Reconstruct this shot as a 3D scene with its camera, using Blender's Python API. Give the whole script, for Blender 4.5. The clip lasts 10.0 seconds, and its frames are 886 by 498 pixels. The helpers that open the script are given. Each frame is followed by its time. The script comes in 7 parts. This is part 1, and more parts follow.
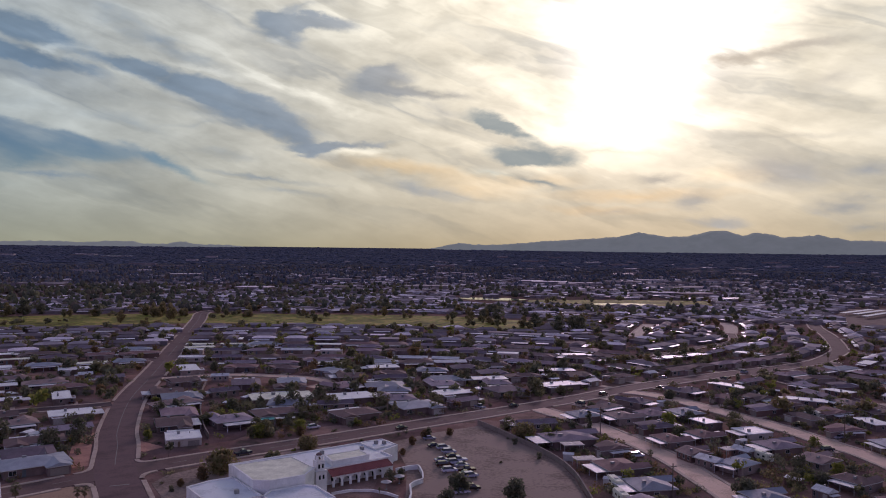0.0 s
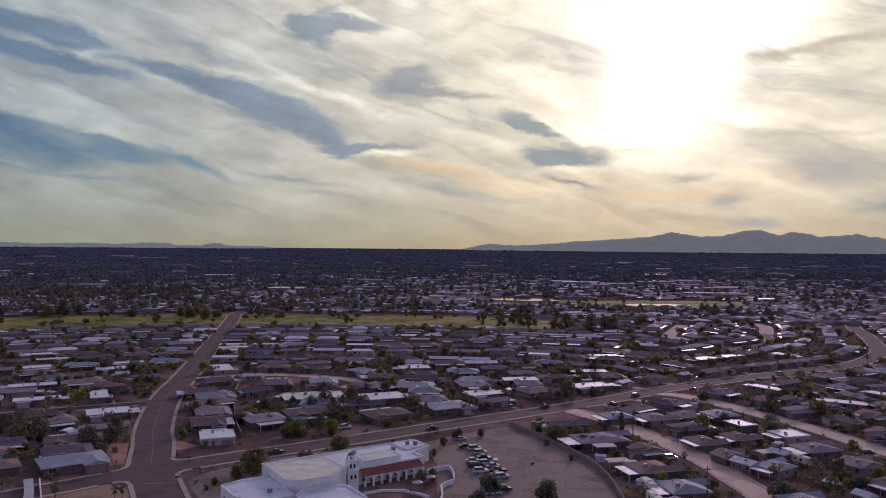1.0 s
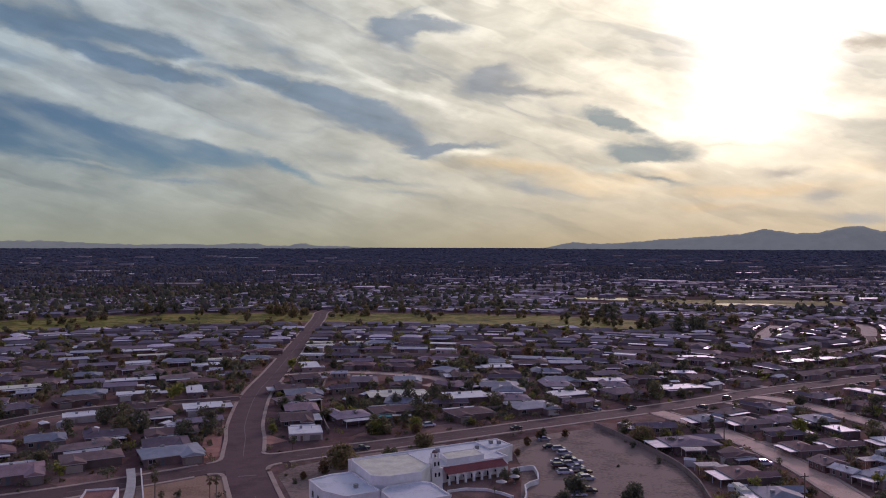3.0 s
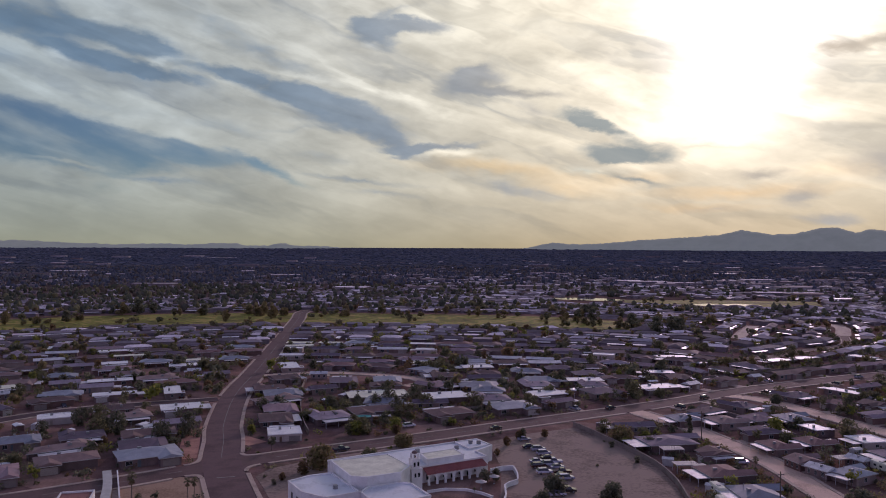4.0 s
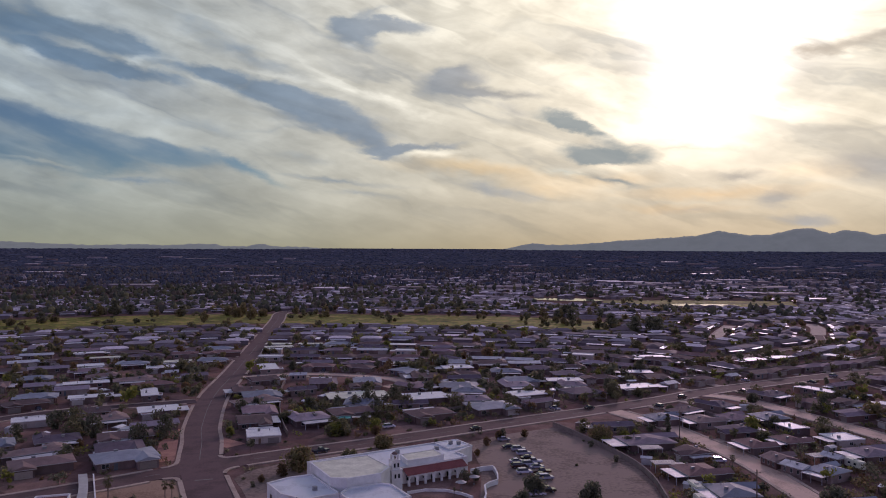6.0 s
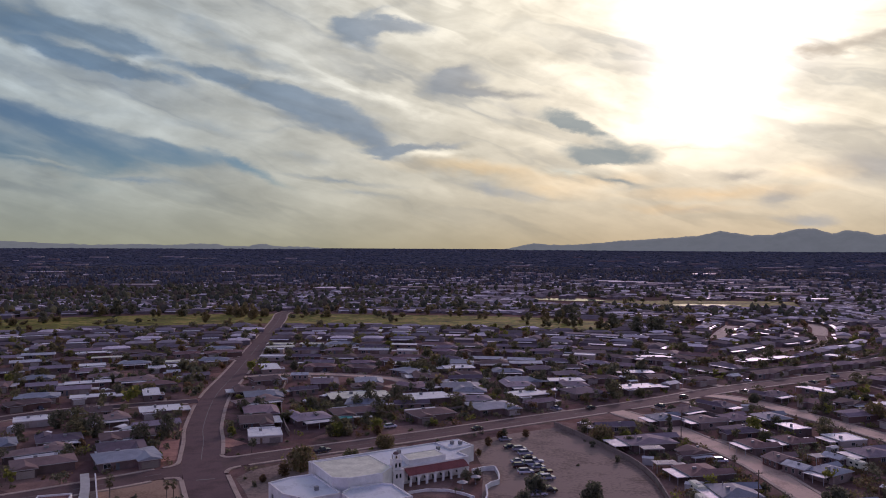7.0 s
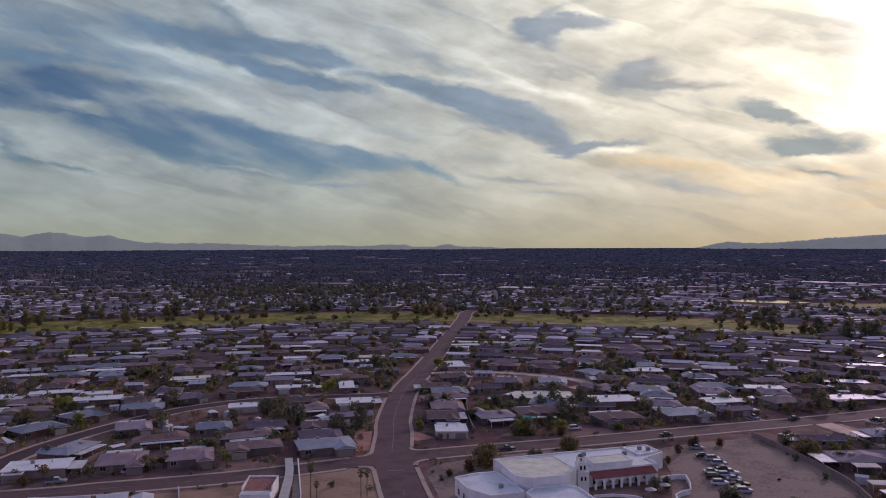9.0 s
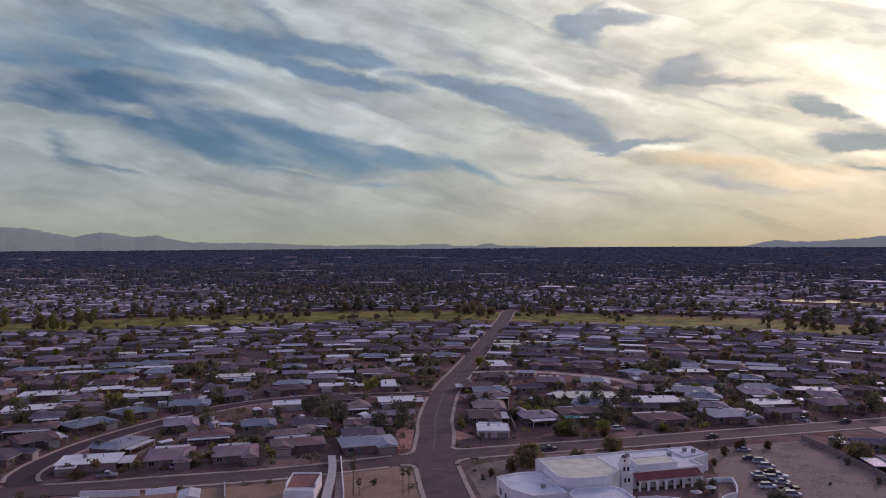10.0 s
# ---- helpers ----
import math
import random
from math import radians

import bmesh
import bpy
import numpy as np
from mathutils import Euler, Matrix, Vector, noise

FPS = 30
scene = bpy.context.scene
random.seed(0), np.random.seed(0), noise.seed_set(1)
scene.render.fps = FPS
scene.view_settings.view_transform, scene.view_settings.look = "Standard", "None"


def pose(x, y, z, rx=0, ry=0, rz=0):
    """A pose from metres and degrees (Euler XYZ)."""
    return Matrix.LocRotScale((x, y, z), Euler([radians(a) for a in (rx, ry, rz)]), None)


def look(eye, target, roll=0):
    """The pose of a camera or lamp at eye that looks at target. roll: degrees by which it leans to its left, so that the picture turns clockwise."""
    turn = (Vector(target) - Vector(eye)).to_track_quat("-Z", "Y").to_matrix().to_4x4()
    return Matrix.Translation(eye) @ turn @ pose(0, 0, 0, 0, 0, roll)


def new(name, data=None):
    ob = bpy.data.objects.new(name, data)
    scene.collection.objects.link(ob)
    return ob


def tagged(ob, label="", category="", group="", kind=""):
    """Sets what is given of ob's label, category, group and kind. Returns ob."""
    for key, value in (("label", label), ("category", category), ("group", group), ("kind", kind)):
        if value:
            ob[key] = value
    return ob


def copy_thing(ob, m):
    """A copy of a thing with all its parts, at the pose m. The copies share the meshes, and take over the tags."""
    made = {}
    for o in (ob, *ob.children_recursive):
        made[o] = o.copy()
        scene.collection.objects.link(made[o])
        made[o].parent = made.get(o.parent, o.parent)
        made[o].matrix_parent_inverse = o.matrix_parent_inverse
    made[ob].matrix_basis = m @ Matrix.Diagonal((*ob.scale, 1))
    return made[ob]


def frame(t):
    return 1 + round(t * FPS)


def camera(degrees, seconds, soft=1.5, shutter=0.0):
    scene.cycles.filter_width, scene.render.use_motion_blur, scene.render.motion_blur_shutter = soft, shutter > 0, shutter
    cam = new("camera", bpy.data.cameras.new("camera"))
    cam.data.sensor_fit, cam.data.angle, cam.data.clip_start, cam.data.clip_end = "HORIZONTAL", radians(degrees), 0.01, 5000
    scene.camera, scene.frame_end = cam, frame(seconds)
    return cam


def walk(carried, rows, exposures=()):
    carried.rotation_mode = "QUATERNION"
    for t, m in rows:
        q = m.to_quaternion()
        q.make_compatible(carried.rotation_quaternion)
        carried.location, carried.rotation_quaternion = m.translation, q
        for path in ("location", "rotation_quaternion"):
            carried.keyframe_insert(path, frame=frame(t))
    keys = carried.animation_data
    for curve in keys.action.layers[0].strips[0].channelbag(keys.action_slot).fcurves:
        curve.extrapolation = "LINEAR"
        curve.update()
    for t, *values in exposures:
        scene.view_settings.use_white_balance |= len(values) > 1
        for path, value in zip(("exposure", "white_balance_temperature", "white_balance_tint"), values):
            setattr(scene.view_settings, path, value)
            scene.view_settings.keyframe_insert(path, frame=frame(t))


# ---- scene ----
# ---------------------------------------------------------------- camera: a drone hovers 65 m up and turns
EYE = 65.0
PATH = [
    (0.0, 0.025, -0.065, -0.66), (0.5, 0.376, -0.038, -0.651), (0.7, 0.46, -0.052, -0.573), (1.0, 2.308, -0.039, -0.483),
    (1.2, 6.072, -0.077, -0.293), (1.5, 8.698, -0.174, -0.22), (1.8, 9.759, -0.226, -0.192), (2.0, 10.002, -0.213, -0.203),
    (2.5, 10.04, -0.185, -0.216), (2.7, 9.513, -0.159, -0.156), (3.8, 7.022, -0.132, -0.289), (4.0, 6.99, -0.114, -0.264),
    (4.5, 6.933, -0.095, -0.293), (5.0, 6.465, -0.08, -0.266), (5.5, 5.894, -0.069, -0.333), (5.7, 5.706, -0.061, -0.288),
    (6.8, 5.271, -0.066, -0.272), (7.0, 5.607, -0.061, -0.277), (7.5, 6.84, -0.08, -0.202), (8.0, 7.56, -0.077, -0.21),
    (8.2, 10.223, -0.098, -0.107), (8.5, 14.667, -0.161, 0.009), (8.8, 17.598, -0.114, 0.068), (9.0, 19.218, -0.095, 0.115),
    (9.5, 21.323, -0.12, 0.176), (10.0, 22.304, -0.15, 0.237),
]
cam = camera(60.1, 10.0, soft=1.0)
walk(cam, [(t, pose(0, 0, EYE, 90 + pitch, roll, yaw)) for t, yaw, pitch, roll in PATH],
     exposures=[(0.0, 0.0, 5900, 70), (7.5, 0.0, 5900, 70), (9.5, 0.14, 5900, 70), (10.0, 0.15, 5900, 70)])

# ---------------------------------------------------------------- sky, sun, exposure
SUN_AZ, SUN_EL = 15.0, 16.5          # degrees, clockwise from +y, and above the horizon


class Graph:
    """Short-hand for building node trees."""

    def __init__(self, tree):
        self.tree = tree
        tree.nodes.clear()

    def node(self, kind, **props):
        n = self.tree.nodes.new(kind)
        for key, value in props.items():
            setattr(n, key, value)
        return n

    def put(self, socket, value):
        if isinstance(value, bpy.types.NodeSocket):
            self.tree.links.new(value, socket)
        elif isinstance(value, (tuple, list)) and len(value) == 3 and socket.type == "RGBA":
            socket.default_value = (*value, 1)
        else:
            socket.default_value = value

    def m(self, op, a, b=0.0, c=0.0, clamp=False):
        n = self.node("ShaderNodeMath", operation=op, use_clamp=clamp)
        for i, v in enumerate((a, b, c)):
            self.put(n.inputs[i], v)
        return n.outputs[0]

    def xyz(self, x=0.0, y=0.0, z=0.0):
        n = self.node("ShaderNodeCombineXYZ")
        for i, v in enumerate((x, y, z)):
            self.put(n.inputs[i], v)
        return n.outputs[0]

    def mix(self, f, a, b, blend="MIX"):
        n = self.node("ShaderNodeMix", data_type="RGBA", blend_type=blend)
        self.put(n.inputs[0], f)
        self.put(n.inputs[6], a)
        self.put(n.inputs[7], b)
        return n.outputs[2]

    def noise(self, vector, scale, detail=4.0, rough=0.55, distort=0.0):
        n = self.node("ShaderNodeTexNoise")
        if vector is not None:
            self.put(n.inputs["Vector"], vector)
        for key, v in (("Scale", scale), ("Detail", detail), ("Roughness", rough), ("Distortion", distort)):
            self.put(n.inputs[key], v)
        return n.outputs["Fac"]

    def span(self, v, lo, hi, a=0.0, b=1.0, smooth=True):
        n = self.node("ShaderNodeMapRange", interpolation_type="SMOOTHSTEP" if smooth else "LINEAR")
        for i, x in enumerate((v, lo, hi, a, b)):
            self.put(n.inputs[i], x)
        return n.outputs[0]

    def ramp(self, f, stops, hold=False):
        n = self.node("ShaderNodeValToRGB")
        n.color_ramp.interpolation = "CONSTANT" if hold else "LINEAR"
        while len(n.color_ramp.elements) < len(stops):
            n.color_ramp.elements.new(0.5)
        for e, (at, col) in zip(n.color_ramp.elements, stops):
            e.position, e.color = at, (*col, 1)
        self.put(n.inputs[0], f)
        return n.outputs[0]


world = bpy.data.worlds.new("sky")
scene.world = world
world.use_nodes = True
G = Graph(world.node_tree)
way = G.node("ShaderNodeTexCoord").outputs["Generated"]
split = G.node("ShaderNodeSeparateXYZ")
G.put(split.inputs[0], way)
dx, dy, dz = split.outputs
DEG = 180 / math.pi
az = G.m("MULTIPLY", G.m("ARCTAN2", dx, dy), DEG)
el = G.m("MULTIPLY", G.m("ARCSINE", dz), DEG)

# ragged edges: the two angles are pushed about by noise
along = G.m("ADD", G.m("MULTIPLY", az, 0.95), G.m("MULTIPLY", el, -0.3))
across = G.m("ADD", G.m("MULTIPLY", az, 0.3), G.m("MULTIPLY", el, 0.95))
flat = G.xyz(G.m("MULTIPLY", along, 0.11), G.m("MULTIPLY", across, 0.42))
push = G.m("SUBTRACT", G.noise(flat, 1.3, 4, 0.5), 0.5)
push2 = G.m("SUBTRACT", G.noise(G.xyz(G.m("MULTIPLY", along, 0.10), G.m("MULTIPLY", across, 0.40), 7.3), 1.4, 4, 0.5), 0.5)
waz = G.m("ADD", az, G.m("MULTIPLY", push, 9.0))
wel = G.m("ADD", el, G.m("MULTIPLY", push2, 4.5))


curl = G.m("SUBTRACT", G.noise(G.xyz(G.m("MULTIPLY", az, 0.5), G.m("MULTIPLY", el, 0.9), 1.0), 1.0, 4, 0.6), 0.5)
curl2 = G.m("SUBTRACT", G.noise(G.xyz(G.m("MULTIPLY", az, 0.45), G.m("MULTIPLY", el, 0.9), 5.0), 1.0, 4, 0.6), 0.5)
naz = G.m("ADD", G.m("ADD", az, G.m("MULTIPLY", push, 2.4)), G.m("MULTIPLY", curl, 1.9))
nel = G.m("ADD", G.m("ADD", el, G.m("MULTIPLY", push2, 0.9)), G.m("MULTIPLY", curl2, 1.0))


# clouds and clear gaps: azimuth, elevation, half length, half width and tilt in degrees, strength
GAPS = [
    (-49.7, 9.97, 4, 0.8, 1, 1), (-44.5, 11.19, 4.3, 0.53, -2, 0.8), (-40.8, 9.04, 7.1, 1.58, -13, 0.9), (-34.9, 7.25, 7.6, 1.38, -7, 1), (-34, 7.24, 3.9, 1.4, -6, 0.9), (-29.2, 6.72, 4.3, 1, -6, 1),
    (-24.1, 6.47, 4.2, 0.56, -8, 0.7), (-19, 5.24, 2.4, 0.29, -24, 0.6), (-48.9, 6.71, 2.1, 0.81, -47, 0.7), (-45.2, 5.43, 2.9, 0.31, -7, 0.6), (-48.4, 3.69, 5.1, 0.38, 0, 0.4), (-30.4, 4.73, 1.5, 0.46, 10, 0.35),
    (-31, 3.85, 3.1, 0.34, 2, 0.35), (-22.8, 4.2, 2.2, 0.54, 13, 0.3), (3.5, 5.64, 2.7, 0.37, -6, 0.4),
]
ISLANDS = [
    (-50.9, 8.75, 1.4, 0.55, -7, 1.2), (-44.3, 9.61, 2.5, 0.35, -9, 0.8), (-45.8, 6.75, 2.2, 0.42, -28, 1.1), (-36.9, 8.36, 1, 0.24, 2, 0.5), (-40.8, 6.08, 1.5, 0.24, -3, 0.6), (-51.7, 7.17, 1.6, 0.95, -13, 0.7),
    (-33.4, 5.69, 2, 0.19, -8, 0.6),
]
SLATE_BANDS = [
    (-23.3, 12.3, 2, 0.32, -6, 0.9), (-19.8, 11.51, 3.1, 0.56, -14, 1.2), (-16, 10.41, 3.7, 0.8, -15, 1.3), (-12.8, 9.29, 3.5, 0.88, -15, 1.1), (-10.8, 7.73, 1.7, 0.61, -24, 1), (-7.7, 7.44, 3.1, 0.24, 5, 1.3),
    (-9.5, 7.01, 1.3, 0.24, 22, 0.8), (-18.2, 9.44, 3.6, 0.43, -13, 0.45), (-17.6, 8.58, 1.9, 0.2, 2, 0.45), (-15.9, 6.59, 2.1, 0.3, -7, 0.45), (-22.2, 8.54, 2.7, 0.46, -13, 0.35), (-28.2, 9.16, 4.7, 0.44, -9, 0.3),
]
VIOLET_VEILS = [
    (-33.7, 14.45, 4.2, 0.93, -7, 0.94), (-28.2, 13.85, 2.5, 0.72, -13, 1.15), (-30, 12.45, 4.2, 0.37, -9, 0.88), (-24.3, 15.89, 3.6, 0.93, -25, 0.5), (-20.2, 13.63, 2.7, 0.52, -21, 0.42), (-17.6, 13.01, 2.5, 0.32, -17, 0.38),
    (-46.6, 14.32, 7.7, 1.09, 1, 0.81), (-43.8, 12.45, 7.3, 0.83, -2, 0.88), (-30, 14.08, 3.7, 0.52, -14, 0.81), (-31.6, 12.73, 4.9, 0.32, -10, 0.68), (-35.5, 16.66, 2.3, 0.47, -28, 0.81), (-38.8, 15, 4.6, 0.77, -11, 0.61),
    (-28.3, 11.79, 3.6, 0.8, -4, 0.47), (-51, 12.07, 3.9, 0.5, 4, 0.54),
]
DARK_CLOUDS = [
    (-12.2, 15.35, 1.4, 0.79, -12, 1.49), (-11.6, 16.15, 1.8, 0.47, 2, 1.22), (-8.8, 16.11, 1.9, 0.35, -3, 1.28), (-10.9, 17.02, 2.2, 0.27, 13, 0.61), (-5, 12.13, 2.1, 0.81, 4, 1.62), (-4.4, 13.26, 1.3, 0.36, 9, 0.81),
    (-1.4, 11.35, 3.1, 0.32, -3, 1.28), (-0.3, 10.16, 1.4, 0.49, -15, 0.61), (-12.8, 5, 3.8, 0.21, -6, 0.74), (-10.9, 3.9, 2.6, 0.29, -5, 0.61), (-0.2, 4.12, 2.6, 0.54, -10, 0.54), (-3.3, 4.62, 2.5, 0.38, -15, 0.47),
    (-27.1, 4.65, 4.4, 0.2, -3, 0.54), (-32.9, 5.39, 2, 0.15, -7, 0.61),
]
EAST_CLOUDS = [
    (15.5, 5.2, 1.8, 0.35, -2, 1.04), (18.2, 3.58, 1.3, 0.58, 12, 0.98), (19.7, 2.03, 1.9, 0.38, -1, 0.98), (12.7, 2.88, 2.4, 0.24, 4, 0.45), (24.6, 13.59, 4.3, 0.41, 4, 0.91), (20.3, 13.21, 1.5, 0.57, 8, 0.78),
    (27, 11.6, 3.6, 0.74, 13, 0.59), (23.9, 5.45, 2.8, 1.07, -7, 1.04), (27.5, 3.02, 2.1, 0.6, -1, 1.1), (29.4, 5.44, 1.1, 0.4, 7, 0.78), (29.3, 1.78, 1.9, 0.41, 0, 0.91), (28.9, 3.81, 1.4, 0.29, -1, 0.65),
    (24.3, 7.9, 5.3, 0.27, -1, 0.45), (12.2, 7.19, 3.6, 0.2, -3, 0.52),
]
THICK = [
    (3.3, 9.45, 2.0, 0.52, -17, 1.2), (5.2, 8.6, 1.8, 0.4, -19, 1.1), (6.6, 6.95, 2.8, 0.58, -3, 1.5), (5.7, 6.4, 1.8, 0.32, -1, 0.9), (7, 4.9, 1.9, 0.26, -13, 0.8),
]
SHINE = [
    (-10.8, 11.13, 3.8, 0.32, -19, 0.7), (-16.8, 12.23, 3.1, 0.2, -8, 0.6), (-33.7, 12.77, 0.7, 0.29, -4, 0.9), (-27.2, 12.9, 0.7, 0.3, 5, 0.9), (-36.9, 12.43, 5.9, 1.02, -6, 0.5), (-29.2, 8.87, 6.2, 1.07, -13, 0.45),
    (-26.6, 12.92, 1.1, 0.32, 6, 0.8), (-31.6, 15.59, 2.8, 0.8, -27, 0.5), (2.8, 13.2, 4.6, 0.36, 2, 0.5), (6, 11.17, 4.6, 0.53, -26, 0.7), (12.6, 8.52, 4.8, 0.89, -1, 0.9), (-12.3, 14.61, 0.5, 0.24, 2, 1.2),
    (-6.5, 7.04, 2.5, 0.21, 4, 0.8), (6.4, 5.81, 2.4, 0.2, 1, 0.4), (-20.3, 10.94, 6.7, 0.29, -18, 0.4),
]
PEACH_STREAKS = [
    (14.3, 4.03, 4.8, 0.33, 0, 0.9), (2.1, 4.55, 3, 0.5, -9, 0.7), (11.5, 2.92, 2.8, 0.25, 0, 0.7), (7.3, 5, 2.5, 0.37, 4, 0.6), (0.4, 5.64, 4.3, 0.39, -6, 0.6), (-6, 6.09, 3.5, 0.36, -4, 0.5), (-3.6, 6.24, 2.9, 0.42, -7, 0.5), (20.8, 5.34, 2.6, 0.47, -1, 0.5),
]
SUN_VEILS = [
    (25, 11.22, 5.1, 3.01, 17, 0.8), (7.4, 12.84, 4.5, 0.9, -61, 0.55), (1.7, 17.01, 3.8, 1.31, -9, 0.5), (19.2, 10.84, 2.2, 0.95, 34, 0.4),
]


def ovals(rows, a, e):
    """Sum of soft, tilted ovals in azimuth and elevation."""
    total, spot = 0.0, G.xyz(a, e)
    for a0, e0, la, lb, tilt, s in rows:
        place = G.node("ShaderNodeMapping", vector_type="TEXTURE")
        G.put(place.inputs["Vector"], spot)
        place.inputs["Location"].default_value = (a0, e0, 0)
        place.inputs["Rotation"].default_value = (0, 0, radians(tilt))
        place.inputs["Scale"].default_value = (la * 1.75, lb * 1.75, 1)
        cone = G.node("ShaderNodeTexGradient", gradient_type="SPHERICAL")
        G.put(cone.inputs[0], place.outputs[0])
        total = G.m("MULTIPLY_ADD", cone.outputs[1], s, total)
    return total


gaps = G.m("SUBTRACT", ovals(GAPS, naz, nel), ovals(ISLANDS, naz, nel))
thick = ovals(THICK, naz, nel)
darks = ovals(SLATE_BANDS + VIOLET_VEILS + DARK_CLOUDS + EAST_CLOUDS, naz, nel)
shine = ovals(SHINE, naz, nel)
sun_veil = ovals(SUN_VEILS, naz, nel)
peach = ovals(PEACH_STREAKS, naz, nel)
# long thin streaks, falling to the right
tilt = radians(-17)
su = G.m("ADD", G.m("MULTIPLY", waz, math.cos(tilt) * 0.05), G.m("MULTIPLY", wel, math.sin(tilt) * 0.05))
sv = G.m("ADD", G.m("MULTIPLY", waz, -math.sin(tilt) * 0.42), G.m("MULTIPLY", wel, math.cos(tilt) * 0.42))
streak = G.noise(G.xyz(su, sv, 2.0), 1.0, 3.5, 0.48, 0.25)
fluff = G.noise(G.xyz(G.m("MULTIPLY", az, 0.16), G.m("MULTIPLY", el, 0.4), 4.0), 1.0, 5, 0.5)

# fine fibres along the streaks, and lumps that break the edges up
fibre = G.noise(G.xyz(G.m("MULTIPLY", along, 0.13), G.m("MULTIPLY", across, 0.95), 21.0), 0.7, 3, 0.5, 0.6)
lumps = G.noise(G.xyz(G.m("MULTIPLY", az, 0.33), G.m("MULTIPLY", el, 0.75), 17.0), 1.0, 5, 0.55, 0.3)

to_sun = (math.sin(radians(SUN_AZ)) * math.cos(radians(SUN_EL)), math.cos(radians(SUN_AZ)) * math.cos(radians(SUN_EL)), math.sin(radians(SUN_EL)))
dot = G.node("ShaderNodeVectorMath", operation="DOT_PRODUCT")
G.put(dot.inputs[0], way)
dot.inputs[1].default_value = to_sun
off = G.m("MULTIPLY", G.m("ARCCOSINE", G.m("MINIMUM", dot.outputs["Value"], 0.99999)), DEG)


def bell(width):
    q = G.m("DIVIDE", off, width)
    return G.m("EXPONENT", G.m("MULTIPLY", G.m("MULTIPLY", q, q), -1.0))


near_sun = bell(30.0)
low = G.m("EXPONENT", G.m("MULTIPLY", G.m("MAXIMUM", el, 0.0), -0.2))
CLOUD = 10.0                           # the background's strength is 0.1
cover = G.mix(near_sun, (0.236, 0.395, 0.282), (0.80, 0.94, 0.455))
haze = G.mix(near_sun, (0.238, 0.335, 0.16), (0.48, 0.485, 0.185))
haze = G.mix(G.m("MULTIPLY", bell(17.0), 0.9), haze, (0.53, 0.445, 0.14))
cover = G.mix(low, cover, haze)
cover = G.mix(G.m("SUBTRACT", 1.0, G.m("MULTIPLY", low, 0.75)), cover, G.mix(1.0, cover, G.ramp(G.span(streak, 0.3, 0.7, smooth=False), [(0.0, (0.66, 0.70, 0.78)), (0.5, (1.0, 1.0, 1.0))]), "MULTIPLY"))
cover = G.mix(G.m("SUBTRACT", 1.0, low), cover, G.mix(1.0, cover, G.span(streak, 0.5, 0.72, 1.0, 1.28), "MULTIPLY"))
cover = G.mix(1.0, cover, G.m("MULTIPLY", G.m("MULTIPLY", G.m("ADD", 1.0, G.m("MULTIPLY", G.span(fluff, 0.3, 0.7, -0.12, 0.12), G.m("SUBTRACT", 1.0, G.m("MULTIPLY", low, 0.7)))), G.m("MULTIPLY", G.span(fibre, 0.3, 0.7, 0.97, 1.03), G.m("ADD", 1.0, G.m("MULTIPLY", G.span(lumps, 0.3, 0.7, -0.1, 0.1), G.m("SUBTRACT", 1.0, G.m("MULTIPLY", low, 0.85)))))), G.m("MULTIPLY_ADD", shine, 0.5, 1.0)), "MULTIPLY")
cover = G.mix(G.m("MINIMUM", peach, 1.0), cover, G.mix(1.0, cover, (1.16, 0.98, 0.78), "MULTIPLY"))
slate = G.mix(bell(18.0), G.mix(bell(40.0), (0.045, 0.15, 0.165), (0.165, 0.32, 0.275)), (0.44, 0.46, 0.21))
rough_edge = G.m("ADD", -0.35, G.m("ADD", G.m("MULTIPLY", fibre, 1.1), G.m("MULTIPLY", lumps, 1.6)))
slate = G.mix(1.0, slate, G.m("ADD", 0.45, G.m("ADD", G.m("MULTIPLY", fibre, 0.75), G.m("MULTIPLY", lumps, 0.4))), "MULTIPLY")
wisps = G.span(G.noise(G.xyz(G.m("MULTIPLY", along, 0.16), G.m("MULTIPLY", across, 0.55), 11.0), 1.0, 4, 0.5), 0.34, 0.7, 1.0, 0.5)
gap_mask = G.m("MULTIPLY", wisps, G.span(G.m("MULTIPLY", gaps, G.m("ADD", -0.1, G.m("ADD", G.m("MULTIPLY", streak, 1.1), G.m("MULTIPLY", fibre, 1.0)))), 0.1, 0.78))
dark_mask = G.span(G.m("MULTIPLY", darks, rough_edge), 0.05, 1.1)
air = G.node("ShaderNodeTexSky", sky_type="NISHITA", sun_disc=False, sun_elevation=radians(SUN_EL), sun_rotation=radians(SUN_AZ))
blue = G.mix(1.0, air.outputs[0], (0.15, 0.33, 0.325), "MULTIPLY")
sky = G.mix(1.0, cover, (CLOUD, CLOUD, CLOUD), "MULTIPLY")
sky = G.mix(G.m("MULTIPLY", dark_mask, 0.8), sky, G.mix(1.0, slate, (CLOUD, CLOUD, CLOUD), "MULTIPLY"))
sky = G.mix(G.m("MULTIPLY", gap_mask, 0.94), sky, blue)
thick_mask = G.span(G.m("MULTIPLY", thick, rough_edge), 0.1, 0.95)
sky = G.mix(G.m("MULTIPLY", thick_mask, 0.8), sky, tuple(v * CLOUD for v in (0.18, 0.31, 0.22)))
veil = G.m("SUBTRACT", 1.0, G.m("MAXIMUM", G.m("MULTIPLY", thick_mask, 0.95), G.m("MULTIPLY", dark_mask, 0.75)))
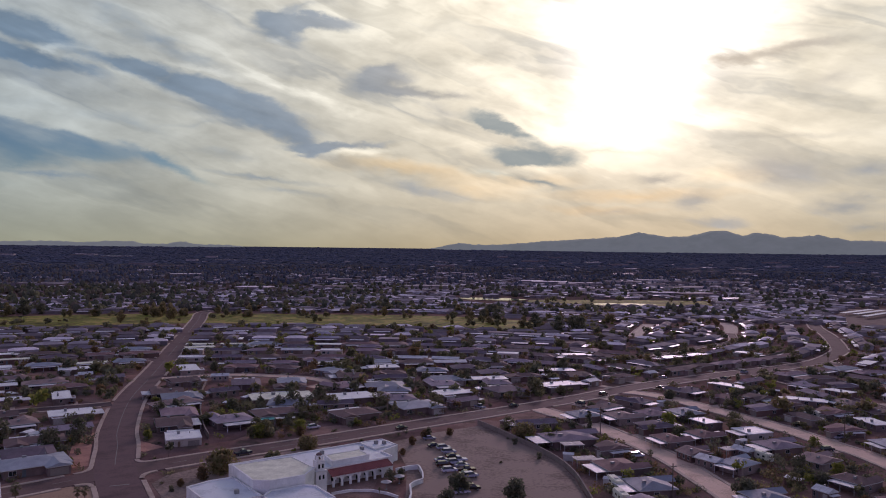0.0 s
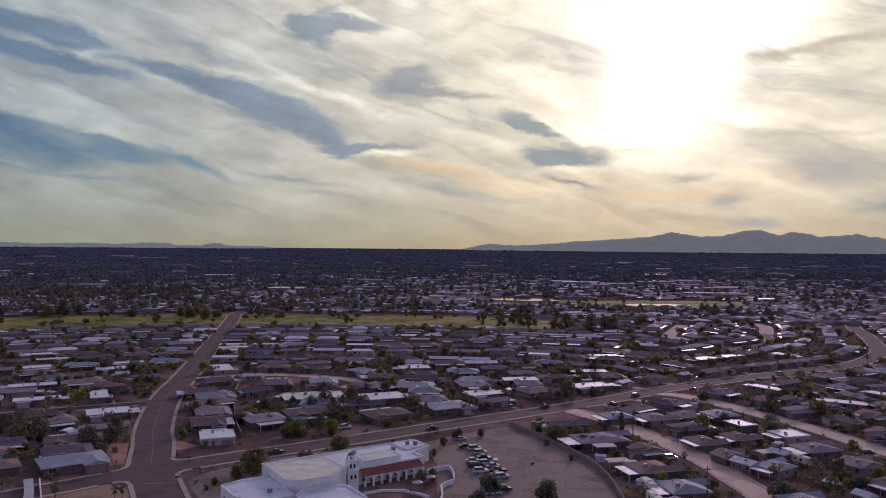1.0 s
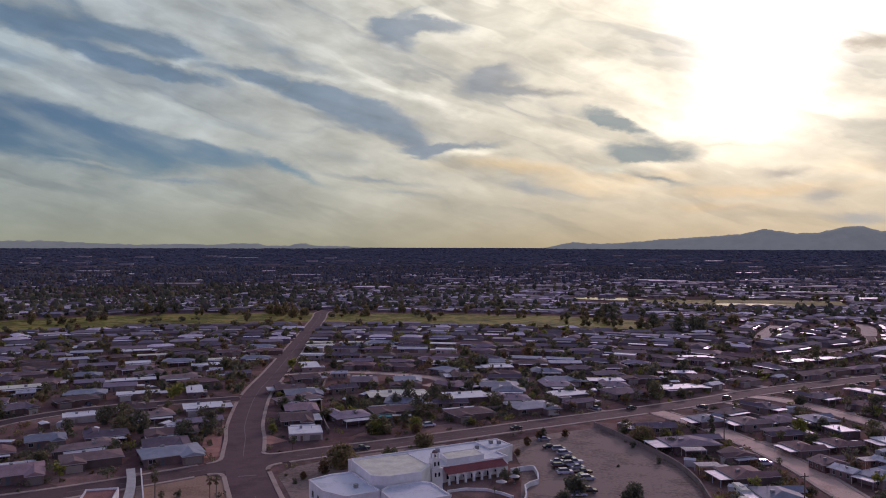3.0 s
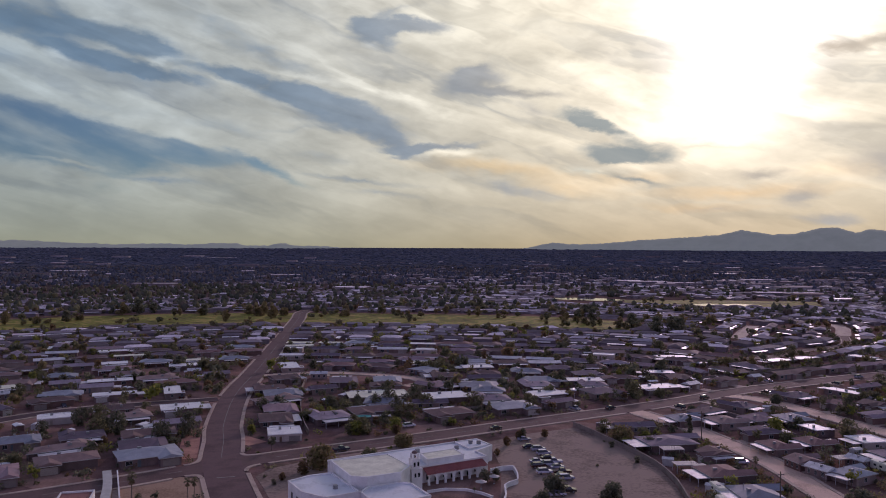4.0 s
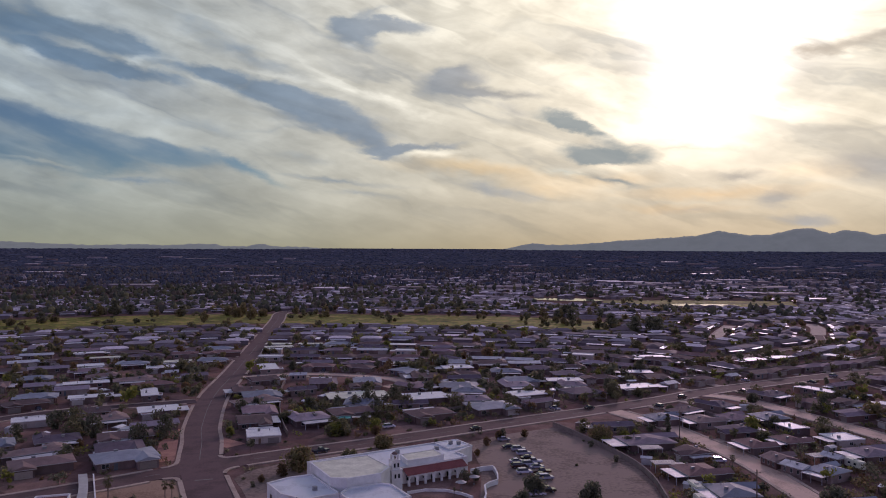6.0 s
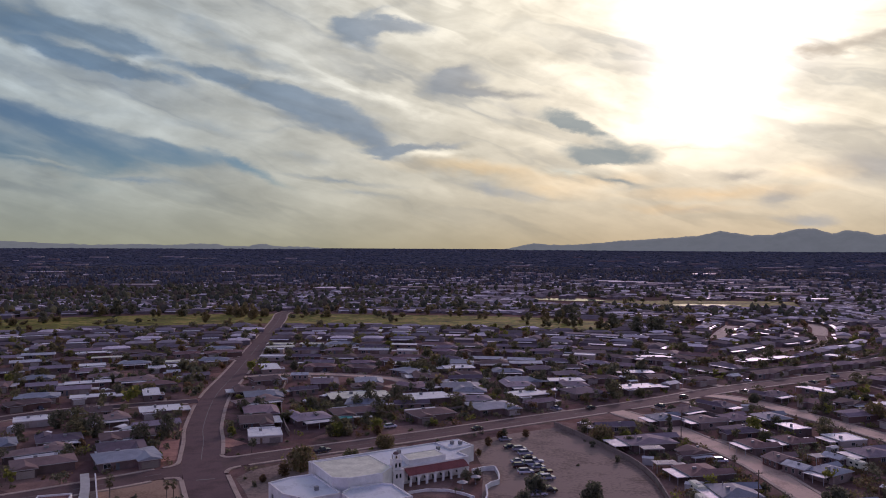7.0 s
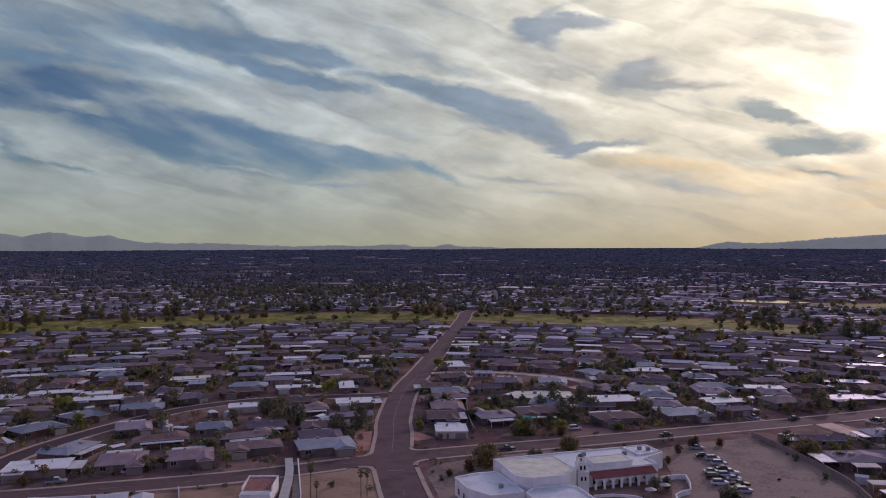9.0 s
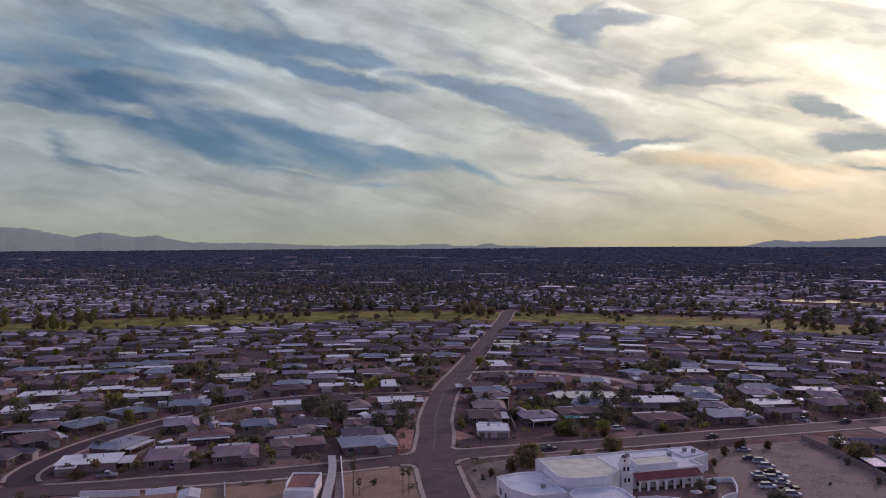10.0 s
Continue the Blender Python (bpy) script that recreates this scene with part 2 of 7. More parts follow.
glow = G.m("ADD", G.m("MULTIPLY", bell(5.0), 24.0), G.m("MULTIPLY", bell(10.5), 2.8))
glow = G.m("MULTIPLY", glow, G.m("SUBTRACT", 1.0, G.m("MULTIPLY", G.m("MINIMUM", sun_veil, 1.0), 0.85)))
glow = G.m("MULTIPLY", glow, G.m("MULTIPLY", veil, G.span(streak, 0.25, 0.65, 0.45, 1.3)))
glow_col = G.mix(1.0, G.xyz(glow, glow, glow), (0.82, 0.98, 0.58), "MULTIPLY")
sky = G.mix(1.0, sky, glow_col, "ADD")
# overhead and behind, the cloud thins out to deep blue sky
thin = G.m("MAXIMUM", G.span(el, 24, 52), G.span(off, 78, 125))
sky = G.mix(G.m("MULTIPLY", thin, 0.8), sky, G.mix(1.0, air.outputs[0], (1.34, 1.06, 1.1), "MULTIPLY"))
back = G.node("ShaderNodeBackground")
G.put(back.inputs[0], sky)
back.inputs[1].default_value = 0.1
G.put(G.node("ShaderNodeOutputWorld").inputs[0], back.outputs[0])

sun = new("sun", bpy.data.lights.new("sun", "SUN"))
sun.data.energy, sun.data.angle, sun.data.color = 0.9, radians(6), (1.0, 0.86, 0.68)
sun.matrix_world = look((200, 700, 300), Vector((200, 700, 300)) - Vector(to_sun))

# ---------------------------------------------------------------- materials
MATS = {}


def surface(name, colours, rough=0.85, grain=4.0, patch=0.3, bump=0.15, vary="", metal=0.0, amount=0.35, spec=0.5):
    """A weathered surface. Colours: two or more shades, mixed by noise at two scales. vary: 'object' or 'island' shifts the choice piece by piece."""
    mat = bpy.data.materials.new(name)
    mat.use_nodes = True
    g = Graph(mat.node_tree)
    place = g.node("ShaderNodeTexCoord").outputs["Object"]
    fine, wide = g.noise(place, grain, 5, 0.6), g.noise(place, patch, 4, 0.6)
    n = len(colours)
    if vary:
        pick = g.node("ShaderNodeObjectInfo").outputs["Random"] if vary == "object" else g.node("ShaderNodeNewGeometry").outputs["Random Per Island"]
        base = g.ramp(pick, [(i / n, c) for i, c in enumerate(colours)], hold=True)
    else:
        base = g.ramp(g.span(g.m("ADD", g.m("MULTIPLY", wide, 0.65), g.m("MULTIPLY", fine, 0.35)), 0.3, 0.7), [(i / max(1, n - 1), c) for i, c in enumerate(colours)])
    shade = g.m("ADD", g.span(wide, 0.25, 0.75, 1 - amount * 0.6, 1 + amount * 0.4), g.span(fine, 0.25, 0.75, -amount * 0.4, amount * 0.3))
    colour = g.mix(1.0, base, g.xyz(shade, shade, shade), "MULTIPLY")
    b = g.node("ShaderNodeBsdfPrincipled")
    g.put(b.inputs["Base Color"], colour)
    g.put(b.inputs["Roughness"], g.span(fine, 0.2, 0.8, max(0.02, rough - 0.1), min(1.0, rough + 0.08)))
    b.inputs["Metallic"].default_value = metal
    b.inputs["Specular IOR Level"].default_value = spec
    if bump:
        k = g.node("ShaderNodeBump")
        k.inputs["Strength"].default_value = bump
        k.inputs["Distance"].default_value = 0.05
        g.put(k.inputs["Height"], fine)
        g.put(b.inputs["Normal"], k.outputs[0])
    g.put(g.node("ShaderNodeOutputMaterial").inputs[0], b.outputs[0])
    MATS[name] = mat
    return mat


def desert_ground():
    """Gravel and bare earth, each plot with a tone of its own, with scrub stains."""
    mat = bpy.data.materials.new("desert ground")
    mat.use_nodes = True
    g = Graph(mat.node_tree)
    place = g.node("ShaderNodeTexCoord").outputs["Object"]
    plots = g.node("ShaderNodeTexVoronoi")
    plots.inputs["Scale"].default_value = 0.055
    g.put(plots.inputs["Vector"], place)
    tone = g.node("ShaderNodeSeparateColor")
    g.put(tone.inputs[0], plots.outputs["Color"])
    base = g.ramp(tone.outputs[0], [(0.0, (0.20, 0.112, 0.10)), (0.35, (0.26, 0.155, 0.13)), (0.6, (0.165, 0.1, 0.095)), (0.85, (0.32, 0.20, 0.165)), (1.0, (0.265, 0.14, 0.11))])
    wide, fine = g.noise(place, 0.12, 6, 0.65), g.noise(place, 1.8, 5, 0.65)
    scrub = g.span(g.noise(place, 0.07, 5, 0.7), 0.52, 0.66)
    base = g.mix(g.m("MULTIPLY", scrub, 0.55), base, (0.07, 0.075, 0.045))
    # further out the plots are darker and more overgrown
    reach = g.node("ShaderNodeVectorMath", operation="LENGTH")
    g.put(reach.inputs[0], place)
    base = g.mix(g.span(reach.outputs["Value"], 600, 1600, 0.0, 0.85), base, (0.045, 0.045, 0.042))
    # past 1800 m aerial haze is painted into the ground colour as blue-grey
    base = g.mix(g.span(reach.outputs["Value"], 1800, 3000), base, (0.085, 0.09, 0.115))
    s = g.m("MULTIPLY", g.span(wide, 0.25, 0.75, 0.7, 1.2), g.span(fine, 0.25, 0.75, 0.8, 1.15))
    b = g.node("ShaderNodeBsdfPrincipled")
    g.put(b.inputs["Base Color"], g.mix(1.0, base, g.xyz(s, s, s), "MULTIPLY"))
    b.inputs["Roughness"].default_value = 0.95
    b.inputs["Specular IOR Level"].default_value = 0.0
    k = g.node("ShaderNodeBump")
    k.inputs["Strength"].default_value, k.inputs["Distance"].default_value = 0.4, 0.15
    g.put(k.inputs["Height"], fine)
    g.put(b.inputs["Normal"], k.outputs[0])
    g.put(g.node("ShaderNodeOutputMaterial").inputs[0], b.outputs[0])
    return mat


GROUND = desert_ground()
ASPHALT = surface("asphalt", [(0.1219, 0.073, 0.0756), (0.1656, 0.0988, 0.0987), (0.0997, 0.0613, 0.0639)], 0.85, 2.5, 0.09, 0.2, spec=0.12)
DARK_ASPHALT = surface("dark asphalt", [(0.078, 0.05, 0.054), (0.1, 0.066, 0.07), (0.066, 0.043, 0.047)], 0.88, 2.5, 0.09, 0.2, spec=0.1)
WORN_ASPHALT = surface("greyed asphalt", [(0.124, 0.0755, 0.0716), (0.159, 0.098, 0.0918), (0.103, 0.064, 0.0615)], 0.88, 2.5, 0.09, 0.2, spec=0.12)
PALE_ROAD = surface("worn pale asphalt", [(0.5701, 0.3801, 0.2937), (0.7154, 0.4938, 0.3757), (0.465, 0.3167, 0.2548)], 0.85, 2.5, 0.09, 0.2, spec=0.12)
CONCRETE = surface("concrete", [(0.3977, 0.2938, 0.2395), (0.4968, 0.3752, 0.3021), (0.3316, 0.2466, 0.2112)], 0.85, 2.0, 0.15, 0.2, spec=0.12)
PINK_GRAVEL = surface("pink gravel", [(0.38, 0.186, 0.144), (0.455, 0.23, 0.171)], 0.95, 3.0, 0.2, 0.4, spec=0.12)
TAN_EARTH = surface("tan earth", [(0.292, 0.175, 0.114), (0.394, 0.25, 0.171), (0.241, 0.15, 0.103)], 0.95, 1.6, 0.07, 0.4, spec=0.12)
LOT_EARTH = surface("car park earth", [(0.254, 0.177, 0.144), (0.33, 0.238, 0.194), (0.212, 0.151, 0.126)], 0.95, 0.9, 0.045, 0.4, amount=0.6, spec=0.12)
GRASS = surface("golf turf", [(0.1131, 0.1389, 0.0168), (0.1961, 0.2113, 0.0224), (0.2715, 0.2053, 0.0467), (0.1358, 0.1691, 0.0168), (0.2187, 0.2233, 0.0262), (0.3168, 0.1993, 0.0654), (0.166, 0.1932, 0.0206), (0.1207, 0.1087, 0.0234)], 0.9, 0.12, 0.03, 0.3, amount=0.9, spec=0.12)
WATER = surface("pond water", [(0.02, 0.03, 0.03), (0.03, 0.04, 0.035)], 0.1, 0.6, 0.05, 0.02)
PAINT_LINE = surface("road paint", [(0.218, 0.198, 0.177), (0.166, 0.151, 0.135)], 0.8, 3.0, 0.5, 0.0)
WHITE_WALL = surface("white stucco", [(0.70, 0.68, 0.66), (0.78, 0.76, 0.74)], 0.85, 5.0, 0.25, 0.25, amount=0.2)
WHITE_ROOF = surface("white foam roof", [(0.68, 0.67, 0.68), (0.79, 0.78, 0.78), (0.56, 0.54, 0.54)], 0.55, 2.0, 0.2, 0.2, amount=0.3, spec=0.4)
# white coating with the blue of skylit shade put into its colour
SHADE_TINT_ROOF = surface("white roof coating tinted with sky-blue shade", [(0.572, 0.604, 0.653), (0.66, 0.689, 0.72), (0.506, 0.541, 0.595)], 0.6, 2.0, 0.2, 0.2, amount=0.3)
CREAM_ROOF = surface("cream roof coating", [(0.66, 0.651, 0.51), (0.74, 0.735, 0.588)], 0.75, 2.0, 0.2, 0.2, amount=0.25, spec=0.12)
CREAM_WALL = surface("cream painted block", [(0.40, 0.33, 0.29), (0.47, 0.39, 0.35), (0.35, 0.29, 0.26)], 0.9, 4.0, 0.25, 0.25, amount=0.3, spec=0.12)
STUCCO = surface("stucco", [(0.1951, 0.1277, 0.1114), (0.2344, 0.1622, 0.145), (0.1593, 0.1081, 0.1013), (0.3064, 0.2253, 0.2023), (0.2054, 0.1437, 0.1333), (0.1701, 0.0975, 0.0865)], 0.9, 5.0, 0.3, 0.25, vary="object", spec=0.12)
BLOCK = surface("painted block", [(0.21, 0.16, 0.145), (0.273, 0.215, 0.189), (0.168, 0.13, 0.121)], 0.9, 4.0, 0.2, 0.3, spec=0.12)
SHINGLE_GREY = surface("grey shingles", [(0.1873, 0.1431, 0.1704), (0.2648, 0.2025, 0.2317), (0.3429, 0.2682, 0.3023), (0.1483, 0.1094, 0.1343), (0.3111, 0.2089, 0.2246)], 0.8, 3.0, 0.25, 0.35, vary="object", spec=0.12)
SHINGLE_BROWN = surface("brown shingles", [(0.1814, 0.1153, 0.1091), (0.2417, 0.1594, 0.1498), (0.1449, 0.0956, 0.093), (0.3044, 0.2084, 0.1915), (0.2518, 0.1448, 0.1355)], 0.8, 3.0, 0.25, 0.35, vary="object", spec=0.12)
SHINGLE_BLUE = surface("blue-grey shingles", [(0.2098, 0.2308, 0.2794), (0.2716, 0.2915, 0.3401), (0.1855, 0.2009, 0.2495)], 0.7, 3.0, 0.25, 0.3, vary="object")
RED_TILE = surface("red clay tile", [(0.242, 0.063, 0.06), (0.308, 0.0855, 0.075), (0.187, 0.054, 0.055)], 0.75, 3.0, 0.4, 0.3)
BRIGHT_METAL = surface("weathered bright sheet metal", [(0.675, 0.665, 0.6988), (0.81, 0.7812, 0.7975), (0.5575, 0.5487, 0.5813)], 0.5, 2.0, 0.3, 0.0, amount=0.25, metal=0.15, spec=0.4, vary="island")
METAL_ROOF = surface("pale sheet metal", [(0.507, 0.5005, 0.5174), (0.6045, 0.5863, 0.5954)], 0.6, 2.0, 0.3, 0.1, amount=0.25, metal=0.05, spec=0.3)
TRIM = surface("painted trim", [(0.4125, 0.39, 0.3675), (0.465, 0.45, 0.4275)], 0.7, 6.0, 0.5, 0.0, amount=0.15)
GARAGE = surface("garage door paint", [(0.27, 0.22, 0.19), (0.36, 0.30, 0.26), (0.22, 0.18, 0.165), (0.42, 0.38, 0.34)], 0.7, 6.0, 0.5, 0.0, vary="object", amount=0.2, spec=0.2)
FADED_TILE = surface("faded clay tile", [(0.33, 0.14, 0.12), (0.40, 0.19, 0.16), (0.28, 0.12, 0.11)], 0.8, 3.0, 0.4, 0.3, spec=0.2)
TEAL_CLOTH = surface("teal cloth", [(0.06, 0.34, 0.30), (0.09, 0.42, 0.37)], 0.8, 4.0, 0.5, 0.1, amount=0.2, spec=0.2)
DOOR = surface("painted door", [(0.16, 0.09, 0.06), (0.30, 0.24, 0.20), (0.10, 0.12, 0.14)], 0.6, 6.0, 0.5, 0.0, vary="object")
GLASS = surface("dark window glass", [(0.02, 0.024, 0.03), (0.03, 0.034, 0.04)], 0.08, 1.0, 0.3, 0.0, amount=0.1)
GALV = surface("galvanised sheet", [(0.236, 0.236, 0.242), (0.285, 0.285, 0.285)], 0.65, 5.0, 0.6, 0.0, metal=0.15, amount=0.2, spec=0.3)
BARK = surface("bark", [(0.11, 0.08, 0.06), (0.16, 0.12, 0.09)], 0.95, 6.0, 0.6, 0.5)
PALM_BARK = surface("palm bark", [(0.19, 0.14, 0.10), (0.24, 0.18, 0.13)], 0.95, 6.0, 0.8, 0.5)
DRY_FROND = surface("dry fronds", [(0.24, 0.17, 0.09), (0.18, 0.13, 0.075)], 0.9, 3.0, 0.5, 0.0)
LEAF_DARK = surface("dark leaves", [(0.145, 0.153, 0.1016), (0.1962, 0.2015, 0.1314), (0.1182, 0.1237, 0.0872), (0.2345, 0.2173, 0.1494)], 0.8, 1.0, 0.2, 0.0, vary="island", spec=0.12)
LEAF_MID = surface("green leaves", [(0.1779, 0.178, 0.0965), (0.2248, 0.2142, 0.1195), (0.1477, 0.1472, 0.0834), (0.26, 0.2292, 0.1388)], 0.8, 1.0, 0.2, 0.0, vary="island", spec=0.12)
LEAF_LIME = surface("yellow-green leaves", [(0.2385, 0.249, 0.054), (0.297, 0.288, 0.072), (0.198, 0.219, 0.054)], 0.8, 1.0, 0.2, 0.0, vary="island", spec=0.25)
LEAF_RUST = surface("rusty leaves", [(0.2112, 0.1284, 0.0691), (0.1668, 0.1212, 0.0691), (0.2568, 0.1668, 0.0864)], 0.85, 1.0, 0.2, 0.0, vary="island", spec=0.25)
LEAF_OLIVE = surface("browning olive leaves", [(0.2494, 0.1982, 0.0975), (0.294, 0.2192, 0.1218), (0.2048, 0.1772, 0.0854), (0.273, 0.2402, 0.1096)], 0.85, 1.0, 0.2, 0.0, vary="island", spec=0.2)
CAR_DARK = surface("dark car paint", [(0.012, 0.012, 0.015), (0.03, 0.03, 0.034), (0.05, 0.012, 0.012), (0.015, 0.02, 0.045)], 0.16, 2.0, 0.4, 0.0, vary="object", amount=0.1, spec=0.9)
CAR_PALE = surface("pale car paint", [(0.5208, 0.4948, 0.5989), (0.3528, 0.3352, 0.425), (0.588, 0.5502, 0.6468), (0.252, 0.247, 0.3192)], 0.16, 2.0, 0.4, 0.0, vary="object", amount=0.1, spec=0.9)
RUBBER = surface("rubber", [(0.02, 0.02, 0.02), (0.03, 0.03, 0.03)], 0.85, 6.0, 1.0, 0.0)
LAMP_RED = surface("tail light", [(0.30, 0.02, 0.02), (0.35, 0.03, 0.02)], 0.2, 6.0, 1.0, 0.0)
LAMP_CLEAR = surface("headlight", [(0.55, 0.55, 0.55), (0.62, 0.62, 0.62)], 0.15, 6.0, 1.0, 0.0)
MOUNTAIN = surface("mountain rock with haze glow", [(0.18, 0.204, 0.18), (0.209, 0.23, 0.199), (0.162, 0.183, 0.167)], 1.0, 0.01, 0.002, 0.0, amount=0.15, spec=0.0)
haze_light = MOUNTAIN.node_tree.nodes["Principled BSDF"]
haze_light.inputs["Emission Color"].default_value, haze_light.inputs["Emission Strength"].default_value = (0.62, 0.86, 0.59, 1), 0.11      # far backdrop: a glow in place of daylight scattered by miles of air
FAR_ROOF = surface("mixed roofs", [(0.1908, 0.1561, 0.1743), (0.2877, 0.2375, 0.262), (0.2118, 0.1567, 0.159), (0.5088, 0.4266, 0.4624), (0.2877, 0.2375, 0.262), (0.3224, 0.2877, 0.3324), (0.1673, 0.1302, 0.1418), (0.8004, 0.6789, 0.7164), (0.2317, 0.1721, 0.177), (0.1498, 0.1206, 0.1311), (0.2066, 0.1694, 0.1837), (0.2275, 0.1883, 0.2065), (0.7417, 0.6356, 0.6586), (0.3567, 0.3009, 0.3184)], 0.9, 0.5, 0.1, 0.0, vary="island", spec=0.1)
FAR_WALL = surface("mixed stucco", [(0.2645, 0.2163, 0.2231), (0.1998, 0.1655, 0.1835), (0.3597, 0.3145, 0.3319), (0.2184, 0.1669, 0.1757)], 0.9, 0.5, 0.1, 0.0, vary="island", spec=0.0)
# the blue of distant haze is mixed into the next two leaf colours
HAZED_WOOD = surface("far leaves tinted with haze", [(0.0999, 0.1078, 0.1333), (0.1346, 0.1309, 0.1333), (0.0888, 0.0961, 0.1288), (0.1663, 0.1376, 0.1231), (0.1113, 0.1151, 0.1422)], 0.95, 0.5, 0.03, 0.0, vary="island", spec=0.0)
HAZED_HORIZON_WOOD = surface("horizon leaves tinted with haze", [(0.0978, 0.112, 0.1528), (0.134, 0.1366, 0.1777), (0.0803, 0.0939, 0.1359)], 0.95, 0.5, 0.01, 0.0, vary="island", spec=0.0)
FAR_LEAF = surface("mixed leaves", [(0.0851, 0.09, 0.0576), (0.111, 0.109, 0.0653), (0.0729, 0.0788, 0.0576), (0.151, 0.135, 0.0691), (0.121, 0.0938, 0.0691), (0.0911, 0.0863, 0.0653)], 0.9, 0.5, 0.06, 0.0, vary="island", spec=0.1)

for leafy in (LEAF_DARK, LEAF_MID, LEAF_LIME, LEAF_RUST, LEAF_OLIVE):
    # thin leaves let some of the light behind them through
    g = leafy.node_tree
    body = g.nodes["Principled BSDF"]
    thin_leaf, blend = g.nodes.new("ShaderNodeBsdfTranslucent"), g.nodes.new("ShaderNodeMixShader")
    g.links.new(body.inputs["Base Color"].links[0].from_socket, thin_leaf.inputs["Color"])
    blend.inputs[0].default_value = 0.55
    g.links.new(body.outputs[0], blend.inputs[1])
    g.links.new(thin_leaf.outputs[0], blend.inputs[2])
    g.links.new(blend.outputs[0], g.nodes["Material Output"].inputs[0])

# ---------------------------------------------------------------- mesh helpers


def mesh_of(bm, name, mats):
    data = bpy.data.meshes.new(name)
    bm.normal_update()
    bm.to_mesh(data)
    bm.free()
    for mt in mats if isinstance(mats, (list, tuple)) else [mats]:
        data.materials.append(mt)
    return data


def part(name, bm, material, parent, label="", smooth=False):
    ob = new(name, mesh_of(bm, name, material))
    if smooth:
        for p in ob.data.polygons:
            p.use_smooth = True
    ob.parent = parent
    return tagged(ob, label)


def thing(name, label, category, group="", at=(0, 0, 0), turn=0.0):
    ob = new(name)
    ob.empty_display_size = 0.5
    ob.matrix_basis = pose(*at, 0, 0, turn)
    return tagged(ob, label, category, group)


def setting(name, bm, material, label, category):
    return tagged(new(name, mesh_of(bm, name, material)), label, category, kind="structure")


def box(bm, x0, x1, y0, y1, z0, z1, mi=0):
    v = [bm.verts.new(p) for p in ((x0, y0, z0), (x1, y0, z0), (x1, y1, z0), (x0, y1, z0), (x0, y0, z1), (x1, y0, z1), (x1, y1, z1), (x0, y1, z1))]
    for q in ((3, 2, 1, 0), (4, 5, 6, 7), (0, 1, 5, 4), (1, 2, 6, 5), (2, 3, 7, 6), (3, 0, 4, 7)):
        bm.faces.new([v[i] for i in q]).material_index = mi


def prism(bm, pts, z0, z1, mi=0):
    """An upright prism over a counter-clockwise outline."""
    lo, hi = [bm.verts.new((*p, z0)) for p in pts], [bm.verts.new((*p, z1)) for p in pts]
    n = len(pts)
    bm.faces.new(hi).material_index = mi
    bm.faces.new(lo[::-1]).material_index = mi
    for i in range(n):
        bm.faces.new((lo[i], lo[(i + 1) % n], hi[(i + 1) % n], hi[i])).material_index = mi


def tube(bm, pts, radii, sides=8, cap=True):
    rings = []
    for i, (p, r) in enumerate(zip(pts, radii)):
        a, b = Vector(pts[max(0, i - 1)]), Vector(pts[min(len(pts) - 1, i + 1)])
        q = (b - a).to_track_quat("Z", "Y")
        rings.append([bm.verts.new(Vector(p) + q @ Vector((r * math.cos(2 * math.pi * k / sides), r * math.sin(2 * math.pi * k / sides), 0))) for k in range(sides)])
    for r0, r1 in zip(rings, rings[1:]):
        for k in range(sides):
            bm.faces.new((r0[k], r0[(k + 1) % sides], r1[(k + 1) % sides], r1[k]))
    if cap:
        bm.faces.new(rings[0][::-1])
        bm.faces.new(rings[-1])


def joined(name, verts, faces, mats, index=None):
    data = bpy.data.meshes.new(name)
    data.from_pydata(verts, [], faces)
    for mt in mats if isinstance(mats, (list, tuple)) else [mats]:
        data.materials.append(mt)
    if index is not None:
        data.polygons.foreach_set("material_index", index)
    data.update()
    return new(name, data)


def smooth_line(pts, step=4.0):
    """A Catmull-Rom line through pts, sampled about every step metres."""
    out = []
    p = [Vector(a) for a in pts]
    p = [p[0] * 2 - p[1], *p, p[-1] * 2 - p[-2]]
    for a, b, c, d in zip(p, p[1:], p[2:], p[3:]):
        n = max(1, int((c - b).length / step))
        for i in range(n):
            t = i / n
            out.append(0.5 * (2 * b + (c - a) * t + (2 * a - 5 * b + 4 * c - d) * t * t + (3 * b - a - 3 * c + d) * t ** 3))
    return [*out, p[-2]]


def normals(line):
    out = []
    for i in range(len(line)):
        d = (line[min(i + 1, len(line) - 1)] - line[max(i - 1, 0)]).normalized()
        out.append(Vector((-d.y, d.x)))
    return out


def lift(x, y):
    """The valley floor is level near by and climbs gently far off."""
    r = max(0.0, min(1.0, (math.hypot(x, y) - 2000) / 2900))
    return 61.0 * r ** 1.25


# ---------------------------------------------------------------- ground and roads
def ground():
    bm = bmesh.new()
    rings, count = [0, 60, 150, 300, 500, 750, 1000, 1400, 2000, 2300, 2600, 2900, 3200, 3500, 3800, 4100, 4400, 4700, 4960], 96
    prev = None
    for r in rings:
        if r == 0:
            prev = [bm.verts.new((0, 0, 0))]
            continue
        ring = [bm.verts.new((r * math.cos(2 * math.pi * k / count), r * math.sin(2 * math.pi * k / count), lift(r, 0))) for k in range(count)]
        for k in range(count):
            if len(prev) == 1:
                bm.faces.new((prev[0], ring[k], ring[(k + 1) % count]))
            else:
                bm.faces.new((prev[k], ring[k], ring[(k + 1) % count], prev[(k + 1) % count]))
        prev = ring
    setting("ground", bm, GROUND, "dusty brown gravel and bare desert earth, haze-blue far off", "ground")


ground()
ROADS = []      # (sampled line, half width)


